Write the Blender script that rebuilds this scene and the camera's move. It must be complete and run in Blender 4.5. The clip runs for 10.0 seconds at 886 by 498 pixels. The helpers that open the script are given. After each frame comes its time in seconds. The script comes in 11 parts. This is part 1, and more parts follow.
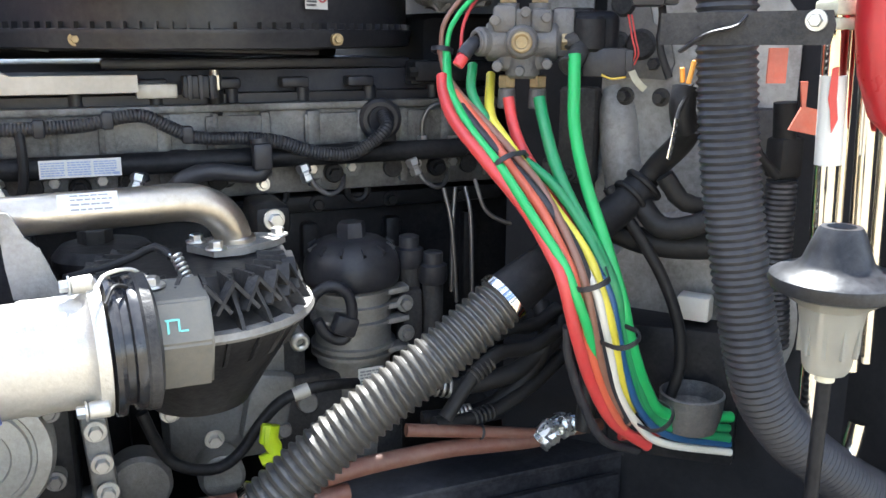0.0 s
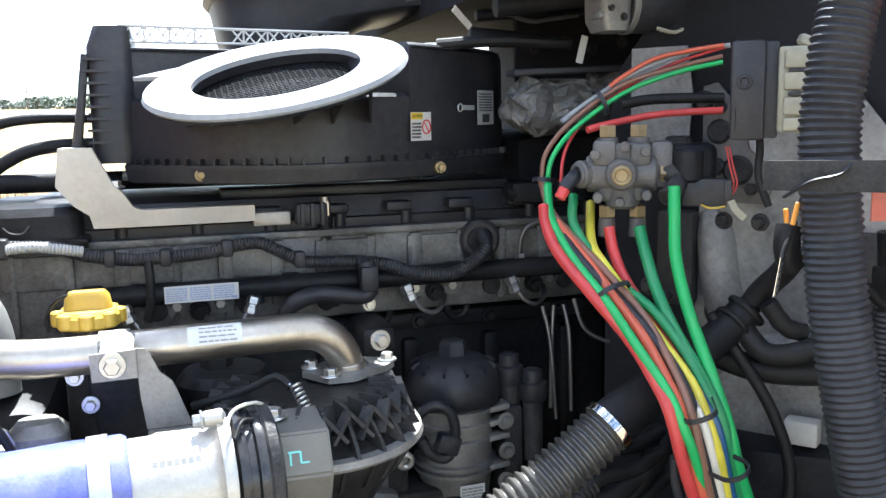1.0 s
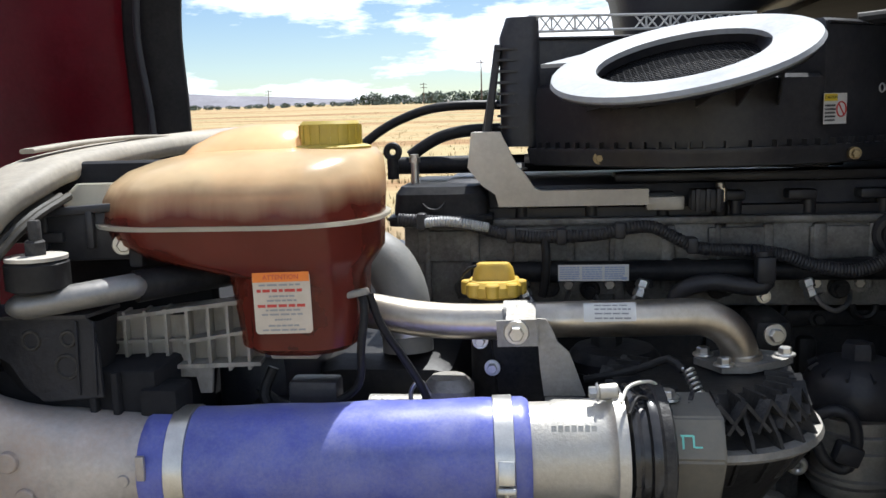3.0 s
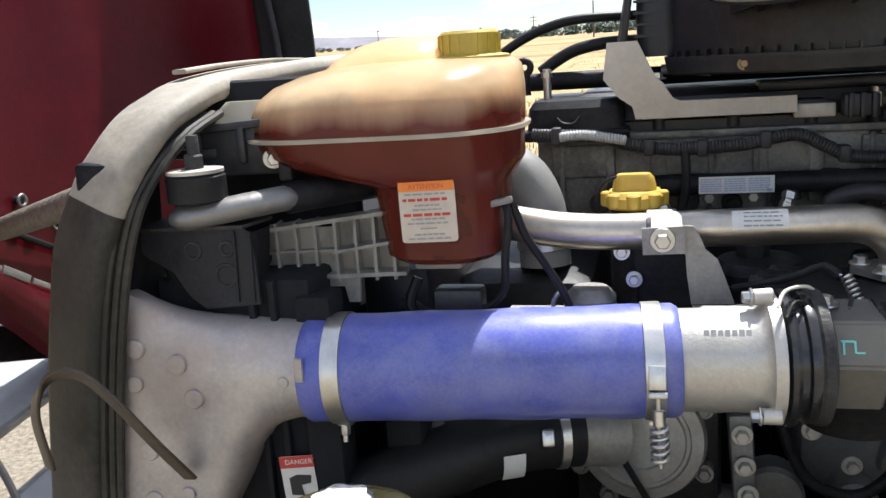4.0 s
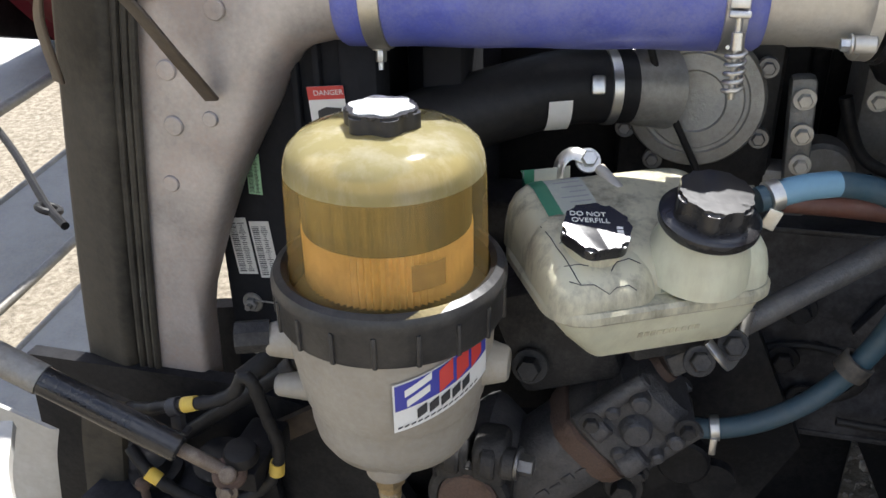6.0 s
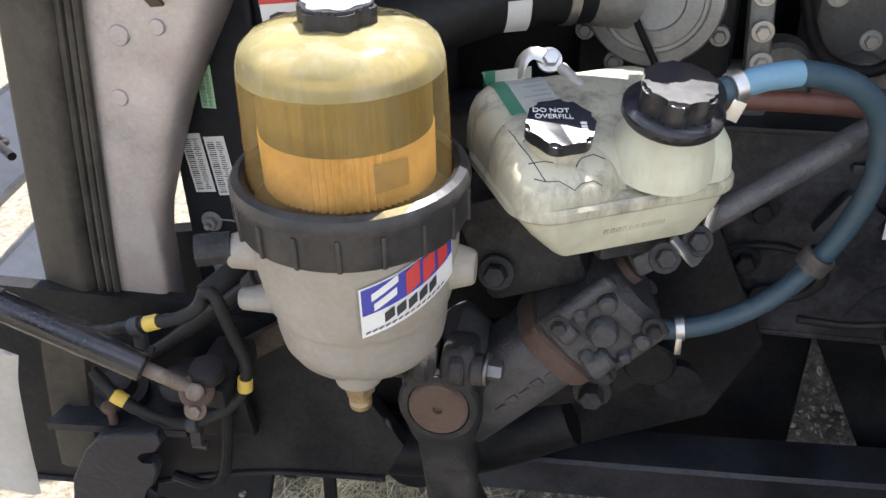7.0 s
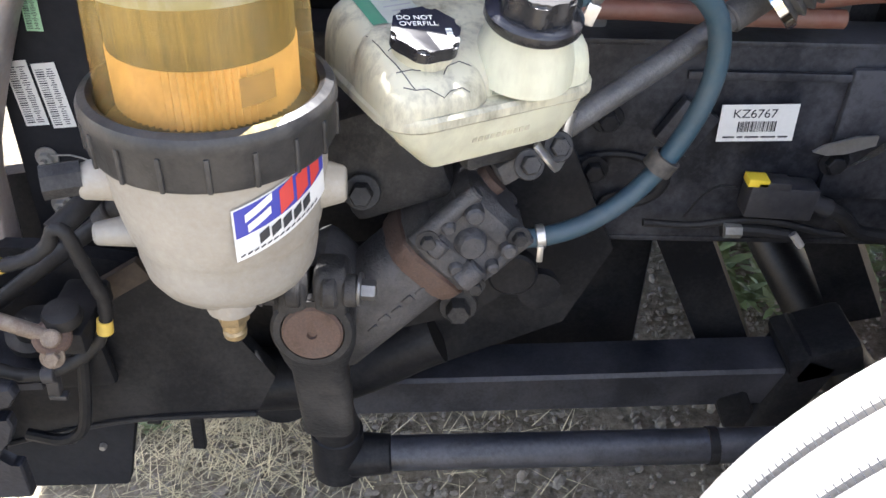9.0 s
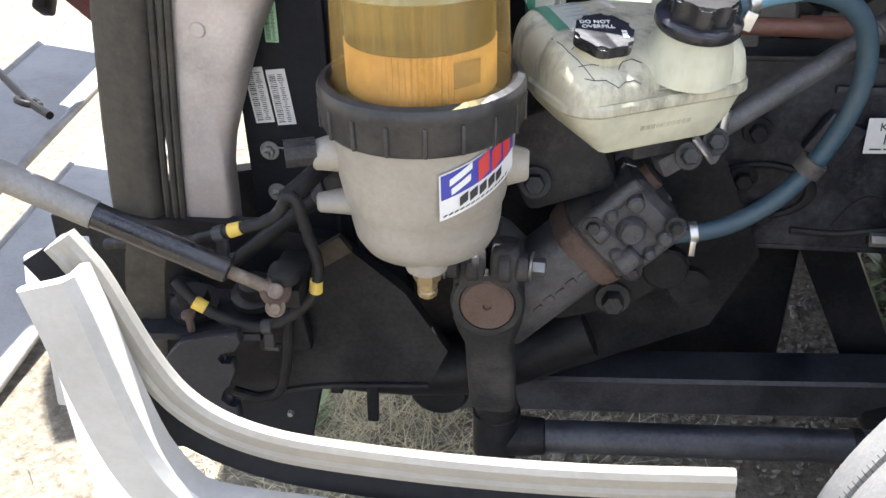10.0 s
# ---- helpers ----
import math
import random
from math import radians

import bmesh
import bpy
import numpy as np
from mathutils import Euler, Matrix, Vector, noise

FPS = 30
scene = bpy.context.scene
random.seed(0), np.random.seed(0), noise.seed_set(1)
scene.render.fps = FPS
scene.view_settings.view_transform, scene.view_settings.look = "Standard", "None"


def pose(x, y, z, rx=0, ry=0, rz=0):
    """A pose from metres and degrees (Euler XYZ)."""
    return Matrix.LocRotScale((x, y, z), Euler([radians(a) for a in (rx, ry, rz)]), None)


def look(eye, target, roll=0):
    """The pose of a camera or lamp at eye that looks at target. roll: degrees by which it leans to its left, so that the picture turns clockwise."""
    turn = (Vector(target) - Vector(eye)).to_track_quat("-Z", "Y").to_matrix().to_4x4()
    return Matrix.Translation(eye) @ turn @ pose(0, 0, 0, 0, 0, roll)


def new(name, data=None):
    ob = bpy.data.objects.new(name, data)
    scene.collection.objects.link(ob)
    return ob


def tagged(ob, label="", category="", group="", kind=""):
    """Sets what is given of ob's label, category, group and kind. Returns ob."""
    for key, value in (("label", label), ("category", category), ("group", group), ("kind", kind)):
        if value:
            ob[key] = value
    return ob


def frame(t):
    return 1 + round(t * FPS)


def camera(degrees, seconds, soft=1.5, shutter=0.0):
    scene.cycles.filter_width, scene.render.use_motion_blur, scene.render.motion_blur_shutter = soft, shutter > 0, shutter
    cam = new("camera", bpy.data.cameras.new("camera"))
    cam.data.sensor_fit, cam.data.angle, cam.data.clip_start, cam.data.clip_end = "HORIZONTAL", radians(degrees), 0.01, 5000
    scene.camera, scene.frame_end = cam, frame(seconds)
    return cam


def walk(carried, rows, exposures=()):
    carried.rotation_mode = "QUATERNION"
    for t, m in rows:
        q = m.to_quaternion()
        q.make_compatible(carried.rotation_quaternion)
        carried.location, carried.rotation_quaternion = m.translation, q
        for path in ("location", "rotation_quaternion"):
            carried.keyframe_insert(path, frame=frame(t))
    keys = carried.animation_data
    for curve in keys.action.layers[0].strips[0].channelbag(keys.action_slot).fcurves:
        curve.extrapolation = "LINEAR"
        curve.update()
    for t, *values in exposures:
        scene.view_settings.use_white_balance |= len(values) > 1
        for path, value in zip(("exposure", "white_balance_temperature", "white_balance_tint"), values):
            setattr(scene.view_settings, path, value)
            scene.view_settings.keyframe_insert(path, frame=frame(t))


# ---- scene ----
cam = camera(53.8, 10.0)
PATH = [
    (0, (0.008, 0.027, 1.615), (0.758, 1.818, 1.134), 0.2),
    (0.5, (0.003, 0.021, 1.649), (0.692, 1.861, 1.274), -0.3),
    (1, (-0.032, 0.011, 1.679), (0.561, 1.899, 1.387), -1.1),
    (1.5, (-0.069, 0.003, 1.698), (0.36, 1.942, 1.462), -1.6),
    (2, (-0.086, 0.012, 1.691), (0.152, 1.985, 1.463), -1.4),
    (2.5, (-0.075, 0.014, 1.69), (-0.051, 2.0, 1.447), -1.3),
    (3, (-0.071, 0.002, 1.669), (-0.297, 1.968, 1.377), -1.6),
    (3.2, (-0.079, -0.009, 1.66), (-0.394, 1.942, 1.349), -1.8),
    (4.3, (-0.121, -0.01, 1.618), (-0.629, 1.858, 1.114), -4.6),
    (4.5, (-0.133, 0.002, 1.599), (-0.659, 1.844, 1.025), -4.9),
    (5, (-0.157, 0.005, 1.548), (-0.696, 1.8, 0.85), -3.5),
    (5.5, (-0.168, 0.014, 1.496), (-0.677, 1.763, 0.671), -1.9),
    (6, (-0.17, 0.013, 1.467), (-0.627, 1.728, 0.545), -1.1),
    (6.2, (-0.169, 0.013, 1.457), (-0.601, 1.716, 0.501), -1.0),
    (7.5, (-0.174, 0.005, 1.422), (-0.455, 1.66, 0.335), -1.6),
    (8, (-0.169, 0.002, 1.416), (-0.318, 1.652, 0.297), -0.3),
    (8.5, (-0.179, -0.007, 1.412), (-0.206, 1.636, 0.272), 0.8),
    (9, (-0.215, -0.005, 1.402), (-0.179, 1.626, 0.246), 1.8),
    (9.5, (-0.223, -0.067, 1.399), (-0.31, 1.565, 0.247), 0.4),
    (10, (-0.264, -0.181, 1.392), (-0.514, 1.513, 0.36), -1.5),
]
walk(cam, [(t, look(eye, target, roll)) for t, eye, target, roll in PATH],
     exposures=[(0, 2.54, 6000, 8), (0.6, 2.34, 5950, 8), (1, 2.14, 5900, 7), (1.5, 1.50, 5950, 5), (2.1, 0.62, 6100, 7), (2.4, 0.40, 5950, 4), (3, 0.74, 6150, 9), (4.5, 1.00, 6250, 11), (6.2, 1.33, 6250, 11), (7.5, 2.06, 6200, 14), (9, 2.42, 6150, 14), (9.6, 2.38, 6150, 13), (10, 1.98, 6150, 12)])

# ---- sky and sun ----
SUN_FROM = Vector((0.13, 0.49, 1.0)).normalized()
world = bpy.data.worlds.new("sky")
scene.world = world
world.use_nodes = True
wn = world.node_tree
wn.nodes.clear()


def wnode(kind):
    return wn.nodes.new(kind)


sky = wnode("ShaderNodeTexSky")
sky.sky_type = "NISHITA"
sky.sun_disc = False
sky.sun_elevation = math.asin(SUN_FROM.z)
sky.sun_rotation = math.atan2(SUN_FROM.x, SUN_FROM.y)
sky.dust_density = 0.2
sky.air_density = 1.0
sky.ozone_density = 1.6
coord = wnode("ShaderNodeTexCoord")
cmap = wnode("ShaderNodeMapping")
cmap.inputs["Scale"].default_value = (2.2, 2.2, 9.0)
cloud = wnode("ShaderNodeTexNoise")
cloud.inputs["Scale"].default_value = 1.6
cloud.inputs["Detail"].default_value = 9.0
cloud.inputs["Roughness"].default_value = 0.58
ramp = wnode("ShaderNodeValToRGB")
ramp.color_ramp.elements[0].position = 0.50
ramp.color_ramp.elements[1].position = 0.57
cmix = wnode("ShaderNodeMix")
cmix.data_type = "RGBA"
cmix.inputs["B"].default_value = (16.5, 16.8, 17.2, 1)
back = wnode("ShaderNodeBackground")
back.inputs["Strength"].default_value = 0.062
wout = wnode("ShaderNodeOutputWorld")
wn.links.new(coord.outputs["Generated"], cmap.inputs["Vector"])
wn.links.new(cmap.outputs["Vector"], cloud.inputs["Vector"])
wn.links.new(cloud.outputs["Fac"], ramp.inputs["Fac"])
wn.links.new(ramp.outputs["Color"], cmix.inputs["Factor"])
clear = wnode("ShaderNodeHueSaturation")
clear.inputs["Hue"].default_value, clear.inputs["Saturation"].default_value, clear.inputs["Value"].default_value = 0.508, 1.12, 1.15
wn.links.new(sky.outputs["Color"], clear.inputs["Color"])
wn.links.new(clear.outputs["Color"], cmix.inputs["A"])
wn.links.new(cmix.outputs["Result"], back.inputs["Color"])
wn.links.new(back.outputs["Background"], wout.inputs["Surface"])

sun_data = bpy.data.lights.new("sun", "SUN")
sun_data.energy = 5.0
sun_data.angle = radians(0.53)
sun_data.color = (1.0, 0.97, 0.92)
sun = new("sun", sun_data)
sun.matrix_world = look(SUN_FROM * 40, (0, 0, 0))


# ---- materials ----
def mat(name, col, rough=0.5, metal=0.0, vary=0.25, scale=9.0, dust=None, dust_amount=0.0, dust_scale=5.0,
        bump=0.15, bump_scale=120.0, spec=0.5, coat=0.0, island=0.0):
    """A worn surface: base colour with coarse and fine variation, a film of dust in patches, uneven gloss and fine relief."""
    m = bpy.data.materials.new(name)
    m.use_nodes = True
    nt = m.node_tree
    bs = nt.nodes["Principled BSDF"]
    tc = nt.nodes.new("ShaderNodeTexCoord")

    def noise_tex(sc, detail=5.0, rgh=0.6):
        n = nt.nodes.new("ShaderNodeTexNoise")
        n.inputs["Scale"].default_value = sc
        n.inputs["Detail"].default_value = detail
        n.inputs["Roughness"].default_value = rgh
        nt.links.new(tc.outputs["Object"], n.inputs["Vector"])
        return n

    coarse, fine = noise_tex(scale), noise_tex(scale * 14, 3.0)
    add = nt.nodes.new("ShaderNodeMath")
    add.operation = "MULTIPLY_ADD"
    add.inputs[1].default_value = 0.35
    nt.links.new(fine.outputs["Fac"], add.inputs[0])
    nt.links.new(coarse.outputs["Fac"], add.inputs[2])
    rng = nt.nodes.new("ShaderNodeMapRange")
    rng.inputs["From Min"].default_value = 0.40
    rng.inputs["From Max"].default_value = 0.95
    rng.inputs["To Min"].default_value = 1.0 - vary
    rng.inputs["To Max"].default_value = 1.0 + vary
    nt.links.new(add.outputs["Value"], rng.inputs["Value"])
    hsv = nt.nodes.new("ShaderNodeHueSaturation")
    hsv.inputs["Color"].default_value = (*col, 1)
    nt.links.new(rng.outputs["Result"], hsv.inputs["Value"])
    out = hsv.outputs["Color"]
    rough_out = None
    if dust_amount > 0:
        dn, df = noise_tex(dust_scale, 9.0, 0.68), noise_tex(dust_scale * 17, 4.0, 0.7)
        dsum = nt.nodes.new("ShaderNodeMath")
        dsum.operation = "MULTIPLY_ADD"
        dsum.inputs[1].default_value = 0.45
        nt.links.new(df.outputs["Fac"], dsum.inputs[0])
        nt.links.new(dn.outputs["Fac"], dsum.inputs[2])
        dr = nt.nodes.new("ShaderNodeMapRange")
        dr.inputs["From Min"].default_value = 0.62
        dr.inputs["From Max"].default_value = 0.92
        dr.inputs["To Max"].default_value = dust_amount
        nt.links.new(dsum.outputs["Value"], dr.inputs["Value"])
        mx = nt.nodes.new("ShaderNodeMix")
        mx.data_type = "RGBA"
        mx.inputs["B"].default_value = (*(dust or (0.30, 0.26, 0.20)), 1)
        nt.links.new(dr.outputs["Result"], mx.inputs["Factor"])
        nt.links.new(out, mx.inputs["A"])
        out = mx.outputs["Result"]
        mr = nt.nodes.new("ShaderNodeMapRange")
        mr.inputs["To Min"].default_value = rough
        mr.inputs["To Max"].default_value = min(1.0, rough + 0.45)
        nt.links.new(dr.outputs["Result"], mr.inputs["Value"])
        rough_out = mr.outputs["Result"]
    else:
        mr = nt.nodes.new("ShaderNodeMapRange")
        mr.inputs["From Min"].default_value = 0.3
        mr.inputs["From Max"].default_value = 0.7
        mr.inputs["To Min"].default_value = max(0.03, rough - 0.10)
        mr.inputs["To Max"].default_value = min(1.0, rough + 0.12)
        nt.links.new(coarse.outputs["Fac"], mr.inputs["Value"])
        rough_out = mr.outputs["Result"]
    nt.links.new(out, bs.inputs["Base Color"])
    nt.links.new(rough_out, bs.inputs["Roughness"])
    bs.inputs["Metallic"].default_value = metal
    bs.inputs["Specular IOR Level"].default_value = spec
    bs.inputs["Coat Weight"].default_value = coat
    if bump:
        bn = noise_tex(bump_scale, 3.0)
        bp = nt.nodes.new("ShaderNodeBump")
        bp.inputs["Strength"].default_value = bump
        bp.inputs["Distance"].default_value = 0.002
        height = bn.outputs["Fac"]
        if bump >= 0.2:
            # slow waves under the fine grain
            wide = nt.nodes.new("ShaderNodeMath")
            wide.operation = "MULTIPLY_ADD"
            wide.inputs[1].default_value = 0.8
            nt.links.new(noise_tex(bump_scale * 0.22, 2.0).outputs["Fac"], wide.inputs[0])
            nt.links.new(height, wide.inputs[2])
            height = wide.outputs["Value"]
        nt.links.new(height, bp.inputs["Height"])
        nt.links.new(bp.outputs["Normal"], bs.inputs["Normal"])
    return m


DUST = (0.33, 0.28, 0.21)
GREYDUST = (0.22, 0.20, 0.175)
M = dict(
    black_plastic=mat("black_plastic", (0.0225, 0.023, 0.0275), 0.38, dust=GREYDUST, dust_amount=0.14, bump=0.22, spec=0.35),
    black_rubber=mat("black_rubber", (0.012, 0.012, 0.013), 0.48, dust=GREYDUST, dust_amount=0.07, bump=0.3, spec=0.22),
    dusty_rubber=mat("dusty_rubber", (0.038, 0.035, 0.032), 0.6, dust=(0.22, 0.185, 0.145), dust_amount=0.55, bump=0.35),
    black_paint=mat("black_paint", (0.008, 0.0085, 0.0105), 0.42, dust=(0.10, 0.095, 0.09), dust_amount=0.22, dust_scale=8, bump=0.35, bump_scale=60, spec=0.16),
    engine_black=mat("engine_black", (0.011, 0.011, 0.012), 0.38, dust=(0.15, 0.14, 0.125), dust_amount=0.20, bump=0.5, bump_scale=70, spec=0.18),
    cast_iron=mat("cast_iron", (0.050, 0.050, 0.053), 0.5, 0.2, vary=0.5, scale=26, dust=(0.17, 0.155, 0.145), dust_amount=0.5, dust_scale=16, bump=0.9, bump_scale=130),
    dark_cast=mat("dark_cast", (0.022, 0.022, 0.023), 0.48, 0.1, vary=0.35, scale=18, dust=(0.13, 0.12, 0.11), dust_amount=0.42, dust_scale=12, bump=0.7, bump_scale=160, spec=0.25),
    rust=mat("rust", (0.115, 0.070, 0.050), 0.8, 0.0, vary=0.6, scale=30, dust=(0.05, 0.045, 0.042), dust_amount=0.7, dust_scale=30, bump=0.6, bump_scale=250),
    alu=mat("cast_aluminium", (0.56, 0.54, 0.49), 0.34, 0.6, vary=0.2, scale=12, dust=(0.38, 0.335, 0.27), dust_amount=0.4, dust_scale=6, bump=0.25, bump_scale=260),
    alu_dull=mat("dull_aluminium", (0.27, 0.26, 0.24), 0.46, 0.5, vary=0.3, scale=14, dust=(0.20, 0.175, 0.14), dust_amount=0.5, dust_scale=9, bump=0.5, bump_scale=220),
    alu_cac=mat("dusty_aluminium", (0.40, 0.375, 0.36), 0.42, 0.45, vary=0.35, scale=12, dust=(0.50, 0.405, 0.34), dust_amount=0.8, dust_scale=9, bump=0.4, bump_scale=34),
    head_grey=mat("head_casting", (0.21, 0.205, 0.19), 0.48, 0.45, vary=0.4, scale=14, dust=(0.075, 0.068, 0.057), dust_amount=0.7, dust_scale=8, bump=0.6, bump_scale=200),
    steel=mat("stainless_tube", (0.56, 0.51, 0.43), 0.30, 0.97, vary=0.15, scale=9, dust=(0.30, 0.23, 0.15), dust_amount=0.4, dust_scale=7, bump=0.015, bump_scale=300),
    zinc=mat("zinc_steel", (0.62, 0.61, 0.58), 0.3, 0.9, vary=0.2, scale=40, dust=(0.33, 0.30, 0.25), dust_amount=0.25, bump=0.1),
    chrome=mat("chrome_tube", (0.74, 0.70, 0.62), 0.12, 1.0, vary=0.1, bump=0.02),
    tan_steel=mat("tan_steel_bracket", (0.52, 0.49, 0.43), 0.42, 0.3, vary=0.2, dust=(0.40, 0.35, 0.28), dust_amount=0.4, bump=0.25),
    grey_box=mat("grey_heat_shield", (0.13, 0.127, 0.115), 0.5, 0.35, vary=0.18, dust=(0.30, 0.27, 0.21), dust_amount=0.4, bump=0.25),
    blue=mat("blue_silicone", (0.085, 0.105, 0.40), 0.34, vary=0.22, scale=18, dust=(0.26, 0.27, 0.42), dust_amount=0.5, dust_scale=16, bump=0.05, bump_scale=320, coat=0.15),
    red_body=mat("red_gelcoat", (0.125, 0.005, 0.012), 0.30, vary=0.3, scale=4, dust=(0.20, 0.05, 0.055), dust_amount=0.2, bump=0.25, bump_scale=40, spec=0.25),
    cap_yellow=mat("yellow_cap", (0.55, 0.36, 0.045), 0.42, vary=0.15, dust=(0.35, 0.27, 0.12), dust_amount=0.3, bump=0.1),
    cap_dull_yellow=mat("olive_yellow_cap", (0.48, 0.36, 0.05), 0.45, vary=0.15, dust=(0.30, 0.24, 0.10), dust_amount=0.35, bump=0.1),
    white_plastic=mat("white_plastic", (0.60, 0.585, 0.53), 0.42, vary=0.1, dust=(0.40, 0.36, 0.29), dust_amount=0.4, bump=0.1),
    cream_plastic=mat("cream_plastic", (0.66, 0.63, 0.48), 0.4, vary=0.12, scale=14, dust=(0.30, 0.26, 0.19), dust_amount=0.55, dust_scale=11, bump=0.15),
    green_tube=mat("green_nylon", (0.03, 0.42, 0.11), 0.3, vary=0.12, dust=DUST, dust_amount=0.08, bump=0.04),
    dark_green_tube=mat("dark_green_nylon", (0.02, 0.24, 0.085), 0.32, vary=0.12, dust=DUST, dust_amount=0.1, bump=0.04),
    red_tube=mat("red_nylon", (0.56, 0.050, 0.050), 0.30, vary=0.15, dust=(0.42, 0.18, 0.13), dust_amount=0.2, bump=0.05),
    orange_tube=mat("orange_nylon", (0.60, 0.12, 0.06), 0.32, vary=0.12, dust=DUST, dust_amount=0.1, bump=0.04),
    brown_tube=mat("brown_nylon", (0.22, 0.105, 0.07), 0.36, vary=0.12, dust=DUST, dust_amount=0.15, bump=0.04),
    yellow_tube=mat("yellow_nylon", (0.70, 0.60, 0.06), 0.3, vary=0.1, dust=DUST, dust_amount=0.08, bump=0.04),
    white_tube=mat("white_nylon", (0.72, 0.69, 0.60), 0.3, vary=0.1, dust=DUST, dust_amount=0.1, bump=0.04),
    blue_tube=mat("blue_nylon", (0.02, 0.085, 0.21), 0.3, vary=0.1, dust=DUST, dust_amount=0.08, bump=0.04),
    grey_tube=mat("grey_nylon", (0.30, 0.31, 0.32), 0.35, vary=0.1, dust=DUST, dust_amount=0.1, bump=0.04),
    rust_brown_hose=mat("brown_rubber_hose", (0.15, 0.060, 0.040), 0.5, vary=0.2, dust=DUST, dust_amount=0.25, bump=0.15),
    blue_hose=mat("blue_green_hose", (0.024, 0.062, 0.088), 0.42, vary=0.2, dust=(0.12, 0.13, 0.13), dust_amount=0.4, bump=0.2),
    blue_hose_sleeve=mat("pale_blue_hose", (0.16, 0.30, 0.40), 0.4, vary=0.1, bump=0.1),
    brass=mat("brass", (0.36, 0.27, 0.14), 0.42, 0.7, vary=0.3, scale=30, dust=(0.22, 0.185, 0.14), dust_amount=0.5, dust_scale=20, bump=0.2),
    valve_grey=mat("valve_casting", (0.095, 0.093, 0.092), 0.48, 0.3, vary=0.45, scale=25, dust=(0.24, 0.215, 0.185), dust_amount=0.4, dust_scale=14, bump=0.7),
    panel_grey=mat("grey_panel", (0.30, 0.295, 0.285), 0.45, 0.25, vary=0.35, scale=7, dust=(0.13, 0.12, 0.105), dust_amount=0.8, dust_scale=8, bump=0.3),
    foil=mat("foil_insulation", (0.22, 0.215, 0.205), 0.5, 0.4, vary=0.6, scale=40, dust=(0.08, 0.075, 0.07), dust_amount=0.5, dust_scale=30, bump=1.0, bump_scale=90),
    flex_black=mat("black_flex_hose", (0.050, 0.048, 0.044), 0.30, 0.1, vary=0.3, scale=14, dust=(0.16, 0.14, 0.115), dust_amount=0.3, bump=0.15, spec=0.8),
    wrap=mat("silver_wrap", (0.70, 0.70, 0.68), 0.28, 0.9, vary=0.3, scale=60, bump=0.6, bump_scale=90),
    neon=mat("neon_plastic", (0.62, 0.80, 0.02), 0.4, vary=0.1, bump=0.05),
    faded_red=mat("faded_red_paint", (0.46, 0.095, 0.055), 0.5, vary=0.25, scale=30, dust=(0.42, 0.24, 0.18), dust_amount=0.4, bump=0.1),
    dull_steel=mat("dull_steel_line", (0.20, 0.195, 0.19), 0.38, 0.8, vary=0.3, scale=20, dust=(0.16, 0.14, 0.12), dust_amount=0.4, bump=0.05),
    pump_alu=mat("grimy_cast_aluminium", (0.34, 0.325, 0.29), 0.42, 0.5, vary=0.3, scale=12, dust=(0.20, 0.175, 0.14), dust_amount=0.5, dust_scale=9, bump=0.35, bump_scale=240),
    rail_paint=mat("chassis_paint", (0.0125, 0.0132, 0.0165), 0.36, vary=0.5, scale=9, dust=(0.12, 0.12, 0.13), dust_amount=0.5, dust_scale=5, bump=0.45, bump_scale=45, spec=0.3),
    tape_orange=mat("orange_sleeve", (0.72, 0.30, 0.03), 0.5, vary=0.15, dust=DUST, dust_amount=0.15, bump=0.1),
    tape_yellow=mat("yellow_tape", (0.62, 0.43, 0.05), 0.55, vary=0.15, dust=DUST, dust_amount=0.3, bump=0.2),
    filter_body=mat("filter_casting", (0.34, 0.315, 0.27), 0.5, 0.15, vary=0.2, scale=9, dust=(0.30, 0.255, 0.19), dust_amount=0.6, dust_scale=8, bump=0.35, bump_scale=120),
    grey_rubber=mat("grey_rubber", (0.20, 0.20, 0.19), 0.5, vary=0.15, dust=(0.30, 0.27, 0.22), dust_amount=0.35, bump=0.2),
    brown_strip=mat("brown_rubber_strip", (0.055, 0.042, 0.030), 0.42, vary=0.3, scale=14, dust=(0.18, 0.13, 0.085), dust_amount=0.35, bump=0.25),
    nut_black=mat("filter_collar", (0.021, 0.021, 0.022), 0.33, vary=0.3, dust=(0.16, 0.145, 0.125), dust_amount=0.28, bump=0.25, spec=0.4),
    pleat=mat("pleated_paper", (0.70, 0.47, 0.21), 0.7, vary=0.35, scale=16, bump=0.2),
    pleat_dark=mat("soaked_streaked_paper", (0.06, 0.044, 0.018), 0.4, vary=0.8, scale=11, dust=(0.28, 0.21, 0.07), dust_amount=0.55, dust_scale=9, bump=0.2),
    label_white=mat("label_paper", (0.72, 0.71, 0.67), 0.45, vary=0.06, dust=DUST, dust_amount=0.15, bump=0.05),
    label_grey=mat("label_silver", (0.45, 0.46, 0.46), 0.4, 0.2, vary=0.06, dust=DUST, dust_amount=0.2, bump=0.05),
    label_blue=mat("label_blue", (0.045, 0.05, 0.30), 0.4, vary=0.08, bump=0.05),
    label_red=mat("label_red", (0.52, 0.05, 0.04), 0.4, vary=0.08, bump=0.05),
    label_orange=mat("label_orange", (0.80, 0.22, 0.03), 0.4, vary=0.08, bump=0.05),
    label_yellow=mat("label_yellow", (0.75, 0.55, 0.04), 0.4, vary=0.08, bump=0.05),
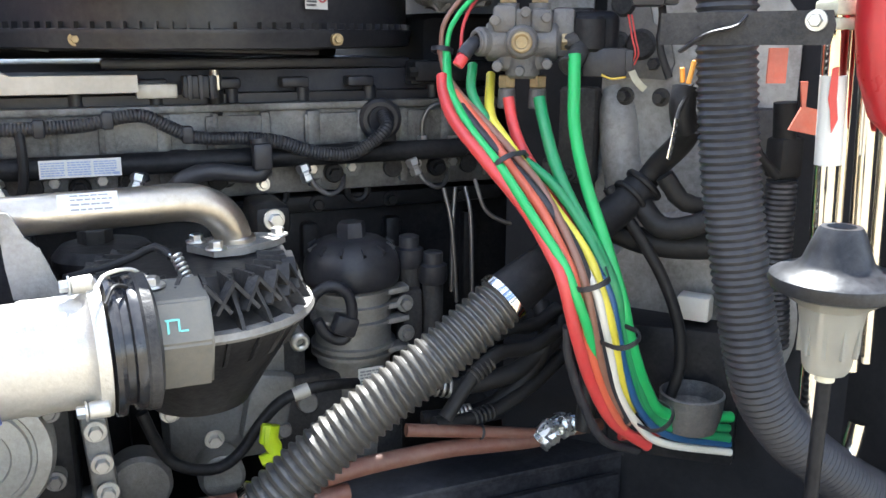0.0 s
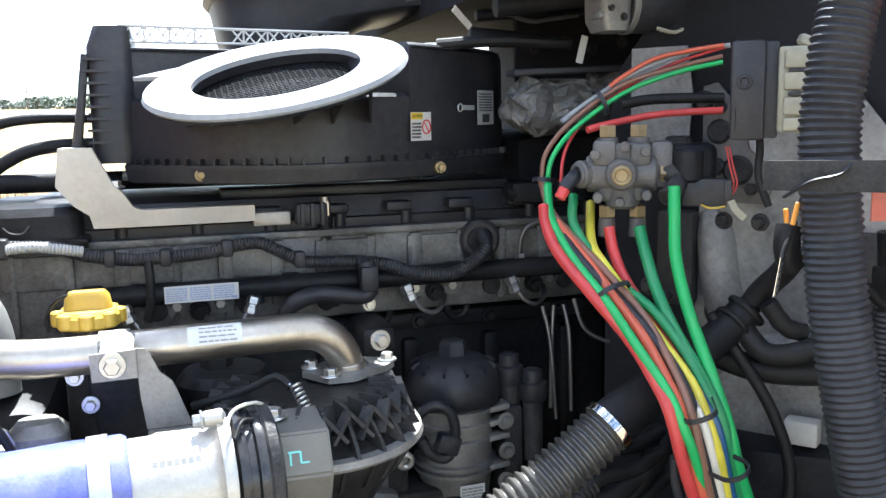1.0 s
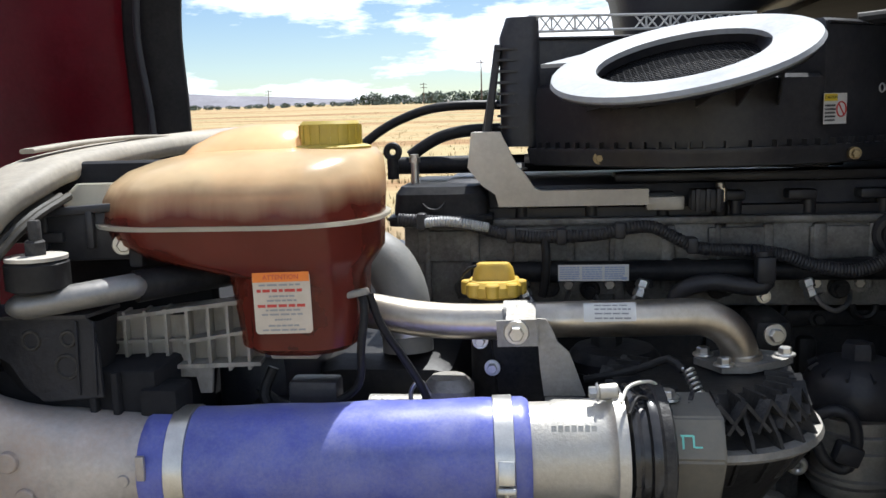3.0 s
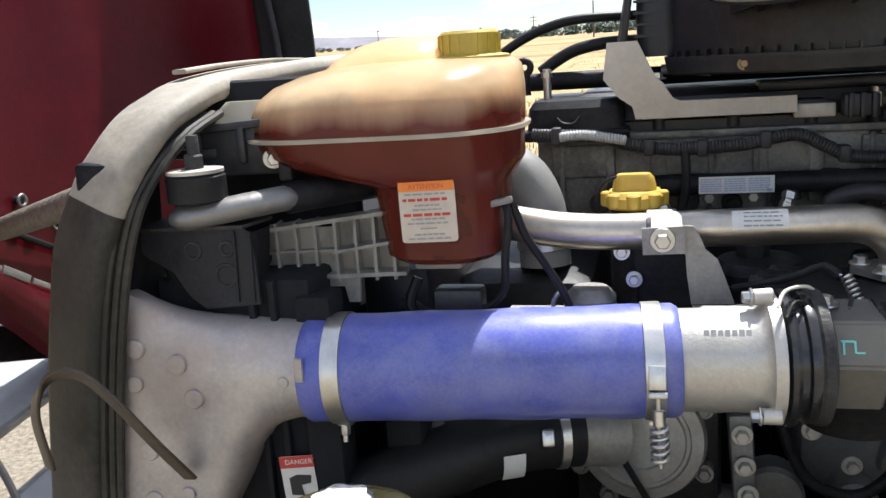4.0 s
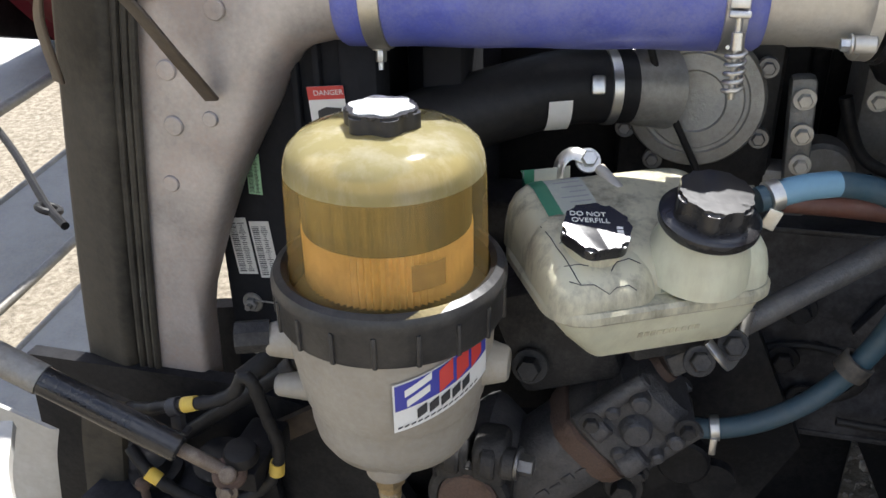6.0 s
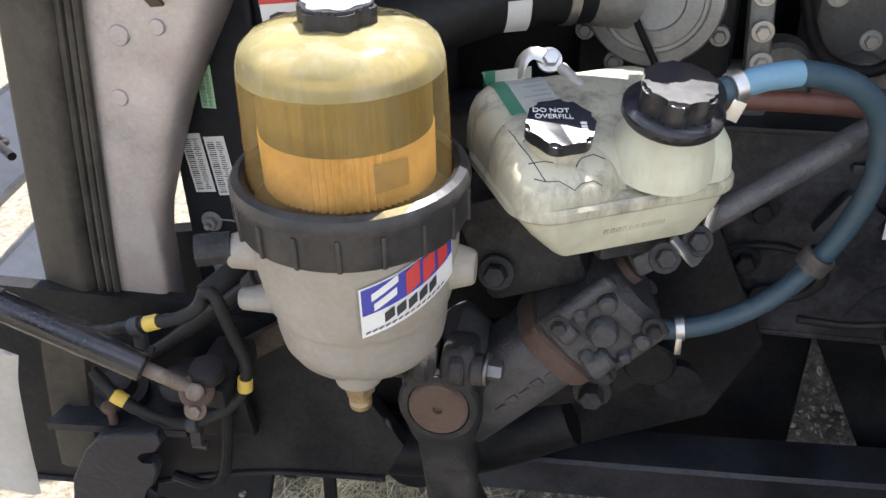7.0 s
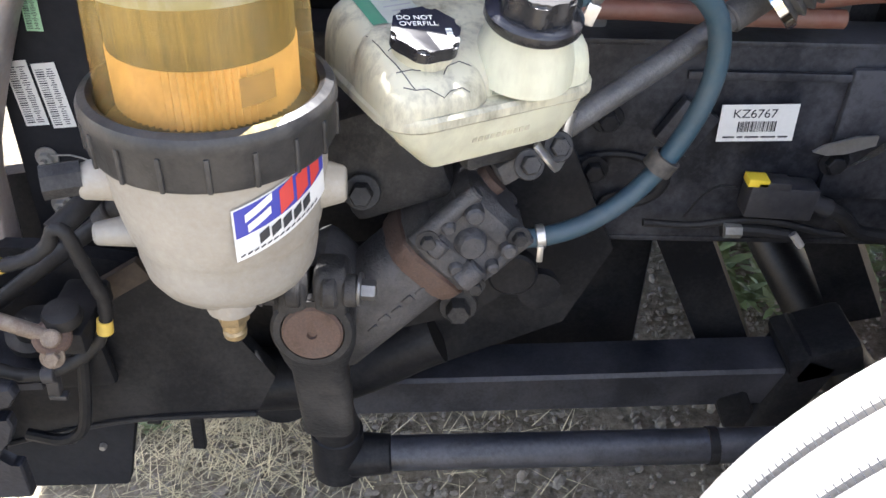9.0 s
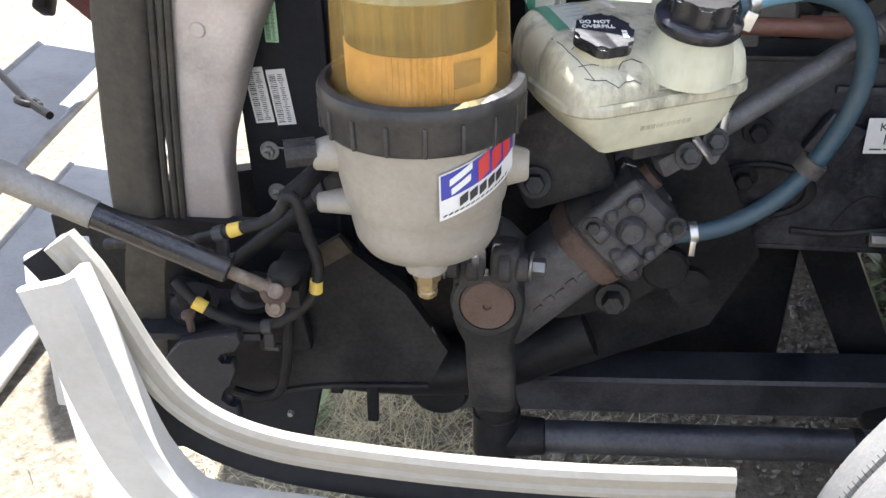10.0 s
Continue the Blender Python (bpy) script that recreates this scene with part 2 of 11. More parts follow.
    label_green=mat("label_green", (0.05, 0.20, 0.11), 0.45, vary=0.08, bump=0.05),
    label_palegreen=mat("label_pale_green", (0.36, 0.60, 0.36), 0.45, vary=0.08, bump=0.05),
    cap_gloss=mat("glossy_black_plastic", (0.014, 0.014, 0.016), 0.22, dust=GREYDUST, dust_amount=0.10, bump=0.06, spec=0.6),
    soak=mat("groove_shade", (0.12, 0.13, 0.10), 0.4, vary=0.2, bump=0.0),
    label_worn=mat("worn_label", (0.42, 0.43, 0.36), 0.5, vary=0.15, dust=(0.55, 0.52, 0.40), dust_amount=0.5, bump=0.05),
    ink=mat("ink", (0.03, 0.03, 0.032), 0.5, vary=0.05, bump=0.0),
    ink_grey=mat("grey_ink", (0.30, 0.30, 0.30), 0.5, vary=0.05, bump=0.0),
    chalk=mat("teal_chalk", (0.22, 0.62, 0.55), 0.8, vary=0.2, bump=0.0),
    shroud=mat("dusty_sunlit_seal", (0.27, 0.245, 0.20), 0.7, vary=0.18, scale=6, dust=(0.50, 0.44, 0.35), dust_amount=0.6, bump=0.3, bump_scale=90),
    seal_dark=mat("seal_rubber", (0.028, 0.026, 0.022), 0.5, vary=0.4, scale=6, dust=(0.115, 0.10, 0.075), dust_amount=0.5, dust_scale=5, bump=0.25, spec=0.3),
    tyre=mat("tyre_rubber", (0.30, 0.295, 0.285), 0.7, vary=0.12, scale=12, dust=(0.52, 0.48, 0.42), dust_amount=0.5, bump=0.35, bump_scale=140),
    fender=mat("fender_lip", (0.44, 0.43, 0.40), 0.5, vary=0.15, dust=(0.34, 0.30, 0.235), dust_amount=0.5, bump=0.2),
    lip_grey=mat("dusty_shaded_lip", (0.30, 0.285, 0.25), 0.42, 0.1, vary=0.2, scale=14, dust=(0.30, 0.265, 0.21), dust_amount=0.6, bump=0.2),
    knob_face=mat("scuffed_sunlit_knob", (0.62, 0.62, 0.60), 0.4, vary=0.5, scale=45, dust=(0.12, 0.12, 0.12), dust_amount=0.75, dust_scale=55, bump=0.4, bump_scale=200),
    duct_grey=mat("cowl_plastic", (0.036, 0.037, 0.042), 0.46, vary=0.2, dust=(0.10, 0.095, 0.09), dust_amount=0.2, bump=0.3, spec=0.3),
    matt_black=mat("matt_black_mat", (0.017, 0.0175, 0.020), 0.8, vary=0.3, dust=(0.07, 0.065, 0.06), dust_amount=0.12, bump=0.6, bump_scale=40, spec=0.12),
    white_ring=mat("ring_seal_face", (0.33, 0.34, 0.345), 0.55, vary=0.14, scale=7, dust=(0.22, 0.235, 0.26), dust_amount=0.6, dust_scale=6, bump=0.08),
    mesh_grey=mat("grille_mesh", (0.32, 0.32, 0.315), 0.5, 0.2, vary=0.25, dust=(0.42, 0.40, 0.36), dust_amount=0.8, dust_scale=120, bump=0.9, bump_scale=260),
    bark=mat("bark", (0.10, 0.075, 0.055), 0.9, vary=0.4, scale=20, bump=0.6, bump_scale=60),
    leaf=mat("leaf", (0.030, 0.052, 0.030), 0.6, vary=0.45, scale=0.2, bump=0.0),
    pole_wood=mat("pole_wood", (0.13, 0.10, 0.08), 0.9, vary=0.3, bump=0.0),
    weed=mat("weed_leaf", (0.20, 0.25, 0.11), 0.55, vary=0.4, scale=30, bump=0.0),
    straw=mat("straw", (0.62, 0.54, 0.34), 0.8, vary=0.6, scale=12, bump=0.0),
)

# Stretch the noise upright: these bands paint the reflections over the dark element.
for n in M["pleat_dark"].node_tree.nodes:
    if n.type == "TEX_NOISE":
        mp = M["pleat_dark"].node_tree.nodes.new("ShaderNodeMapping")
        mp.inputs["Scale"].default_value = (2.5, 2.5, 0.06)
        M["pleat_dark"].node_tree.links.new(n.inputs["Vector"].links[0].from_socket, mp.inputs["Vector"])
        M["pleat_dark"].node_tree.links.new(mp.outputs["Vector"], n.inputs["Vector"])


def see_through(name, col, clear, rough=0.25, glow_through=0.3, clear_col=(1, 1, 1), streak_tint=None):
    """A thin translucent plastic: surface gloss and colour, part light scattered through, part straight through."""
    m = bpy.data.materials.new(name)
    m.use_nodes = True
    nt = m.node_tree
    bs = nt.nodes["Principled BSDF"]
    bs.inputs["Base Color"].default_value = (*col, 1)
    bs.inputs["Roughness"].default_value = rough
    tc = nt.nodes.new("ShaderNodeTexCoord")
    n = nt.nodes.new("ShaderNodeTexNoise")
    n.inputs["Scale"].default_value = 11.0
    n.inputs["Detail"].default_value = 6.0
    nt.links.new(tc.outputs["Object"], n.inputs["Vector"])
    hs = nt.nodes.new("ShaderNodeHueSaturation")
    hs.inputs["Color"].default_value = (*col, 1)
    mr = nt.nodes.new("ShaderNodeMapRange")
    mr.inputs["From Min"].default_value, mr.inputs["From Max"].default_value = 0.3, 0.7
    mr.inputs["To Min"].default_value, mr.inputs["To Max"].default_value = 0.8, 1.15
    nt.links.new(n.outputs["Fac"], mr.inputs["Value"])
    nt.links.new(mr.outputs["Result"], hs.inputs["Value"])
    nt.links.new(hs.outputs["Color"], bs.inputs["Base Color"])
    if streak_tint:
        # streaks running down the plastic: real film, and tones for light and shade
        gm = nt.nodes.new("ShaderNodeMapping")
        gm.inputs["Scale"].default_value = (1.0, 1.0, 0.35)
        gn = nt.nodes.new("ShaderNodeTexNoise")
        gn.inputs["Scale"].default_value, gn.inputs["Detail"].default_value, gn.inputs["Roughness"].default_value = 26.0, 9.0, 0.68
        gr = nt.nodes.new("ShaderNodeMapRange")
        gr.inputs["From Min"].default_value, gr.inputs["From Max"].default_value = 0.47, 0.72
        gr.inputs["To Max"].default_value = streak_tint[1]
        gx = nt.nodes.new("ShaderNodeMix")
        gx.data_type = "RGBA"
        gx.inputs["A"].default_value, gx.inputs["B"].default_value = (*col, 1), (*streak_tint[0], 1)
        nt.links.new(tc.outputs["Object"], gm.inputs["Vector"])
        nt.links.new(gm.outputs["Vector"], gn.inputs["Vector"])
        nt.links.new(gn.outputs["Fac"], gr.inputs["Value"])
        nt.links.new(gr.outputs["Result"], gx.inputs["Factor"])
        nt.links.new(gx.outputs["Result"], hs.inputs["Color"])
    tl = nt.nodes.new("ShaderNodeBsdfTranslucent")
    nt.links.new(hs.outputs["Color"], tl.inputs["Color"])
    tr = nt.nodes.new("ShaderNodeBsdfTransparent")
    tr.inputs["Color"].default_value = (*clear_col, 1)
    m1, m2 = nt.nodes.new("ShaderNodeMixShader"), nt.nodes.new("ShaderNodeMixShader")
    m1.inputs["Fac"].default_value = glow_through
    m2.inputs["Fac"].default_value = clear
    nt.links.new(bs.outputs["BSDF"], m1.inputs[1])
    nt.links.new(tl.outputs["BSDF"], m1.inputs[2])
    nt.links.new(m1.outputs["Shader"], m2.inputs[1])
    nt.links.new(tr.outputs["BSDF"], m2.inputs[2])
    nt.links.new(m2.outputs["Shader"], nt.nodes["Material Output"].inputs["Surface"])
    return m




def stained(name, low, high, z0, z1, clear, clear_col, glow=0.55):
    """Milky plastic that the coolant has dyed up to its level, with a soft uneven tide line."""
    m = see_through(name, high, clear, 0.2, glow, clear_col)
    nt = m.node_tree
    tc = nt.nodes.new("ShaderNodeTexCoord")
    sep = nt.nodes.new("ShaderNodeSeparateXYZ")
    nz = nt.nodes.new("ShaderNodeTexNoise")
    nz.inputs["Scale"].default_value, nz.inputs["Detail"].default_value = 16.0, 5.0
    mp = nt.nodes.new("ShaderNodeMapping")
    mp.inputs["Scale"].default_value = (1.0, 1.0, 0.12)
    ad = nt.nodes.new("ShaderNodeMath")
    ad.operation = "MULTIPLY_ADD"
    ad.inputs[1].default_value = 0.046
    mr = nt.nodes.new("ShaderNodeMapRange")
    mr.inputs["From Min"].default_value, mr.inputs["From Max"].default_value = z0 + 0.015, z1 + 0.015
    mx = nt.nodes.new("ShaderNodeMix")
    mx.data_type = "RGBA"
    mx.inputs["A"].default_value, mx.inputs["B"].default_value = (*low, 1), (*high, 1)
    nt.links.new(tc.outputs["Object"], sep.inputs["Vector"])
    nt.links.new(tc.outputs["Object"], mp.inputs["Vector"])
    nt.links.new(mp.outputs["Vector"], nz.inputs["Vector"])
    nt.links.new(nz.outputs["Fac"], ad.inputs[0])
    nt.links.new(sep.outputs["Z"], ad.inputs[2])
    nt.links.new(ad.outputs["Value"], mr.inputs["Value"])
    nt.links.new(mr.outputs["Result"], mx.inputs["Factor"])
    for n in nt.nodes:
        if n.type == "HUE_SAT":
            nt.links.new(mx.outputs["Result"], n.inputs["Color"])
    return m


M["tank"] = stained("tank_plastic", (0.20, 0.040, 0.028), (0.93, 0.71, 0.42), 1.574, 1.614, 0.22, (1.0, 0.74, 0.52), 0.35)
M["coolant"] = see_through("coolant", (0.15, 0.016, 0.014), 0.0, 0.35, 0.4, (0.8, 0.2, 0.1))
M["boot_rubber"] = mat("boot_rubber", (0.012, 0.012, 0.013), 0.34, vary=0.2, dust=(0.10, 0.105, 0.12), dust_amount=0.3, dust_scale=14, bump=0.1, spec=0.35)
M["boot_clear"] = see_through("boot_plastic", (0.42, 0.41, 0.36), 0.3, 0.3, 0.4)
M["tank_neck"] = see_through("clear_plastic", (0.75, 0.72, 0.60), 0.3, 0.3, 0.4)
# Pale haze and streaks put the sky's reflection into the scuffed dome top.
M["amber_haze"] = see_through("scuffed_glare_amber", (0.48, 0.42, 0.21), 0.42, 0.12, 0.30, (1.0, 0.92, 0.66), streak_tint=((0.78, 0.73, 0.58), 0.6))
M["tan_rust"] = mat("tan_rusted_steel", (0.20, 0.165, 0.13), 0.55, 0.3, vary=0.5, scale=60, dust=(0.11, 0.07, 0.05), dust_amount=0.7, dust_scale=40, bump=0.3)
M["guard_red"] = mat("red_guard_plastic", (0.36, 0.018, 0.022), 0.3, vary=0.15, bump=0.05)
M["label_warm"] = mat("stained_label_paper", (0.62, 0.54, 0.44), 0.5, vary=0.1, dust=DUST, dust_amount=0.25, bump=0.05)
M["braid"] = mat("braided_steel", (0.12, 0.105, 0.085), 0.55, 0.2, vary=0.6, scale=90, dust=(0.25, 0.21, 0.15), dust_amount=0.5, dust_scale=60, bump=0.9, bump_scale=220)
M["cream_dirty"] = mat("dirty_cream_plastic", (0.36, 0.34, 0.25), 0.45, vary=0.2, dust=(0.20, 0.18, 0.14), dust_amount=0.5, bump=0.1)
M["element_cap"] = mat("resin_cap", (0.20, 0.155, 0.06), 0.45, vary=0.45, scale=14, dust=(0.34, 0.28, 0.14), dust_amount=0.4, dust_scale=18, bump=0.3)
M["lattice_plastic"] = see_through("milky_plastic", (0.52, 0.50, 0.45), 0.12, 0.45, 0.4, (0.9, 0.88, 0.8), streak_tint=((0.16, 0.14, 0.11), 0.7))
M["pleat_stain"] = mat("faded_sticker", (0.30, 0.19, 0.09), 0.6, vary=0.3, scale=60, dust=(0.42, 0.28, 0.12), dust_amount=0.5, bump=0.1)
M["brown_bar"] = mat("dusty_brown_steel", (0.035, 0.027, 0.021), 0.5, vary=0.3, scale=14, dust=(0.12, 0.09, 0.065), dust_amount=0.4, bump=0.3, spec=0.3)
M["slate_steel"] = mat("scuffed_slate_steel", (0.016, 0.017, 0.022), 0.42, 0.1, vary=0.4, scale=16, dust=(0.055, 0.056, 0.064), dust_amount=0.4, dust_scale=12, bump=0.5, bump_scale=120, spec=0.3)
# Pale streaks in the amber stand in for bright reflections.
M["amber"] = see_through("amber_dome", (0.62, 0.45, 0.16), 0.74, 0.05, 0.4, (1.0, 0.90, 0.66), streak_tint=((0.80, 0.66, 0.40), 0.6))
# Dark streaks hold both grime and the shadow on the body's side.
M["reservoir"] = see_through("reservoir_plastic", (0.70, 0.66, 0.49), 0.0, 0.28, 0.28, streak_tint=((0.11, 0.09, 0.055), 0.9))
# Paler copy of the body plastic, with the tray's glow in its colour.
M["reservoir_tray"] = see_through("pale_reservoir_plastic", (0.86, 0.85, 0.66), 0.0, 0.34, 0.35, streak_tint=((0.45, 0.40, 0.26), 0.4))


# ---- building helpers ----
def finish(name, bm, material, sharp=35.0, smooth=True):
    bmesh.ops.recalc_face_normals(bm, faces=bm.faces)
    lim = radians(sharp)
    for f in bm.faces:
        f.smooth = smooth
    for e in bm.edges:
        if len(e.link_faces) == 2 and e.calc_face_angle(0.0) > lim:
            e.smooth = False
    me = bpy.data.meshes.new(name)
    bm.to_mesh(me)
    bm.free()
    me.materials.append(material)
    return me


def part(name, bm, material, parent, label="", sharp=35.0):
    ob = new(name, finish(name, bm, material, sharp))
    ob.parent = parent
    if parent.type == "EMPTY":
        ob.matrix_parent_inverse = parent.matrix_basis.inverted()
    if label:
        ob["label"] = label
    return ob


def thing(name, base, label, category, group="", kind=""):
    ob = new(name)
    ob.empty_display_size = 0.05
    ob.matrix_basis = Matrix.Translation(base)
    return tagged(ob, label, category, group, kind)


def solo(name, bm, material, label, category, group="", kind="", sharp=35.0):
    return tagged(new(name, finish(name, bm, material, sharp)), label, category, group, kind)


def B():
    return bmesh.new()


def axis_matrix(p, d, up=(0, 0, 1)):
    """A frame at p whose z runs along d."""
    z = Vector(d).normalized()
    u = Vector(up)
    if abs(z.dot(u)) > 0.98:
        u = Vector((0, 1, 0))
    x = u.cross(z).normalized()
    y = z.cross(x)
    m = Matrix((x, y, z)).transposed().to_4x4()
    m.translation = Vector(p)
    return m


def box(bm, c, s, rot=(0, 0, 0), bev=0.0, seg=2):
    m = pose(*c, *rot) @ Matrix.Diagonal((*s, 1))
    r = bmesh.ops.create_cube(bm, size=1.0, matrix=m)
    if bev > 0:
        ed = list({e for v in r["verts"] for e in v.link_edges})
        bmesh.ops.bevel(bm, geom=ed, offset=bev, segments=seg, affect="EDGES", profile=0.5)


def revolve(bm, prof, m, seg=32, cap=True):
    """A turned body: prof is (radius, height) along z of the frame m."""
    rings = []
    for r, h in prof:
        rings.append([bm.verts.new(m @ Vector((r * math.cos(a), r * math.sin(a), h))) for a in (2 * math.pi * k / seg for k in range(seg))])
    for a, b in zip(rings, rings[1:]):
        for k in range(seg):
            bm.faces.new((a[k], a[(k + 1) % seg], b[(k + 1) % seg], b[k]))
    if cap:
        bm.faces.new(list(reversed(rings[0])))
        bm.faces.new(rings[-1])


def cyl(bm, p0, p1, r0, r1=None, seg=24, bev=0.0):
    p0, p1 = Vector(p0), Vector(p1)
    r1 = r0 if r1 is None else r1
    h = (p1 - p0).length
    prof = [(r0, 0), (r1, h)]
    if bev:
        prof = [(r0 - bev, 0), (r0, bev), (r1, h - bev), (r1 - bev, h)]
    revolve(bm, prof, axis_matrix(p0, p1 - p0), seg)


def smooth_path(pts, step):
    """Points at even steps on a smooth curve through pts."""
    P = [Vector(p) for p in pts]
    P = [P[0] * 2 - P[1]] + P + [P[-1] * 2 - P[-2]]
    dense = []
    for i in range(1, len(P) - 2):
        a, b, c, d = P[i - 1:i + 3]
        for k in range(16):
            t = k / 16
            dense.append(0.5 * (2 * b + (c - a) * t + (2 * a - 5 * b + 4 * c - d) * t * t + (3 * b - a - 3 * c + d) * t ** 3))
    dense.append(P[-2].copy())
    run = [0.0]
    for a, b in zip(dense, dense[1:]):
        run.append(run[-1] + (b - a).length)
    n = max(2, int(round(run[-1] / step)))
    out, j = [], 0
    for k in range(n + 1):
        s = run[-1] * k / n
        while j < len(run) - 2 and run[j + 1] < s:
            j += 1
        f = (s - run[j]) / max(1e-9, run[j + 1] - run[j])
        out.append(dense[j].lerp(dense[j + 1], min(1, max(0, f))))
    return out


def tube(bm, pts, r, seg=12, step=0.012, rfun=None, flat=1.0, cap=True, straight=False):
    """A hose or bar swept along a smooth curve; rfun(distance, share) gives the radius there."""
    pp = [Vector(p) for p in pts] if straight else smooth_path(pts, step)
    n = None
    rings, s = [], 0.0
    total = sum((b - a).length for a, b in zip(pp, pp[1:]))
    for i, p in enumerate(pp):
        t = (pp[min(i + 1, len(pp) - 1)] - pp[max(i - 1, 0)]).normalized()
        if n is None:
            n = t.orthogonal().normalized()
            if abs(t.z) < 0.95:
                n = (Vector((0, 0, 1)) - t * t.z).normalized()
        else:
            n = (n - t * n.dot(t)).normalized()
        b = t.cross(n)
        if i:
            s += (p - pp[i - 1]).length
        q = rfun(s, s / total) if rfun else r
        rings.append([bm.verts.new(p + n * (q * flat * math.cos(a)) + b * (q * math.sin(a))) for a in (2 * math.pi * k / seg for k in range(seg))])
    for a, b in zip(rings, rings[1:]):
        for k in range(seg):
            bm.faces.new((a[k], a[(k + 1) % seg], b[(k + 1) % seg], b[k]))
    if cap:
        bm.faces.new(list(reversed(rings[0])))
        bm.faces.new(rings[-1])


def ridged(bm, pts, r, depth, pitch, seg=24, sharpness=1.0):
    """A corrugated hose."""
    def rf(s, u):
        c = 0.5 + 0.5 * math.cos(2 * math.pi * s / pitch)
        return r - depth * (1 - c ** sharpness)
    tube(bm, pts, r, seg, pitch / 6, rf)


def prism(bm, poly, depth, m):
    """A flat plate: a polygon in the frame m's x and y, thickened along z."""
    lo = [bm.verts.new(m @ Vector((x, y, 0))) for x, y in poly]
    hi = [bm.verts.new(m @ Vector((x, y, depth))) for x, y in poly]
    n = len(poly)
    bm.faces.new(list(reversed(lo)))
    bm.faces.new(hi)
    for k in range(n):
        bm.faces.new((lo[k], lo[(k + 1) % n], hi[(k + 1) % n], hi[k]))


def rrect(w, d, rad, seg=5):
    """A rounded rectangle's outline."""
    rad = min(rad, w / 2 - 1e-4, d / 2 - 1e-4)
    out = []
    for cx, cy, a0 in ((1, 1, 0), (-1, 1, 90), (-1, -1, 180), (1, -1, 270)):
        for k in range(seg + 1):
            a = radians(a0 + 90 * k / seg)
            out.append((cx * (w / 2 - rad) + rad * math.cos(a), cy * (d / 2 - rad) + rad * math.sin(a)))
    return out


def loft(bm, secs, m=None, seg=5, cap=True):
    """A moulded body: rounded rectangles (cx, cy, z, width, depth, radius) joined upwards."""
    m = m or Matrix.Identity(4)
    rings = []
    for cx, cy, z, w, d, rad in secs:
        rings.append([bm.verts.new(m @ Vector((cx + x, cy + y, z))) for x, y in rrect(w, d, rad, seg)])
    n = len(rings[0])
    for a, b in zip(rings, rings[1:]):
        for k in range(n):
            bm.faces.new((a[k], a[(k + 1) % n], b[(k + 1) % n], b[k]))
    if cap:
        bm.faces.new(list(reversed(rings[0])))
        bm.faces.new(rings[-1])


def ring(bm, c, d, R, r, seg=32, sub=10, flat=1.0):
    """A torus round the axis d."""
    m = axis_matrix(c, d)
    rows = []
    for k in range(seg):
        a = 2 * math.pi * k / seg
        rows.append([bm.verts.new(m @ Vector(((R + r * math.cos(b)) * math.cos(a), (R + r * math.cos(b)) * math.sin(a), r * flat * math.sin(b))))
                     for b in (2 * math.pi * j / sub for j in range(sub))])
    for k in range(seg):
        for j in range(sub):
            bm.faces.new((rows[k][j], rows[(k + 1) % seg][j], rows[(k + 1) % seg][(j + 1) % sub], rows[k][(j + 1) % sub]))


def band(bm, p0, p1, r, t=0.0015, seg=32):
    """A strap round a hose: an open sleeve with thickness."""
    p0, p1 = Vector(p0), Vector(p1)
    h = (p1 - p0).length
    m = axis_matrix(p0, p1 - p0)
    prof = [(r, 0), (r + t, 0.0008), (r + t, h - 0.0008), (r, h), (r - t, h), (r - t, 0), (r, 0)]
    revolve(bm, prof, m, seg, cap=False)


def hexbolt(bm, p, d, r=0.011, h=0.009, washer=True):
    m = axis_matrix(p, d)
    if washer:
        revolve(bm, [(r * 1.55, 0), (r * 1.6, r * 0.1), (r * 1.5, r * 0.3)], m, 20)
    z0 = r * 0.3 if washer else 0.0
    revolve(bm, [(r, z0), (r, z0 + h * 0.85), (r * 0.86, z0 + h)], m, 6)


def bolt_part(p, d, parent, r=0.011, h=0.009, material=None, name="bolt"):
    bm = B()
    hexbolt(bm, p, d, r, h)
    return part(name, bm, material or M["zinc"], parent)


def coil(bm, p0, p1, R, r, turns):
    p0, p1 = Vector(p0), Vector(p1)
    m = axis_matrix(p0, p1 - p0)
    h = (p1 - p0).length
    n = int(turns * 14)
    tube(bm, [m @ Vector((R * math.cos(2 * math.pi * k / 14), R * math.sin(2 * math.pi * k / 14), h * k / n)) for k in range(n + 1)], r, 8, straight=True)


def text_mesh(body, size, m, material, parent, name="lettering"):
    """Raised letters in the built-in font, in the frame m's x and y."""
    cu = bpy.data.curves.new(name, "FONT")
    cu.body, cu.size, cu.extrude, cu.align_x, cu.align_y = body, size, 0.0002, "CENTER", "CENTER"
    tmp = new("tmp", cu)
    bpy.context.view_layer.update()
    me = bpy.data.meshes.new_from_object(tmp.evaluated_get(bpy.context.evaluated_depsgraph_get()))
    bpy.data.objects.remove(tmp)
    me.transform(m)
    me.materials.clear()
    me.materials.append(material)
    ob = new(name, me)
    ob.parent = parent
    if parent.type == "EMPTY":
        ob.matrix_parent_inverse = parent.matrix_basis.inverted()
    return ob


def sticker_frame(c, normal, up=(0, 0, 1), turn=0.0):
    """A frame on a surface: x to the right as read, y up, z out."""
    z = Vector(normal).normalized()
    x = Vector(up).cross(z).normalized()
    y = z.cross(x)
    m = Matrix((x, y, z)).transposed().to_4x4()
    m.translation = Vector(c)
    return m @ pose(0, 0, 0, 0, 0, turn)


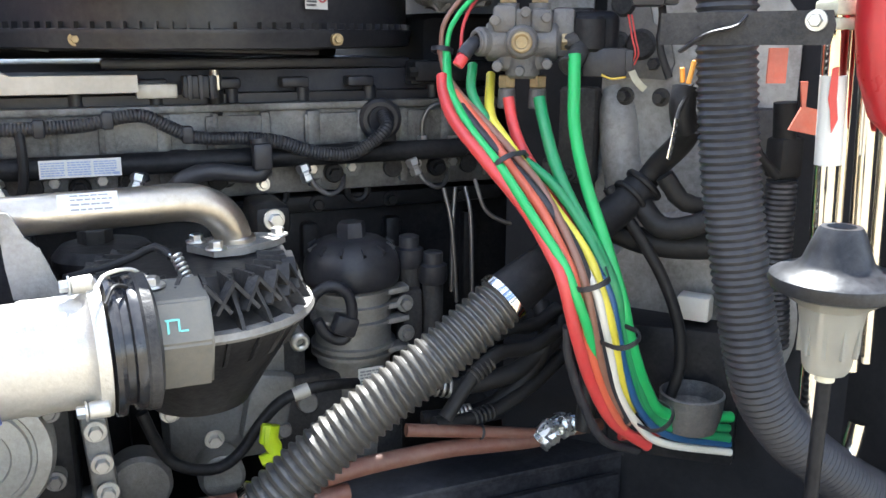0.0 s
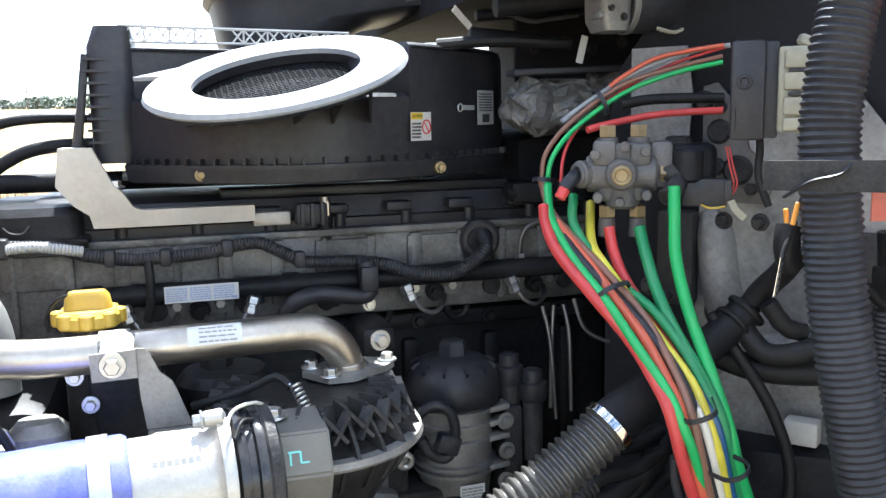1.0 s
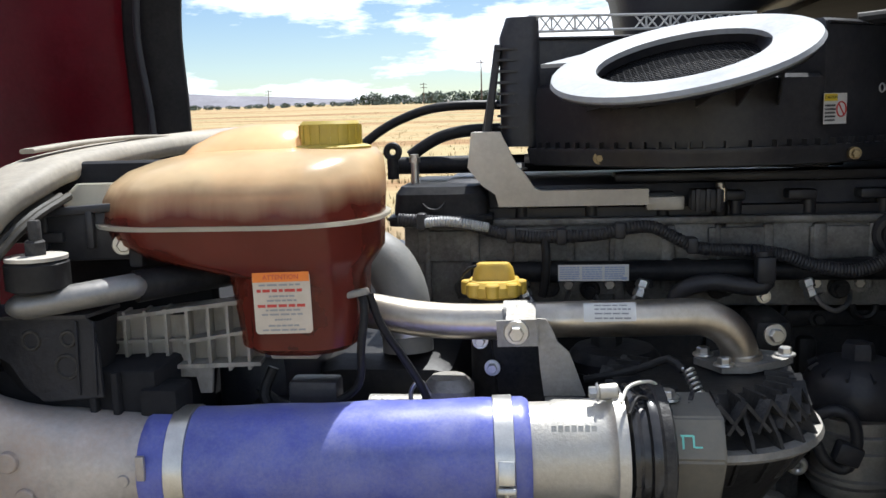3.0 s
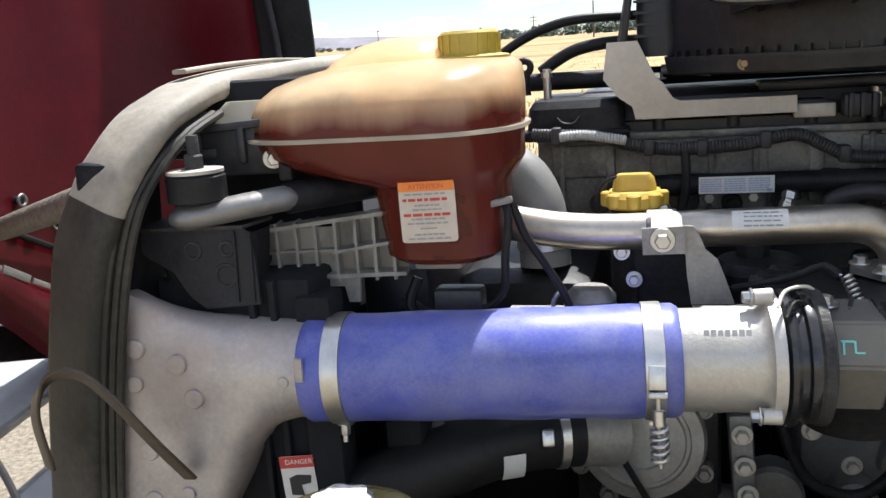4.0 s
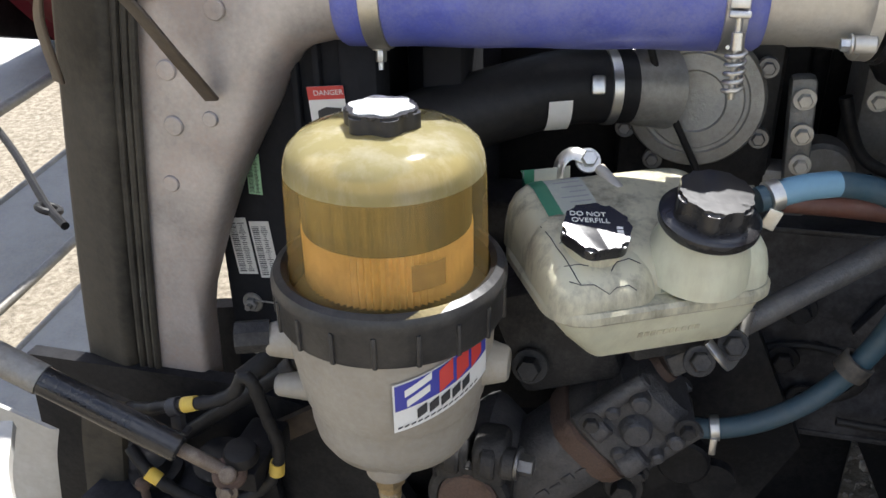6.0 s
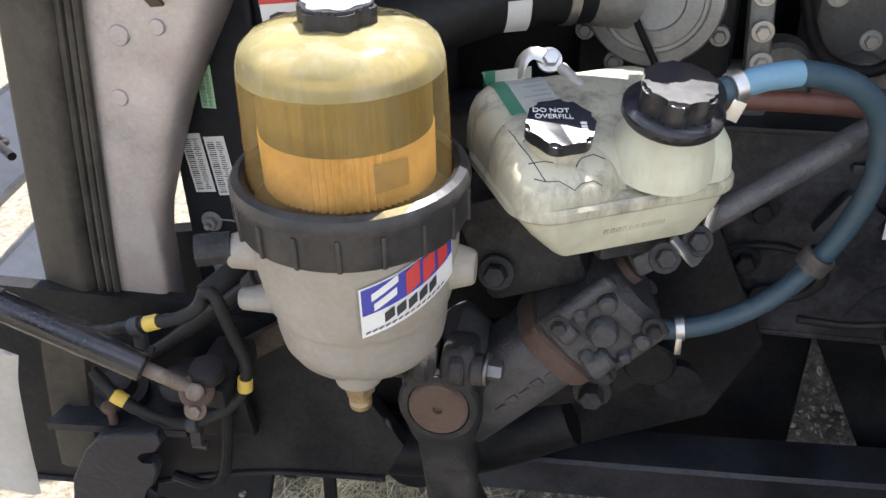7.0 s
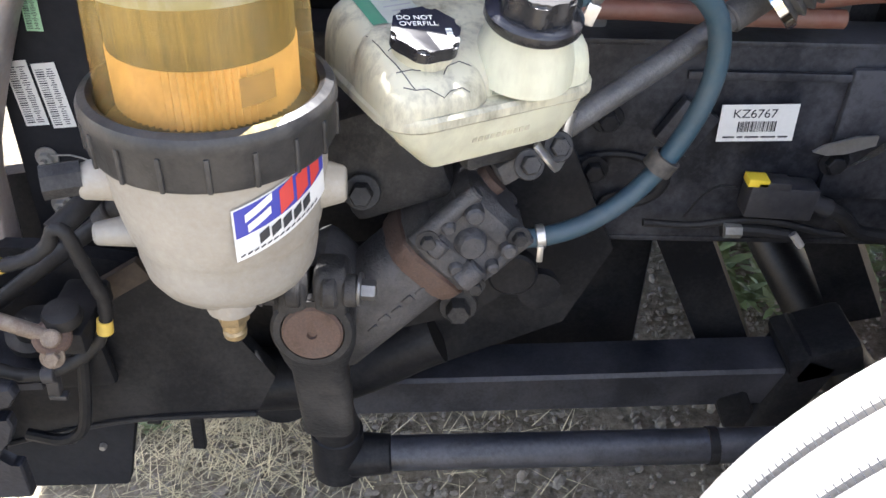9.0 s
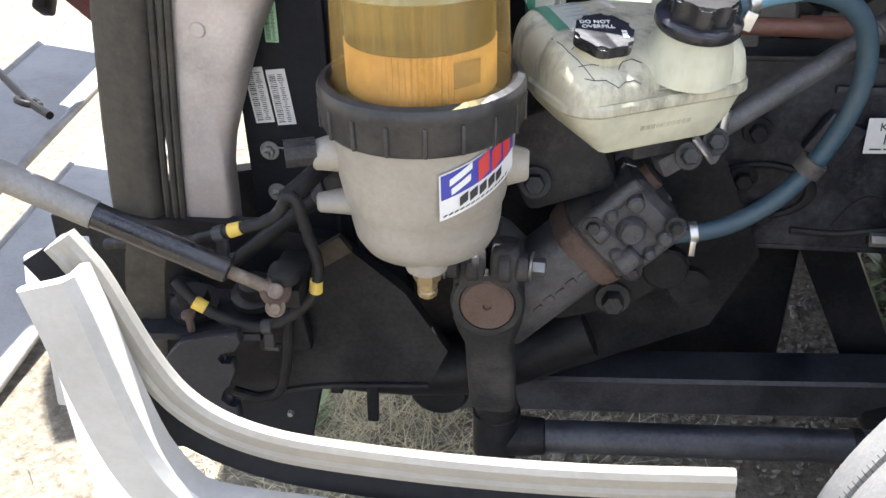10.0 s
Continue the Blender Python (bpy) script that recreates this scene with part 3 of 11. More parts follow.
def decal(bm, m, x, y, w, h, lift=0.0, t=0.0006):
    """A flat printed patch centred at x, y of the frame m."""
    poly = [(x - w / 2, y - h / 2), (x + w / 2, y - h / 2), (x + w / 2, y + h / 2), (x - w / 2, y + h / 2)]
    prism(bm, poly, t, m @ Matrix.Translation((0, 0, lift)))


def curved_patch(bm, cx, cy, r, a0, a1, z0, z1, lift=0.0006, seg=10, lean=0.0):
    """A label wrapped on an upright cylinder, from angle a0 to a1 (degrees), leaning by `lean` metres from end to end."""
    lo, hi = [], []
    for k in range(seg + 1):
        u = k / seg
        a = radians(a0 + (a1 - a0) * u)
        q = r + lift
        dz = lean * (u - 0.5)
        lo.append(bm.verts.new((cx + q * math.cos(a), cy + q * math.sin(a), z0 + dz)))
        hi.append(bm.verts.new((cx + q * math.cos(a), cy + q * math.sin(a), z1 + dz)))
    for k in range(seg):
        bm.faces.new((lo[k], lo[k + 1], hi[k + 1], hi[k]))


def text_bars(bm, m, x, y, w, h, rows, rng, fill=0.55, lift=0.0012):
    """Unreadable print: short bars in lines."""
    for k in range(rows):
        yy = y + h / 2 - h * (k + 0.5) / rows
        xx = x - w / 2
        while xx < x + w / 2 - w * 0.06:
            lw = min(rng.uniform(0.08, 0.24) * w, x + w / 2 - xx)
            decal(bm, m, xx + lw / 2, yy, lw, h / rows * fill, lift, 0.0002)
            xx += lw + w * 0.035


def barcode(bm, m, x, y, w, h, rng, lift=0.0012):
    xx = x - w / 2
    while xx < x + w / 2:
        lw = rng.choice((0.012, 0.02, 0.035)) * w
        decal(bm, m, xx + lw / 2, y, lw, h, lift, 0.0002)
        xx += lw + rng.choice((0.014, 0.02, 0.03)) * w


def drape(bm, over, m, w, h, nx=10, ny=10, lift=0.0007):
    """A sticker laid over uneven meshes: a grid centred on the frame m, pressed on along its z."""
    trees = []
    for ob in over:
        me = ob.data
        trees.append(BVHTree.FromPolygons([v.co.copy() for v in me.vertices], [tuple(p.vertices) for p in me.polygons]))
    n = m.to_3x3() @ Vector((0, 0, 1))
    rows = []
    for j in range(ny + 1):
        row = []
        for i in range(nx + 1):
            o = m @ Vector((w * (i / nx - 0.5), h * (j / ny - 0.5), 0.08))
            hits = [t.ray_cast(o, -n, 0.2) for t in trees]
            d = min((q[3] for q in hits if q[0] is not None), default=0.08)
            row.append(bm.verts.new(o - n * (d - lift)))
        rows.append(row)
    for a, b in zip(rows, rows[1:]):
        for i in range(nx):
            bm.faces.new((a[i], a[i + 1], b[i + 1], b[i]))

from mathutils.bvhtree import BVHTree
rng = random.Random(7)
M["label_pale"] = mat("pale_print", (0.34, 0.40, 0.58), 0.45, vary=0.08, bump=0.0)


def sweep_strip(bm, pts, wide, w, t, step=0.02):
    """A flat strip swept along a curve: w across the direction `wide`, t thick."""
    pp = smooth_path(pts, step)
    wd = Vector(wide).normalized()
    rings = []
    for i, p in enumerate(pp):
        tan = (pp[min(i + 1, len(pp) - 1)] - pp[max(i - 1, 0)]).normalized()
        a = (wd - tan * wd.dot(tan)).normalized()
        b = tan.cross(a)
        rings.append([bm.verts.new(p + a * x + b * y) for x, y in rrect(w, t, min(w, t) * 0.45, 3)])
    n = len(rings[0])
    for a, b in zip(rings, rings[1:]):
        for k in range(n):
            bm.faces.new((a[k], a[(k + 1) % n], b[(k + 1) % n], b[k]))
    bm.faces.new(list(reversed(rings[0])))
    bm.faces.new(rings[-1])


def one(fn, *a, **k):
    bm = B()
    fn(bm, *a, **k)
    return bm


# ---- ground ----
FIELD_RISE = 0.0222  # the far field climbs gently away from the truck


def ground_material():
    m = bpy.data.materials.new("dry_field")
    m.use_nodes = True
    nt = m.node_tree
    bs = nt.nodes["Principled BSDF"]
    bs.inputs["Roughness"].default_value = 0.95
    bs.inputs["Specular IOR Level"].default_value = 0.1
    tc = nt.nodes.new("ShaderNodeTexCoord")

    def nz(sc, det=6.0, rgh=0.6):
        n = nt.nodes.new("ShaderNodeTexNoise")
        n.inputs["Scale"].default_value, n.inputs["Detail"].default_value, n.inputs["Roughness"].default_value = sc, det, rgh
        nt.links.new(tc.outputs["Object"], n.inputs["Vector"])
        return n

    def ramp_of(src, stops):
        r = nt.nodes.new("ShaderNodeValToRGB")
        el = r.color_ramp.elements
        el[0].position, el[0].color = stops[0][0], (*stops[0][1], 1)
        el[1].position, el[1].color = stops[-1][0], (*stops[-1][1], 1)
        for p, c in stops[1:-1]:
            e = el.new(p)
            e.color = (*c, 1)
        nt.links.new(src, r.inputs["Fac"])
        return r.outputs["Color"]

    wide = nt.nodes.new("ShaderNodeMapping")
    wide.inputs["Scale"].default_value = (0.22, 1.0, 1.0)
    nt.links.new(tc.outputs["Object"], wide.inputs["Vector"])
    patches = nz(0.055, 12.0, 0.74)
    nt.links.new(wide.outputs["Vector"], patches.inputs["Vector"])
    big = ramp_of(patches.outputs["Fac"], [(0.40, (0.23, 0.13, 0.065)), (0.47, (0.34, 0.235, 0.12)), (0.53, (0.37, 0.30, 0.165)), (0.60, (0.20, 0.195, 0.095)), (0.66, (0.33, 0.26, 0.14))])
    small = ramp_of(nz(38.0, 8.0, 0.7).outputs["Fac"], [(0.30, (0.11, 0.092, 0.068)), (0.5, (0.245, 0.210, 0.158)), (0.70, (0.37, 0.33, 0.255))])
    length = nt.nodes.new("ShaderNodeVectorMath")
    length.operation = "LENGTH"
    nt.links.new(tc.outputs["Object"], length.inputs[0])
    mr = nt.nodes.new("ShaderNodeMapRange")
    mr.inputs["From Min"].default_value, mr.inputs["From Max"].default_value = 5.0, 16.0
    nt.links.new(length.outputs["Value"], mr.inputs["Value"])
    mx = nt.nodes.new("ShaderNodeMix")
    mx.data_type = "RGBA"
    nt.links.new(mr.outputs["Result"], mx.inputs["Factor"])
    nt.links.new(small, mx.inputs["A"])
    nt.links.new(big, mx.inputs["B"])
    nt.links.new(mx.outputs["Result"], bs.inputs["Base Color"])
    bp = nt.nodes.new("ShaderNodeBump")
    bp.inputs["Strength"].default_value, bp.inputs["Distance"].default_value = 0.7, 0.02
    nt.links.new(nz(60.0, 6.0, 0.7).outputs["Fac"], bp.inputs["Height"])
    nt.links.new(bp.outputs["Normal"], bs.inputs["Normal"])
    return m


bm = B()
for x0, x1, y0, y1 in ((-6, 6, -4, 8),):
    n = 40
    grid = [[bm.verts.new((x0 + (x1 - x0) * i / n, y0 + (y1 - y0) * j / n,
                           0.025 * (noise.noise(Vector((i * 0.9, j * 0.9, 0))) if 0 < i < n and 0 < j < n else 0))) for j in range(n + 1)] for i in range(n + 1)]
    for i in range(n):
        for j in range(n):
            bm.faces.new((grid[i][j], grid[i + 1][j], grid[i + 1][j + 1], grid[i][j + 1]))
    edge = [grid[i][0] for i in range(n + 1)] + [grid[n][j] for j in range(1, n + 1)] + [grid[i][n] for i in range(n - 1, -1, -1)] + [grid[0][j] for j in range(n - 1, 0, -1)]
    far = []
    for v in edge:
        d = Vector((v.co.x, v.co.y - 2, 0)).normalized()
        far.append(bm.verts.new((d.x * 3200, 2 + d.y * 3200, FIELD_RISE * max(0.0, d.y) * 3190)))
    for k in range(len(edge)):
        q = (k + 1) % len(edge)
        bm.faces.new((edge[k], far[k], far[q], edge[q]))
M["field"] = ground_material()
solo("ground", bm, M["field"], "dry tan grass field with bare gravel under the truck", "ground", kind="structure", sharp=80)

# ---- engine: block, head, cover ----
engine = thing("engine", (0.2, 1.7, 0.7), "black truck diesel engine with grey head casting and black valve cover", "engine")
bm = B()
box(bm, (0.20, 1.80, 1.02), (1.10, 0.66, 0.62), bev=0.02)
block = part("block", bm, M["engine_black"], engine)
part("deck_rail", one(box, (0.2, 1.47, 1.335), (1.04, 0.06, 0.03), (0, 0, 0), 0.01), M["engine_black"], block)
part("pan_rail", one(box, (0.2, 1.46, 0.80), (1.04, 0.05, 0.04), (0, 0, 0), 0.01), M["engine_black"], block)
# Unseen box added behind the block to shade the ground.
part("sun_blocker", one(box, (0.25, 2.30, 1.15), (0.95, 0.50, 0.60), (0, 0, 0), 0.04), M["engine_black"], block)
for k in range(7):
    part("rib", one(box, (-0.24 + k * 0.15, 1.465, 1.12), (0.03, 0.03, 0.36), (0, 0, 0), 0.008), M["engine_black"], block)
for k in range(8):
    bolt_part((-0.28 + k * 0.13, 1.44, 1.335), (0, -1, 0), block, 0.009, 0.010, M["engine_black"])
bm = B()
box(bm, (0.20, 1.70, 1.43), (1.00, 0.54, 0.145), bev=0.008)
head = part("cylinder_head", bm, M["head_grey"], engine, "dusty grey cast cylinder head")
part("flange", one(box, (0.2, 1.432, 1.500), (1.0, 0.022, 0.012), (0, 0, 0), 0.003), M["head_grey"], head)
for k in range(13):
    w = 0.010 + 0.006 * ((k * 7) % 3)
    part("rib", one(box, (-0.26 + k * 0.078, 1.427, 1.43 + 0.01 * (k % 2)), (w, 0.014, 0.125 - 0.02 * (k % 2)), (0, 0, 0), 0.004), M["head_grey"], head)
for k in range(6):
    part("panel", one(box, (-0.225 + k * 0.156, 1.426, 1.462), (0.10, 0.008, 0.052), (0, 0, 0), 0.003), M["head_grey"], head)
for k in range(7):
    part("core_plug", one(cyl, (-0.20 + k * 0.14, 1.420, 1.392), (-0.20 + k * 0.14, 1.43, 1.392), 0.017, None, 16, 0.002), M["dark_cast"], head)
bm = B()
loft(bm, [(0.22, 1.72, 1.503, 0.98, 0.54, 0.04), (0.22, 1.72, 1.520, 0.98, 0.54, 0.04), (0.22, 1.72, 1.522, 0.955, 0.515, 0.04), (0.22, 1.72, 1.556, 0.94, 0.50, 0.05), (0.22, 1.72, 1.566, 0.90, 0.46, 0.05)])
for k in range(9):
    cyl(bm, (-0.22 + k * 0.115, 1.455, 1.500), (-0.22 + k * 0.115, 1.455, 1.528), 0.011, seg=14)
for k in range(5):
    box(bm, (0.12 + k * 0.11, 1.452, 1.537), (0.045, 0.035, 0.016), bev=0.004)
part("valve_cover", bm, M["black_plastic"], engine)
for k in range(9):
    bolt_part((-0.22 + k * 0.115, 1.455, 1.528), (0, 0, 1), engine, 0.006, 0.006, M["engine_black"])
# tall bright stud and the foot below it
bm = B()
cyl(bm, (0.213, 1.437, 1.528), (0.213, 1.437, 1.550), 0.0105, seg=6)
cyl(bm, (0.213, 1.437, 1.550), (0.213, 1.437, 1.558), 0.0075, seg=16)
part("stud", bm, M["steel"], engine, "bright steel stud")
bm = B()
cyl(bm, (0.213, 1.437, 1.478), (0.213, 1.437, 1.528), 0.010, 0.013, seg=16)
part("stud_post", bm, M["engine_black"], engine)
# front black cover
bm = B()
loft(bm, [(-0.235, 1.55, 1.500, 0.17, 0.32, 0.02), (-0.235, 1.55, 1.515, 0.17, 0.32, 0.02), (-0.235, 1.55, 1.517, 0.155, 0.305, 0.02), (-0.235, 1.55, 1.550, 0.15, 0.30, 0.025), (-0.235, 1.55, 1.562, 0.135, 0.28, 0.025)])
box(bm, (-0.235, 1.397, 1.512), (0.17, 0.012, 0.004))
tube(bm, [(-0.262, 1.394, 1.536), (-0.252, 1.39, 1.528), (-0.236, 1.388, 1.527), (-0.226, 1.394, 1.537)], 0.0025, 6, 0.004)
part("front_cover", bm, M["black_paint"], engine, "glossy black front cover")
# fuel rail with its label
bm = B()
cyl(bm, (-0.185, 1.392, 1.424), (0.62, 1.392, 1.424), 0.0165, seg=24, bev=0.003)
for x in (-0.105, 0.09, 0.335, 0.52):
    cyl(bm, (x, 1.392, 1.424), (x + 0.004, 1.384, 1.398), 0.0095, seg=16)
for x in (-0.15, 0.15, 0.43):
    box(bm, (x, 1.412, 1.424), (0.03, 0.03, 0.03), bev=0.004)
fuel_rail = part("fuel_rail", bm, M["black_paint"], engine)
lm = sticker_frame((0.0085, 1.3748, 1.4245), (0, -1, 0.0))
part("rail_label", one(decal, lm, 0, 0, 0.110, 0.026, 0.0), M["label_white"], fuel_rail, "white printed label")
bm = B()
for c in (-0.037, -0.002, 0.033):
    text_bars(bm, lm, c, 0, 0.031, 0.021, 6, rng)
decal(bm, lm, 0.048, -0.009, 0.008, 0.004, 0.0012, 0.0002)
part("print", bm, M["label_pale"], fuel_rail)
# injector fittings and lines
for x, side in ((-0.100, 1), (0.094, -1), (0.338, 1), (0.523, 1)):
    bm = B()
    revolve(bm, [(0.0085, 0), (0.0115, 0.002), (0.0115, 0.012), (0.009, 0.014), (0.009, 0.018), (0.0105, 0.019), (0.0105, 0.028), (0.006, 0.031)],
            axis_matrix((x - 0.006, 1.383, 1.412), (0.30 * side, -0.15, -0.9)), 6)
    part("line_nut", bm, M["zinc"], engine)
    bm = B()
    x0 = x - 0.006 + 0.012 * side
    tube(bm, [(x0, 1.378, 1.390), (x0 + 0.012 * side, 1.374, 1.372), (x0 + 0.034 * side, 1.376, 1.362), (x0 + 0.056 * side, 1.39, 1.372), (x0 + 0.066 * side, 1.415, 1.385)], 0.0042, 10, 0.005)
    part("injector_line", bm, M["dull_steel"], engine)
for x in (0.005, 0.205, 0.392, 0.575):
    bm = B()
    cyl(bm, (x, 1.43, 1.392), (x, 1.405, 1.390), 0.016, seg=20, bev=0.002)
    cyl(bm, (x, 1.41, 1.391), (x, 1.395, 1.389), 0.010, seg=6)
    part("injector_seal", bm, M["engine_black"], engine)
    for dx in (-0.034, 0.032):
        bm = B()
        hexbolt(bm, (x + dx, 1.424, 1.398), (0, -1, 0), 0.0085, 0.010)
        part("bolt", bm, M["zinc"], engine)
    bm = B()
    prism(bm, [(-0.046, -0.014), (0.044, -0.014), (0.05, 0.004), (0.03, 0.016), (-0.03, 0.016), (-0.05, 0.004)], 0.005, sticker_frame((x, 1.424, 1.396), (0, -1, 0)))
    part("clamp_plate", bm, M["head_grey"], engine)
bolt_part((0.268, 1.302, 1.343), (0.1, -1, 0.05), engine, 0.0105, 0.012)
bolt_part((0.268, 1.372, 1.386), (0, -1, 0), engine, 0.007, 0.008)
bm = B()
box(bm, (0.268, 1.36, 1.338), (0.055, 0.115, 0.05), bev=0.012)
part("bracket", bm, M["engine_black"], engine)
for x in (0.30, 0.44):
    bm = B()
    ring(bm, (x, 1.438, 1.355), (0, 1, 0), 0.018, 0.006, 20, 8)
    part("lifting_eye", bm, M["engine_black"], engine)

# wiring looms along the head
loom = thing("wiring_loom", (0.1, 1.38, 1.49), "black corrugated wiring loom clipped along the cylinder head", "wiring loom")
bm = B()
ridged(bm, [(-0.30, 1.392, 1.512), (-0.262, 1.383, 1.510), (-0.193, 1.38, 1.505), (-0.152, 1.38, 1.492), (-0.093, 1.38, 1.482), (-0.041, 1.38, 1.482), (0.02, 1.38, 1.485), (0.065, 1.38, 1.494), (0.101, 1.38, 1.495), (0.137, 1.38, 1.477), (0.174, 1.38, 1.461), (0.249, 1.38, 1.457)], 0.0105, 0.0012, 0.005, 12)
part("main_run", bm, M["black_plastic"], loom)
bm = B()
ridged(bm, [(0.249, 1.375, 1.457), (0.30, 1.37, 1.449), (0.342, 1.37, 1.434), (0.401, 1.37, 1.426), (0.441, 1.37, 1.440), (0.471, 1.372, 1.465), (0.475, 1.40, 1.485)], 0.0115, 0.0012, 0.005, 12)
part("rear_run", bm, M["black_plastic"], loom)
bm = B()
tube(bm, [(-0.067, 1.378, 1.482), (-0.065, 1.37, 1.45), (-0.067, 1.37, 1.41), (-0.072, 1.372, 1.388)], 0.007, 10)
part("drop", bm, M["black_rubber"], loom)
bm = B()
tube(bm, [(0.262, 1.36, 1.458), (0.265, 1.357, 1.43), (0.266, 1.357, 1.408), (0.245, 1.357, 1.404), (0.187, 1.357, 1.412), (0.150, 1.362, 1.402), (0.135, 1.37, 1.385), (0.130, 1.38, 1.36)], 0.0135, 14, 0.008)
box(bm, (0.264, 1.352, 1.432), (0.028, 0.026, 0.040), bev=0.004)
part("elbow_connector", bm, M["black_plastic"], loom)
bm = B()
ridged(bm, [(-0.255, 1.372, 1.508), (-0.22, 1.366, 1.510), (-0.185, 1.366, 1.505), (-0.155, 1.37, 1.499)], 0.0085, 0.0015, 0.0045, 10)
part("grey_sleeve", bm, M["label_grey"], loom, "pale grey corrugated sleeve")
for p in ((-0.262, 1.38, 1.510), (-0.12, 1.38, 1.486), (-0.041, 1.38, 1.482), (0.05, 1.38, 1.491), (0.16, 1.38, 1.466)):
    bm = B()
    box(bm, p, (0.016, 0.026, 0.026), bev=0.004)
    part("clip", bm, M["black_plastic"], loom)
bm = B()
ring(bm, (0.475, 1.415, 1.475), (0.2, 1, 0), 0.026, 0.010, 24, 10)
cyl(bm, (0.475, 1.405, 1.475), (0.475, 1.44, 1.475), 0.022, seg=20)
part("round_connector", bm, M["black_plastic"], loom)
bm = B()
box(bm, (0.185, 1.405, 1.535), (0.050, 0.03, 0.034), bev=0.004)
for dx in (-0.016, 0, 0.016):
    box(bm, (0.185 + dx, 1.388, 1.535), (0.007, 0.01, 0.036), bev=0.001)
part("plug_block", bm, M["black_plastic"], loom)

# steel lines at the rear of the engine
lines = thing("steel_lines", (0.58, 1.32, 1.2), "bent bare steel fuel lines", "pipe")
for pts in ([(0.546, 1.31, 1.372), (0.556, 1.30, 1.31), (0.566, 1.30, 1.18)], [(0.566, 1.31, 1.372), (0.560, 1.305, 1.30), (0.556, 1.30, 1.20)],
            [(0.584, 1.31, 1.372), (0.590, 1.30, 1.32), (0.594, 1.30, 1.19)],
            [(0.578, 1.26, 1.392), (0.592, 1.25, 1.345), (0.625, 1.25, 1.322), (0.668, 1.25, 1.308), (0.682, 1.25, 1.262)],
            [(0.552, 1.42, 1.43), (0.553, 1.415, 1.475), (0.575, 1.41, 1.498), (0.62, 1.405, 1.495), (0.645, 1.405, 1.470), (0.646, 1.405, 1.43)]):
    part("line", one(tube, pts, 0.0034, 10, 0.006), M["dull_steel"], lines)
for p in ((0.552, 1.42, 1.432), (0.60, 1.40, 1.432)):
    bm = B()
    cyl(bm, (p[0], p[1], p[2] - 0.012), (p[0], p[1], p[2] + 0.012), 0.009, seg=6)
    part("union_nut", bm, M["zinc"], lines)
    bm = B()
    cyl(bm, (p[0], p[1], p[2] - 0.018), (p[0], p[1], p[2] - 0.012), 0.0085, seg=12)
    part("seal_ring", bm, M["label_orange"], lines)

# ---- air filter housing ----
afh = thing("air_filter_housing", (0.2, 1.5, 1.61), "black plastic air filter housing with pale oval intake flange", "air filter")


def plan_body(bm, plan, z_scale, cx=0.26, cy=1.70):
    """A moulded box on a plan outline, from (height, scale) rows."""
    rings = []
    for z, s in z_scale:
        rings.append([bm.verts.new((cx + (x - cx) * s, cy + (y - cy) * s, z)) for x, y in plan])
    n = len(plan)
    for a, b in zip(rings, rings[1:]):
        for k in range(n):
            bm.faces.new((a[k], a[(k + 1) % n], b[(k + 1) % n], b[k]))
    bm.faces.new(list(reversed(rings[0])))
    bm.faces.new(rings[-1])


REAR = [(-0.085, 1.475), (0.0, 1.50), (0.10, 1.515), (0.22, 1.50), (0.305, 1.42), (0.328, 1.345), (0.336, 1.3335), (0.348, 1.3400), (0.420, 1.3930), (0.496, 1.4500), (0.545, 1.50), (0.575, 1.56), (0.59, 1.62), (0.59, 1.95), (-0.09, 1.95)]
WALL = [(-0.085, 1.470), (-0.06, 1.443), (-0.03, 1.413), (0.0, 1.384), (0.04, 1.352), (0.08, 1.325), (0.12, 1.306), (0.16, 1.295), (0.19, 1.292), (0.225, 1.294), (0.26, 1.302), (0.305, 1.319), (0.348, 1.3385), (0.420, 1.3915), (0.496, 1.4485), (0.545, 1.498), (0.575, 1.558)]
FRONT = WALL + [(0.58, 1.62), (-0.085, 1.62)]
bm = B()
plan_body(bm, REAR, [(1.618, 0.995), (1.70, 1.0), (1.785, 0.998), (1.795, 0.99), (1.800, 0.97)])
part("shell", bm, M["black_plastic"], afh)
bm = B()
plan_body(bm, FRONT, [(1.618, 1.0), (1.66, 0.999), (1.70, 0.997), (1.716, 0.99), (1.722, 0.97)])
part("front_shell", bm, M["black_plastic"], afh)
bm = B()
plan_body(bm, FRONT, [(1.590, 0.99), (1.593, 1.012), (1.610, 1.022), (1.616, 1.026), (1.619, 1.024), (1.620, 0.98)])
part("bottom_flange", bm, M["black_plastic"], afh)
bm = B()
for (xa, ya), (xb, yb) in zip(WALL, WALL[1:]):
    n = max(1, round(math.hypot(xb - xa, yb - ya) / 0.024))
    for k in range(n):
        x, y = xa + (xb - xa) * k / n, ya + (yb - ya) * k / n
        box(bm, (x, y - 0.004, 1.6235), (0.0035, 0.014, 0.010), (0, 0, math.degrees(math.atan2(yb - ya, xb - xa))))
tagged(part("flange_ribs", bm, M["black_plastic"], afh), kind="stuff")
# Glossy beads added along the top edge to make its sunlit line.
part("highlight_bead", one(tube, [(-0.083, 1.474, 1.797), (0.0, 1.499, 1.7975), (0.10, 1.514, 1.7975), (0.22, 1.499, 1.797)], 0.0028, 8, 0.02, straight=True), M["cap_gloss"], afh)
part("highlight_bead", one(tube, [(0.340, 1.337, 1.793), (0.420, 1.394, 1.793), (0.494, 1.449, 1.793), (0.545, 1.50, 1.793)], 0.0026, 8, 0.02, straight=True), M["cap_gloss"], afh)
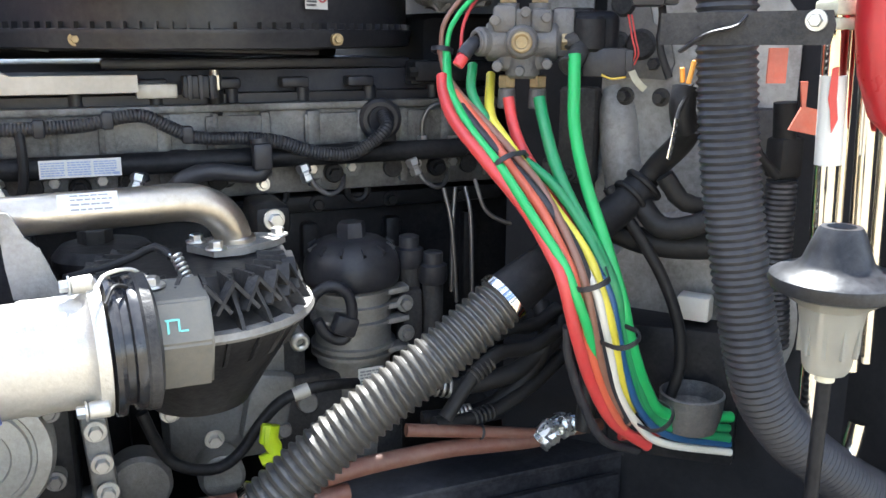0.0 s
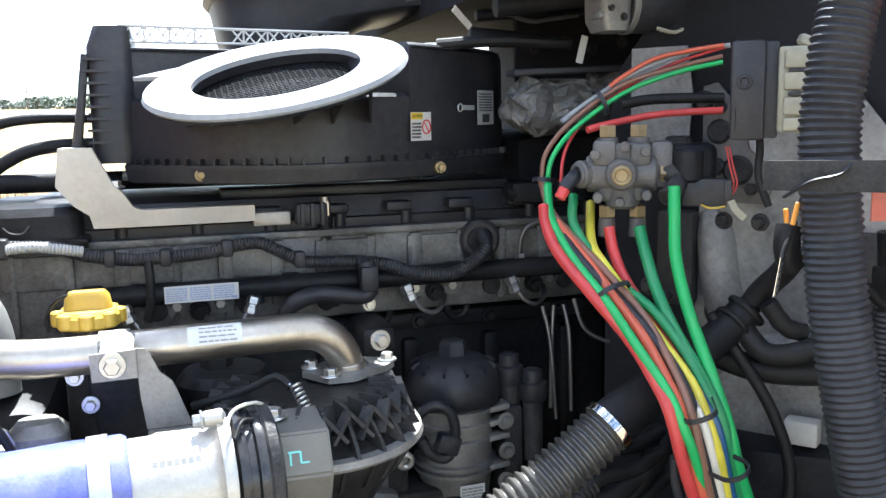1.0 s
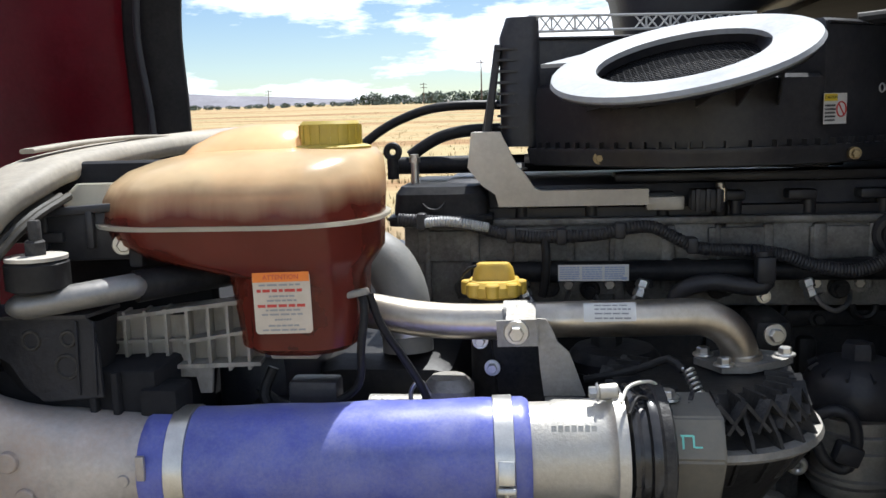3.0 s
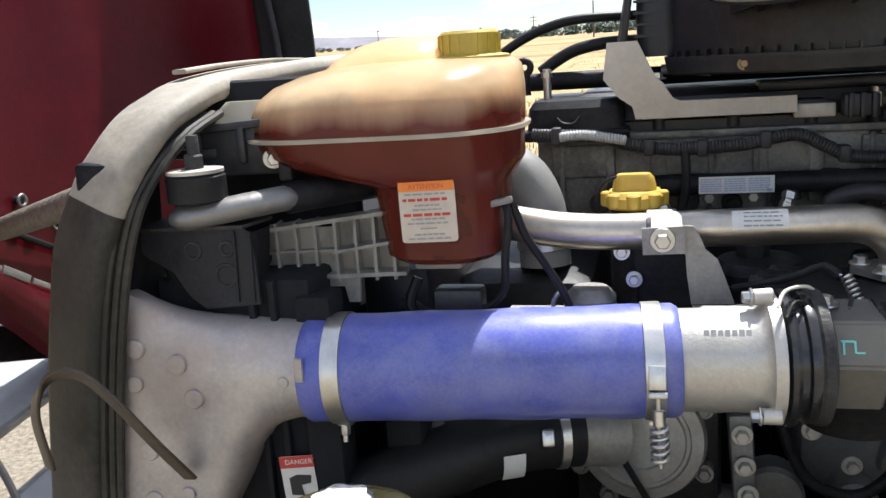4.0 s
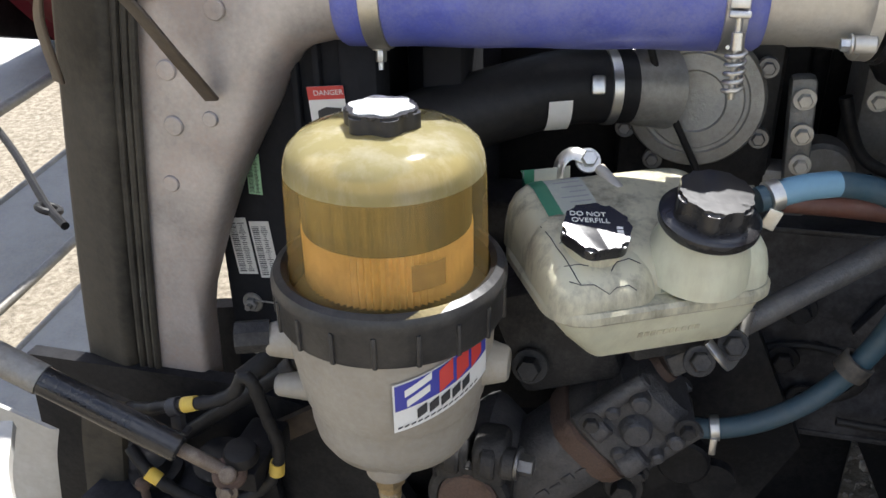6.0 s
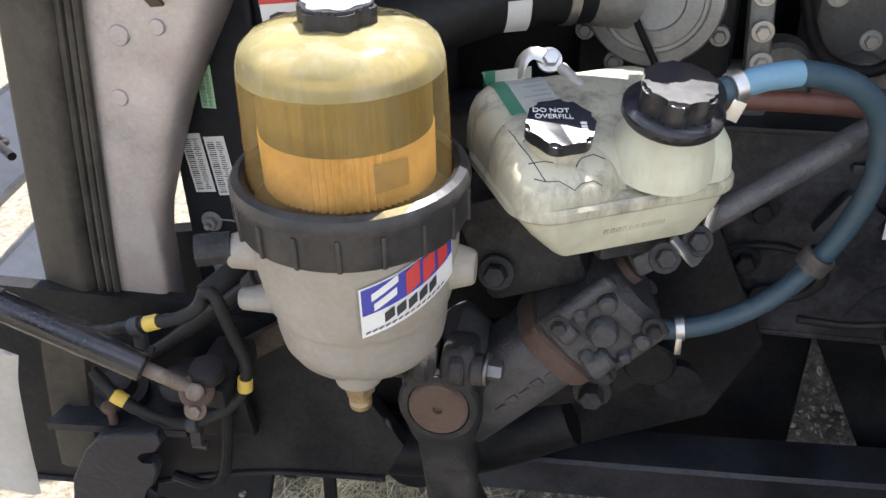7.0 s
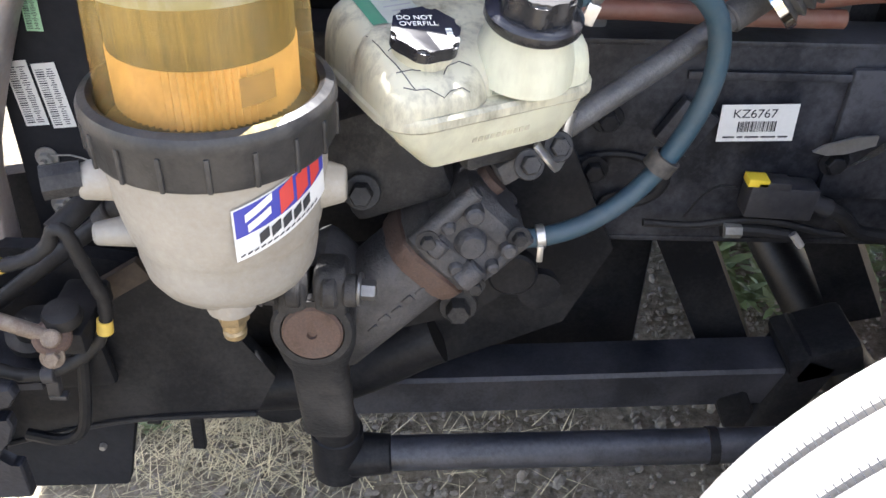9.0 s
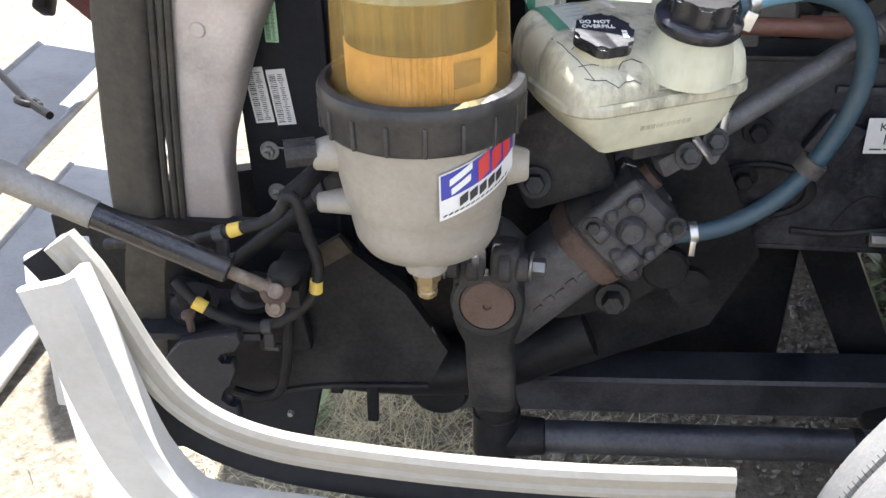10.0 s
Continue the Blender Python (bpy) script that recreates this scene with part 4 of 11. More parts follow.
# ribbed end cover at the front of the housing
bm = B()
loft(bm, [(-0.105, 1.66, 1.622, 0.066, 0.40, 0.02), (-0.105, 1.66, 1.80, 0.066, 0.40, 0.02), (-0.100, 1.66, 1.832, 0.054, 0.38, 0.018)])
for k in range(8):
    box(bm, (-0.125, 1.462, 1.655 + k * 0.018), (0.034, 0.010, 0.004))
box(bm, (-0.150, 1.475, 1.715), (0.012, 0.02, 0.15), (0, 8, 0), bev=0.003)
box(bm, (-0.158, 1.49, 1.69), (0.008, 0.02, 0.11), (0, 10, 0), bev=0.002)
part("end_cover", bm, M["black_plastic"], afh)
# lattice strip along the top
bm = B()
p0, p1 = Vector((-0.090, 1.478, 1.808)), Vector((0.27, 1.47, 1.804))
for dz in (0.0, 0.025):
    cyl(bm, p0 + Vector((0, 0, dz)), p1 + Vector((0, 0, dz * 0.8)), 0.0024, seg=6)
n = 19
for k in range(n):
    if k in (7, 8):
        continue
    a, b = p0.lerp(p1, k / n), p0.lerp(p1, (k + 1) / n)
    up = Vector((0, 0, 0.025 - 0.005 * k / n))
    cyl(bm, a, b + up, 0.0015, seg=5)
    cyl(bm, a + up, b, 0.0015, seg=5)
    if k % 2 == 0:
        cyl(bm, a, a + up, 0.0018, seg=5)
part("lattice_strip", bm, M["label_grey"], afh, "light grey lattice rib")
# intake flange
RN = Vector((-0.2031, -0.2925, 1.0)).normalized()
RC = Vector((0.1226, 1.2567, 1.7461))
rm = axis_matrix(RC, RN, (1, 0, 0))
bm = B()
revolve(bm, [(0.118, -0.004), (0.180, -0.005), (0.184, 0.000), (0.181, 0.006), (0.152, 0.008), (0.130, 0.005), (0.118, 0.004), (0.118, -0.004)], rm, 72, cap=False)
tip = rm.inverted() @ Vector((-0.0701, 1.3894, 1.7458))
a0 = math.atan2(tip.y, tip.x)
poly = [(0.178 * math.cos(a0 + a), 0.178 * math.sin(a0 + a)) for a in (-0.30, -0.15, 0.0)]
prism(bm, [poly[0], poly[1], poly[2], (tip.x, tip.y)], 0.006, rm @ Matrix.Translation((0, 0, -0.002)))
part("intake_flange", bm, M["white_ring"], afh, "pale grey rubber-faced intake flange")
bm = B()
revolve(bm, [(0.182, -0.004), (0.176, -0.010), (0.150, -0.016), (0.124, -0.018), (0.119, 0.0)], rm, 56, cap=False)
part("intake_neck", bm, M["black_plastic"], afh)
WELL = Vector((0.0, 0.070, -0.012))
bm = B()
rows = [[bm.verts.new(rm @ Vector((r * math.cos(math.tau * k / 48), r * math.sin(math.tau * k / 48), 0)) + WELL * f) for k in range(48)] for r, f in ((0.1185, 0.0), (0.116, 0.5), (0.114, 1.0))]
for a, b in zip(rows, rows[1:]):
    for k in range(48):
        bm.faces.new((a[k], a[(k + 1) % 48], b[(k + 1) % 48], b[k]))
bm.faces.new(rows[-1])
part("intake_well", bm, M["black_plastic"], afh)
for x, y in ((0.0, 1.384), (0.035, 1.356), (0.075, 1.328), (0.15, 1.297), (0.205, 1.292), (0.265, 1.304)):
    f = rm @ Vector((0.165 * (rm.inverted() @ Vector((x, 1.10, 1.70))).normalized().x, 0.165 * (rm.inverted() @ Vector((x, 1.10, 1.70))).normalized().y, -0.006))
    bm = B()
    a, b, c = Vector((x, y + 0.004, 1.718)), Vector((x, y + 0.004, 1.676)), f
    nn = (b - a).cross(c - a).normalized() * 0.0015
    vs = [[bm.verts.new(p + nn * q) for p in (a, b, c)] for q in (-1, 1)]
    bm.faces.new(vs[0])
    bm.faces.new(list(reversed(vs[1])))
    for k in range(3):
        bm.faces.new((vs[0][k], vs[1][k], vs[1][(k + 1) % 3], vs[0][(k + 1) % 3]))
    part("gusset", bm, M["black_plastic"], afh)
bm = B()
for k in range(-12, 13):
    o = k * 0.0092
    h = math.sqrt(max(0, 0.114 ** 2 - o * o))
    for a, b in (((o, -h), (o, h)), ((-h, o), (h, o))):
        pa, pb = rm @ Vector((*a, 0)) + WELL * 0.7, rm @ Vector((*b, 0)) + WELL * 0.7
        cyl(bm, pa, pb, 0.0009, seg=4)
tagged(part("intake_screen", bm, M["matt_black"], afh, "black mesh screen"), kind="stuff")
for x, y in ((0.017, 1.372), (0.385, 1.352)):
    bm = B()
    cyl(bm, (x, y + 0.012, 1.6045), (x, y - 0.008, 1.6045), 0.0095, seg=20)
    hexbolt(bm, (x, y - 0.008, 1.6045), (0, -1, 0), 0.006, 0.006)
    part("clamp_bolt", bm, M["brass"], afh)
# stickers
fn = Vector((0.60, -0.80, 0)).normalized()
lm = sticker_frame(Vector((0.348, 1.337, 1.670)) + fn * 0.005, fn)
part("warning_label", one(decal, lm, 0, 0, 0.052, 0.044), M["label_white"], afh, "white and yellow warning label")
part("label_band", one(decal, lm, -0.011, 0.016, 0.029, 0.010, 0.0008), M["label_yellow"], afh)
bm = B()
text_bars(bm, lm, -0.012, -0.006, 0.024, 0.026, 5, rng)
part("print", bm, M["ink"], afh)
bm = B()
ring(bm, lm @ Vector((0.013, -0.001, 0.001)), fn, 0.0105, 0.0012, 24, 6)
cyl(bm, lm @ Vector((0.006, 0.008, 0.0012)), lm @ Vector((0.020, -0.010, 0.0012)), 0.001, seg=6)
part("no_symbol", bm, M["label_red"], afh)
text_mesh("CAUTION", 0.006, lm @ Matrix.Translation((-0.011, 0.016, 0.0016)), M["ink"], afh)
lm = sticker_frame(Vector((0.496, 1.449, 1.699)) + fn * 0.006, fn)
part("spec_label", one(decal, lm, 0, 0, 0.050, 0.058), M["label_grey"], afh, "silver specification label")
bm = B()
text_bars(bm, lm, 0, 0.009, 0.042, 0.032, 7, rng)
decal(bm, lm, 0.0, -0.018, 0.022, 0.014, 0.0012, 0.0002)
part("print", bm, M["ink"], afh)
lm = sticker_frame(Vector((0.448, 1.413, 1.699)) + fn * 0.006, fn)
bm = B()
decal(bm, lm, 0.008, 0, 0.034, 0.008, 0.0)
ring(bm, lm @ Vector((-0.017, 0, 0.0005)), fn, 0.0062, 0.0014, 20, 6)
part("maker_mark", bm, M["label_grey"], afh, "plain pale printed mark")

# tan support bracket under the housing
brk = thing("filter_bracket", (-0.1, 1.41, 1.53), "tan painted cast bracket holding up the air filter", "bracket")
bm = B()
m = sticker_frame((0, 1.425, 0), (0, -1, 0))
prism(bm, [(-0.182, 1.648), (-0.136, 1.648), (-0.109, 1.592), (-0.098, 1.582), (-0.083, 1.558), (-0.072, 1.553), (0.097, 1.553), (0.097, 1.528), (-0.140, 1.528), (-0.145, 1.548), (-0.165, 1.562), (-0.189, 1.592)], 0.022, m)
prism(bm, [(-0.182, 1.648), (-0.150, 1.648), (-0.165, 1.562), (-0.189, 1.592)], 0.07, m @ Matrix.Translation((0, 0, -0.06)))
box(bm, (-0.02, 1.44, 1.531), (0.22, 0.07, 0.008), bev=0.002)
part("casting", bm, M["tan_steel"], brk)
bolt_part((-0.107, 1.42, 1.587), (0, 0, 1), brk, 0.009, 0.008)
bm = B()
box(bm, (0.125, 1.43, 1.528), (0.06, 0.02, 0.022), bev=0.003)
part("pad", bm, M["tan_steel"], brk)

# bars and hoses seen under and before the housing
pl = thing("front_hoses", (-0.25, 1.6, 1.59), "black rubber coolant hoses arching over the front of the engine", "hose")
for pts, r in (([(-0.42, 1.6, 1.61), (-0.36, 1.6, 1.655), (-0.293, 1.6, 1.684), (-0.23, 1.6, 1.694), (-0.14, 1.62, 1.694)], 0.0085),
               ([(-0.31, 1.6, 1.605), (-0.285, 1.6, 1.622), (-0.249, 1.6, 1.640), (-0.20, 1.6, 1.649), (-0.13, 1.62, 1.650)], 0.011)):
    part("hose", one(tube, pts, r, 12), M["black_rubber"], pl)
bm = B()
cyl(bm, (-0.34, 1.60, 1.588), (0.45, 1.60, 1.588), 0.016, seg=20)
part("cross_pipe", bm, M["black_paint"], pl)
bm = B()
ring(bm, (-0.326, 1.50, 1.617), (0.1, 1, 0), 0.011, 0.006, 20, 8)
cyl(bm, (-0.326, 1.50, 1.606), (-0.326, 1.50, 1.57), 0.010, seg=12)
part("eye_fitting", bm, M["black_paint"], pl)
bm = B()
cyl(bm, (-0.288, 1.50, 1.56), (-0.288, 1.50, 1.612), 0.007, seg=12)
cyl(bm, (-0.288, 1.50, 1.598), (-0.288, 1.50, 1.606), 0.010, seg=6)
part("clip_pin", bm, M["zinc"], pl)
bm = B()
tube(bm, [(-0.10, 1.52, 1.600), (-0.06, 1.52, 1.597), (-0.02, 1.52, 1.592)], 0.008, 10)
part("bright_sleeve", bm, M["label_grey"], pl)
bm = B()
box(bm, (0.16, 1.52, 1.586), (0.46, 0.10, 0.008), (-4, 2, 0), bev=0.003)
box(bm, (0.30, 1.50, 1.566), (0.50, 0.06, 0.016), bev=0.004)
part("tray", bm, M["black_plastic"], pl)
bm = B()
box(bm, (0.60, 1.42, 1.553), (0.14, 0.05, 0.034), bev=0.005)
cyl(bm, (0.535, 1.40, 1.552), (0.52, 1.40, 1.552), 0.009, seg=6)
part("rear_box", bm, M["black_paint"], pl)
# ---- charge air hose and throttle ----
HA, HB = Vector((-0.512, 0.910, 1.290)), Vector((-0.088, 0.944, 1.296))
HD = (HB - HA).normalized()


def along(s):
    return HA + HD * s


HL = (HB - HA).length
cah = thing("charge_air_hose", HA, "blue silicone charge air hose with steel band clamps", "hose")
bm = B()
tube(bm, [along(0.0), along(0.004), along(0.03), along(0.07), along(HL * 0.5), along(HL - 0.06), along(HL - 0.02), along(HL - 0.002), along(HL)], 0.063, 40, 0.006,
     rfun=lambda s, u: 0.0635 - (0.0035 if u < 0.005 or u > 0.995 else 0) + 0.0006 * math.sin(s * 55) * (1 if 0.1 < u < 0.9 else 0))
part("hose", bm, M["blue"], cah)


def band_clamp(s, parent, w=0.022):
    part("clamp_band", one(band, along(s), along(s + w), 0.0645, 0.0014, 48), M["zinc"], parent, "bright steel clamp band")


band_clamp(0.030, cah)
band_clamp(HL - 0.040, cah)
front = (Vector((0, -1, 0.25)) - HD * HD.dot(Vector((0, -1, 0.25)))).normalized()
down = HD.cross(front)
if down.z > 0:
    down = -down
# T-bolt with spring on the near side
q = along(HL - 0.028) + front * 0.066
bm = B()
box(bm, q + down * 0.012, (0.018, 0.007, 0.026), (-14, 0, 0), bev=0.002)
box(bm, q + down * 0.030, (0.020, 0.012, 0.007), (-14, 0, 0), bev=0.002)
part("clamp_trunnion", bm, M["zinc"], cah)
bm = B()
cyl(bm, q + down * 0.03, q + down * 0.108 - front * 0.014, 0.0032, seg=10)
cyl(bm, q + down * 0.046, q + down * 0.062 - front * 0.002, 0.0062, seg=12)
part("clamp_bolt", bm, M["zinc"], cah)
bm = B()
coil(bm, q + down * 0.060 - front * 0.002, q + down * 0.100 - front * 0.012, 0.0085, 0.0021, 5)
part("spring", bm, M["zinc"], cah, "bright coil spring")
q2 = along(0.040) + down * 0.066
bm = B()
hexbolt(bm, q2, down, 0.006, 0.012)
cyl(bm, q2, q2 + down * 0.022, 0.003, seg=8)
part("clamp_screw", bm, M["zinc"], cah)

thr = thing("throttle_body", (0.0, 0.95, 1.2), "cast aluminium throttle body with black actuator ring", "throttle")
tm = axis_matrix(along(HL - 0.05), HD)
bm = B()
revolve(bm, [(0.057, 0.0), (0.057, 0.075), (0.059, 0.08), (0.058, 0.105), (0.060, 0.128), (0.064, 0.136), (0.071, 0.140), (0.072, 0.152), (0.06, 0.154)], tm, 48)
part("housing", bm, M["alu"], thr)
for a in (100, 215, 330):
    v = tm @ Vector((0.074 * math.cos(radians(a)), 0.074 * math.sin(radians(a)), 0.112))
    part("boss", one(cyl, v + HD * 0.014, v + HD * 0.036, 0.0085, 0.0095, seg=16, bev=0.002), M["alu"], thr)
    v = tm @ Vector((0.074 * math.cos(radians(a)), 0.074 * math.sin(radians(a)), 0.126))
    bolt_part(v, -HD, thr, 0.0065, 0.008)
bm = B()
revolve(bm, [(0.064, 0.154), (0.074, 0.156), (0.0755, 0.161), (0.074, 0.165), (0.065, 0.167), (0.065, 0.174), (0.071, 0.176), (0.072, 0.181), (0.071, 0.186), (0.062, 0.187)], tm, 48)
part("seal_ring", bm, M["cap_gloss"], thr)
bm = B()
revolve(bm, [(0.070, 0.184), (0.074, 0.188), (0.074, 0.198), (0.060, 0.203)], tm, 40)
part("rear_flange", bm, M["dark_cast"], thr)
lm = sticker_frame((-0.040, 0.8895, 1.345), (0.05, -0.94, 0.34))
for k in range(7):
    part("cast_mark", one(decal, lm, -0.021 + k * 0.007, 0, 0.0052, 0.006 + 0.001 * (k % 2), 0, 0.0012), M["alu"], thr)
# wires round the ring
for k, pts in enumerate(([(0.01, 0.905, 1.368), (0.02, 0.925, 1.380), (0.045, 0.95, 1.378), (0.065, 0.985, 1.357)], [(0.018, 0.90, 1.358), (0.03, 0.92, 1.370), (0.055, 0.945, 1.353)])):
    part("sensor_wire", one(tube, pts, 0.002, 8, 0.005), M["white_tube"] if k == 0 else M["black_rubber"], thr)

# actuator with its folded shield
act = thing("actuator", (0.08, 0.96, 1.262), "folded grey steel heat shield over an actuator, with teal chalk marks", "actuator")
bm = B()
prism(bm, [(0.905, 1.318), (0.928, 1.360), (1.005, 1.364), (1.01, 1.262), (0.935, 1.260)], 0.083, Matrix(((0, 0, 1, 0.038), (1, 0, 0, 0), (0, 1, 0, 0), (0, 0, 0, 1))))
bmesh.ops.bevel(bm, geom=list(bm.edges), offset=0.003, segments=2, affect="EDGES")
part("shield", bm, M["grey_box"], act)
bolt_part((0.066, 0.976, 1.364), (0, 0, 1), act, 0.010, 0.008)
lm = sticker_frame((0.083, 0.9145, 1.337), (0, -0.88, 0.47))
bm = B()
decal(bm, lm, -0.003, 0.006, 0.013, 0.0022)
decal(bm, lm, -0.007, -0.001, 0.0022, 0.014)
decal(bm, lm, 0.004, 0.0, 0.0022, 0.013)
decal(bm, lm, 0.009, -0.006, 0.008, 0.002)
part("chalk_mark", bm, M["chalk"], act)
bm = B()
coil(bm, (0.112, 1.00, 1.350), (0.098, 1.03, 1.385), 0.006, 0.0016, 8)
part("armoured_lead", bm, M["zinc"], act)
bm = B()
tube(bm, [(0.094, 1.035, 1.380), (0.08, 1.05, 1.390), (0.055, 1.06, 1.378), (0.02, 1.07, 1.365), (-0.02, 1.08, 1.355)], 0.005, 10)
part("lead", bm, M["black_rubber"], act)

act.location.z -= 0.014

# ---- ribbed intake housing under the elbow ----
mix = thing("intake_mixer", (0.15, 1.09, 1.17), "black ribbed intake casting with a pale machined rim", "intake housing")
MX = Vector((0.122, 1.085, 0.0))
bm = B()
base_m = Matrix.Translation(MX)
revolve(bm, [(0.06, 1.17), (0.085, 1.21), (0.120, 1.262), (0.132, 1.282), (0.130, 1.298), (0.098, 1.312), (0.084, 1.335), (0.080, 1.346)], base_m, 56)
part("casting", bm, M["engine_black"], mix)
bm = B()
revolve(bm, [(0.115, 1.285), (0.143, 1.286), (0.1455, 1.290), (0.143, 1.297), (0.110, 1.299)], base_m, 64)
part("rim", bm, M["alu_dull"], mix, "pale machined rim")
for k in range(24):
    a = 2 * math.pi * k / 24
    c, e = math.cos(a), math.sin(a)
    if e > 0.75:
        continue
    bm = B()
    m = Matrix(((c, 0, -e, MX.x), (e, 0, c, MX.y), (0, 1, 0, 0), (0, 0, 0, 1)))
    prism(bm, [(0.080, 1.297), (0.141, 1.297), (0.133, 1.312), (0.118, 1.330), (0.112, 1.350), (0.078, 1.352)], 0.0046, m @ Matrix.Translation((0, 0, -0.0023)))
    part("rib", bm, M["dark_cast"], mix)
    for turn, z0, z1 in ((1, 1.346, 1.314), (-1, 1.346, 1.314)):
        b = a + turn * math.pi / 24 * 1.7
        p, q = Vector((MX.x + 0.110 * c, MX.y + 0.110 * e, z0)), Vector((MX.x + 0.120 * math.cos(b), MX.y + 0.120 * math.sin(b), z1))
        d = q - p
        part("cross_rib", one(prism, [(-0.0022, -0.012), (0.0022, -0.012), (0.0022, 0.004), (-0.0022, 0.004)], d.length, axis_matrix(p, d, Vector((-c, -e, 0)))), M["dark_cast"], mix)
for k in range(22):
    a = 2 * math.pi * k / 22
    c, s = math.cos(a), math.sin(a)
    if s > 0.5:
        continue
    bm = B()
    m = Matrix(((c, 0, -s, MX.x), (s, 0, c, MX.y), (0, 1, 0, 0), (0, 0, 0, 1)))
    prism(bm, [(0.10, 1.240), (0.118, 1.252), (0.138, 1.284), (0.11, 1.284)], 0.004, m @ Matrix.Translation((0, 0, -0.002)))
    part("lower_rib", bm, M["dark_cast"], mix)
bm = B()
FC = Vector((0.183, 1.125, 1.349))
prism(bm, [(-0.062, -0.002), (-0.052, 0.02), (-0.02, 0.036), (0.03, 0.038), (0.06, 0.024), (0.064, 0.006), (0.05, -0.012), (0.0, -0.045), (-0.035, -0.045)], 0.009, Matrix.Translation(FC))
part("flange", bm, M["alu_dull"], mix, "pale flange of the elbow")
for p in ((0.152, 1.086, 1.358), (0.238, 1.135, 1.358), (0.135, 1.135, 1.358)):
    bolt_part(p, (0, 0, 1), mix, 0.0085, 0.008)

# ---- steel recirculation pipe ----
egr = thing("recirculation_pipe", (0.19, 1.12, 1.355), "bent stainless steel pipe with a clamp bracket and paper label", "pipe")
bm = B()
tube(bm, [(-0.350, 1.125, 1.428), (-0.294, 1.118, 1.421), (-0.227, 1.114, 1.411), (-0.152, 1.112, 1.408), (-0.043, 1.111, 1.411), (0.065, 1.111, 1.413), (0.115, 1.112, 1.414),
          (0.142, 1.114, 1.409), (0.163, 1.118, 1.395), (0.176, 1.122, 1.374), (0.181, 1.125, 1.351)], 0.0234, 32, 0.008)
revolve(bm, [(0.0234, 0.0), (0.0262, 0.002), (0.0262, 0.008), (0.0234, 0.011)], Matrix.Translation((0.181, 1.125, 1.355)), 32)
part("pipe", bm, M["steel"], egr)
bm = B()
rows = []
for k in range(9):
    a = radians(4 + 66 * k / 8)
    rows.append([bm.verts.new((x, 1.111 - 0.0239 * math.cos(a), 1.4115 + x * 0.02 + 0.0239 * math.sin(a))) for x in (-0.020, 0.045)])
for a, b in zip(rows, rows[1:]):
    bm.faces.new((a[0], a[1], b[1], b[0]))
part("pipe_label", bm, M["label_white"], egr, "white paper label, partly faded")
bm = B()
for k in range(4):
    a = radians(14 + 14 * k)
    lm = sticker_frame((0.012, 1.111 - 0.0242 * math.cos(a), 1.4118 + 0.0242 * math.sin(a)), (0, -math.cos(a), math.sin(a)))
    text_bars(bm, lm, 0.004, 0, 0.045, 0.0040, 1, rng, 0.5, 0.0002)
part("print", bm, M["ink_grey"], egr)
bm = B()
band(bm, (-0.122, 1.112, 1.4095), (-0.085, 1.112, 1.4100), 0.0245, 0.0015, 32)
part("saddle", bm, M["alu_dull"], egr)
bm = B()
m = sticker_frame((0, 1.033, 0), (0, -1, 0.0))
prism(bm, [(-0.127, 1.428), (-0.078, 1.430), (-0.077, 1.397), (-0.126, 1.396)], 0.004, m)
prism(bm, [(-0.078, 1.430), (-0.068, 1.429), (-0.063, 1.422), (-0.058, 1.411), (-0.054, 1.401), (-0.040, 1.388), (-0.034, 1.372), (-0.021, 1.334), (-0.071, 1.334), (-0.0755, 1.370), (-0.077, 1.395)], 0.004, m @ Matrix.Translation((0, 0, -0.004)))
box(bm, (-0.098, 1.060, 1.430), (0.036, 0.06, 0.004), (10, 0, 0))
part("arm", bm, M["alu_dull"], egr, "grey plated steel support arm")
bolt_part((-0.103, 1.029, 1.414), (0, -1, 0), egr, 0.0095, 0.010)
bm = B()
box(bm, (-0.046, 1.000, 1.336), (0.048, 0.066, 0.004), (-8, 0, 0), bev=0.001)
part("foot", bm, M["alu_dull"], egr)

# oil filler cap
cap = thing("oil_filler_cap", (-0.14, 1.19, 1.425), "yellow plastic oil filler cap", "cap")
bm = B()
revolve(bm, [(0.036, 1.424), (0.040, 1.427), (0.040, 1.440), (0.034, 1.447), (0.02, 1.448)], Matrix.Translation((-0.139, 1.205, 0)), 40)
part("cap_disc", bm, M["cap_yellow"], cap)
for k in range(8):
    a = 2 * math.pi * k / 8
    part("lobe", one(cyl, (-0.139 + 0.036 * math.cos(a), 1.205 + 0.036 * math.sin(a), 1.426), (-0.139 + 0.036 * math.cos(a), 1.205 + 0.036 * math.sin(a), 1.446), 0.010, seg=12, bev=0.002), M["cap_yellow"], cap)
bm = B()
loft(bm, [(-0.139, 1.205, 1.444, 0.062, 0.034, 0.015), (-0.139, 1.205, 1.464, 0.054, 0.028, 0.013), (-0.139, 1.205, 1.470, 0.044, 0.020, 0.009)])
part("grip", bm, M["cap_yellow"], cap)
bm = B()
cyl(bm, (-0.139, 1.205, 1.20), (-0.139, 1.205, 1.424), 0.034, seg=28)
part("filler_neck", bm, M["engine_black"], cap)
bm = B()
tube(bm, [(-0.15, 1.20, 1.468), (-0.175, 1.20, 1.462), (-0.19, 1.20, 1.44), (-0.188, 1.205, 1.42)], 0.0022, 8, 0.006)
part("tether", bm, M["black_rubber"], cap)

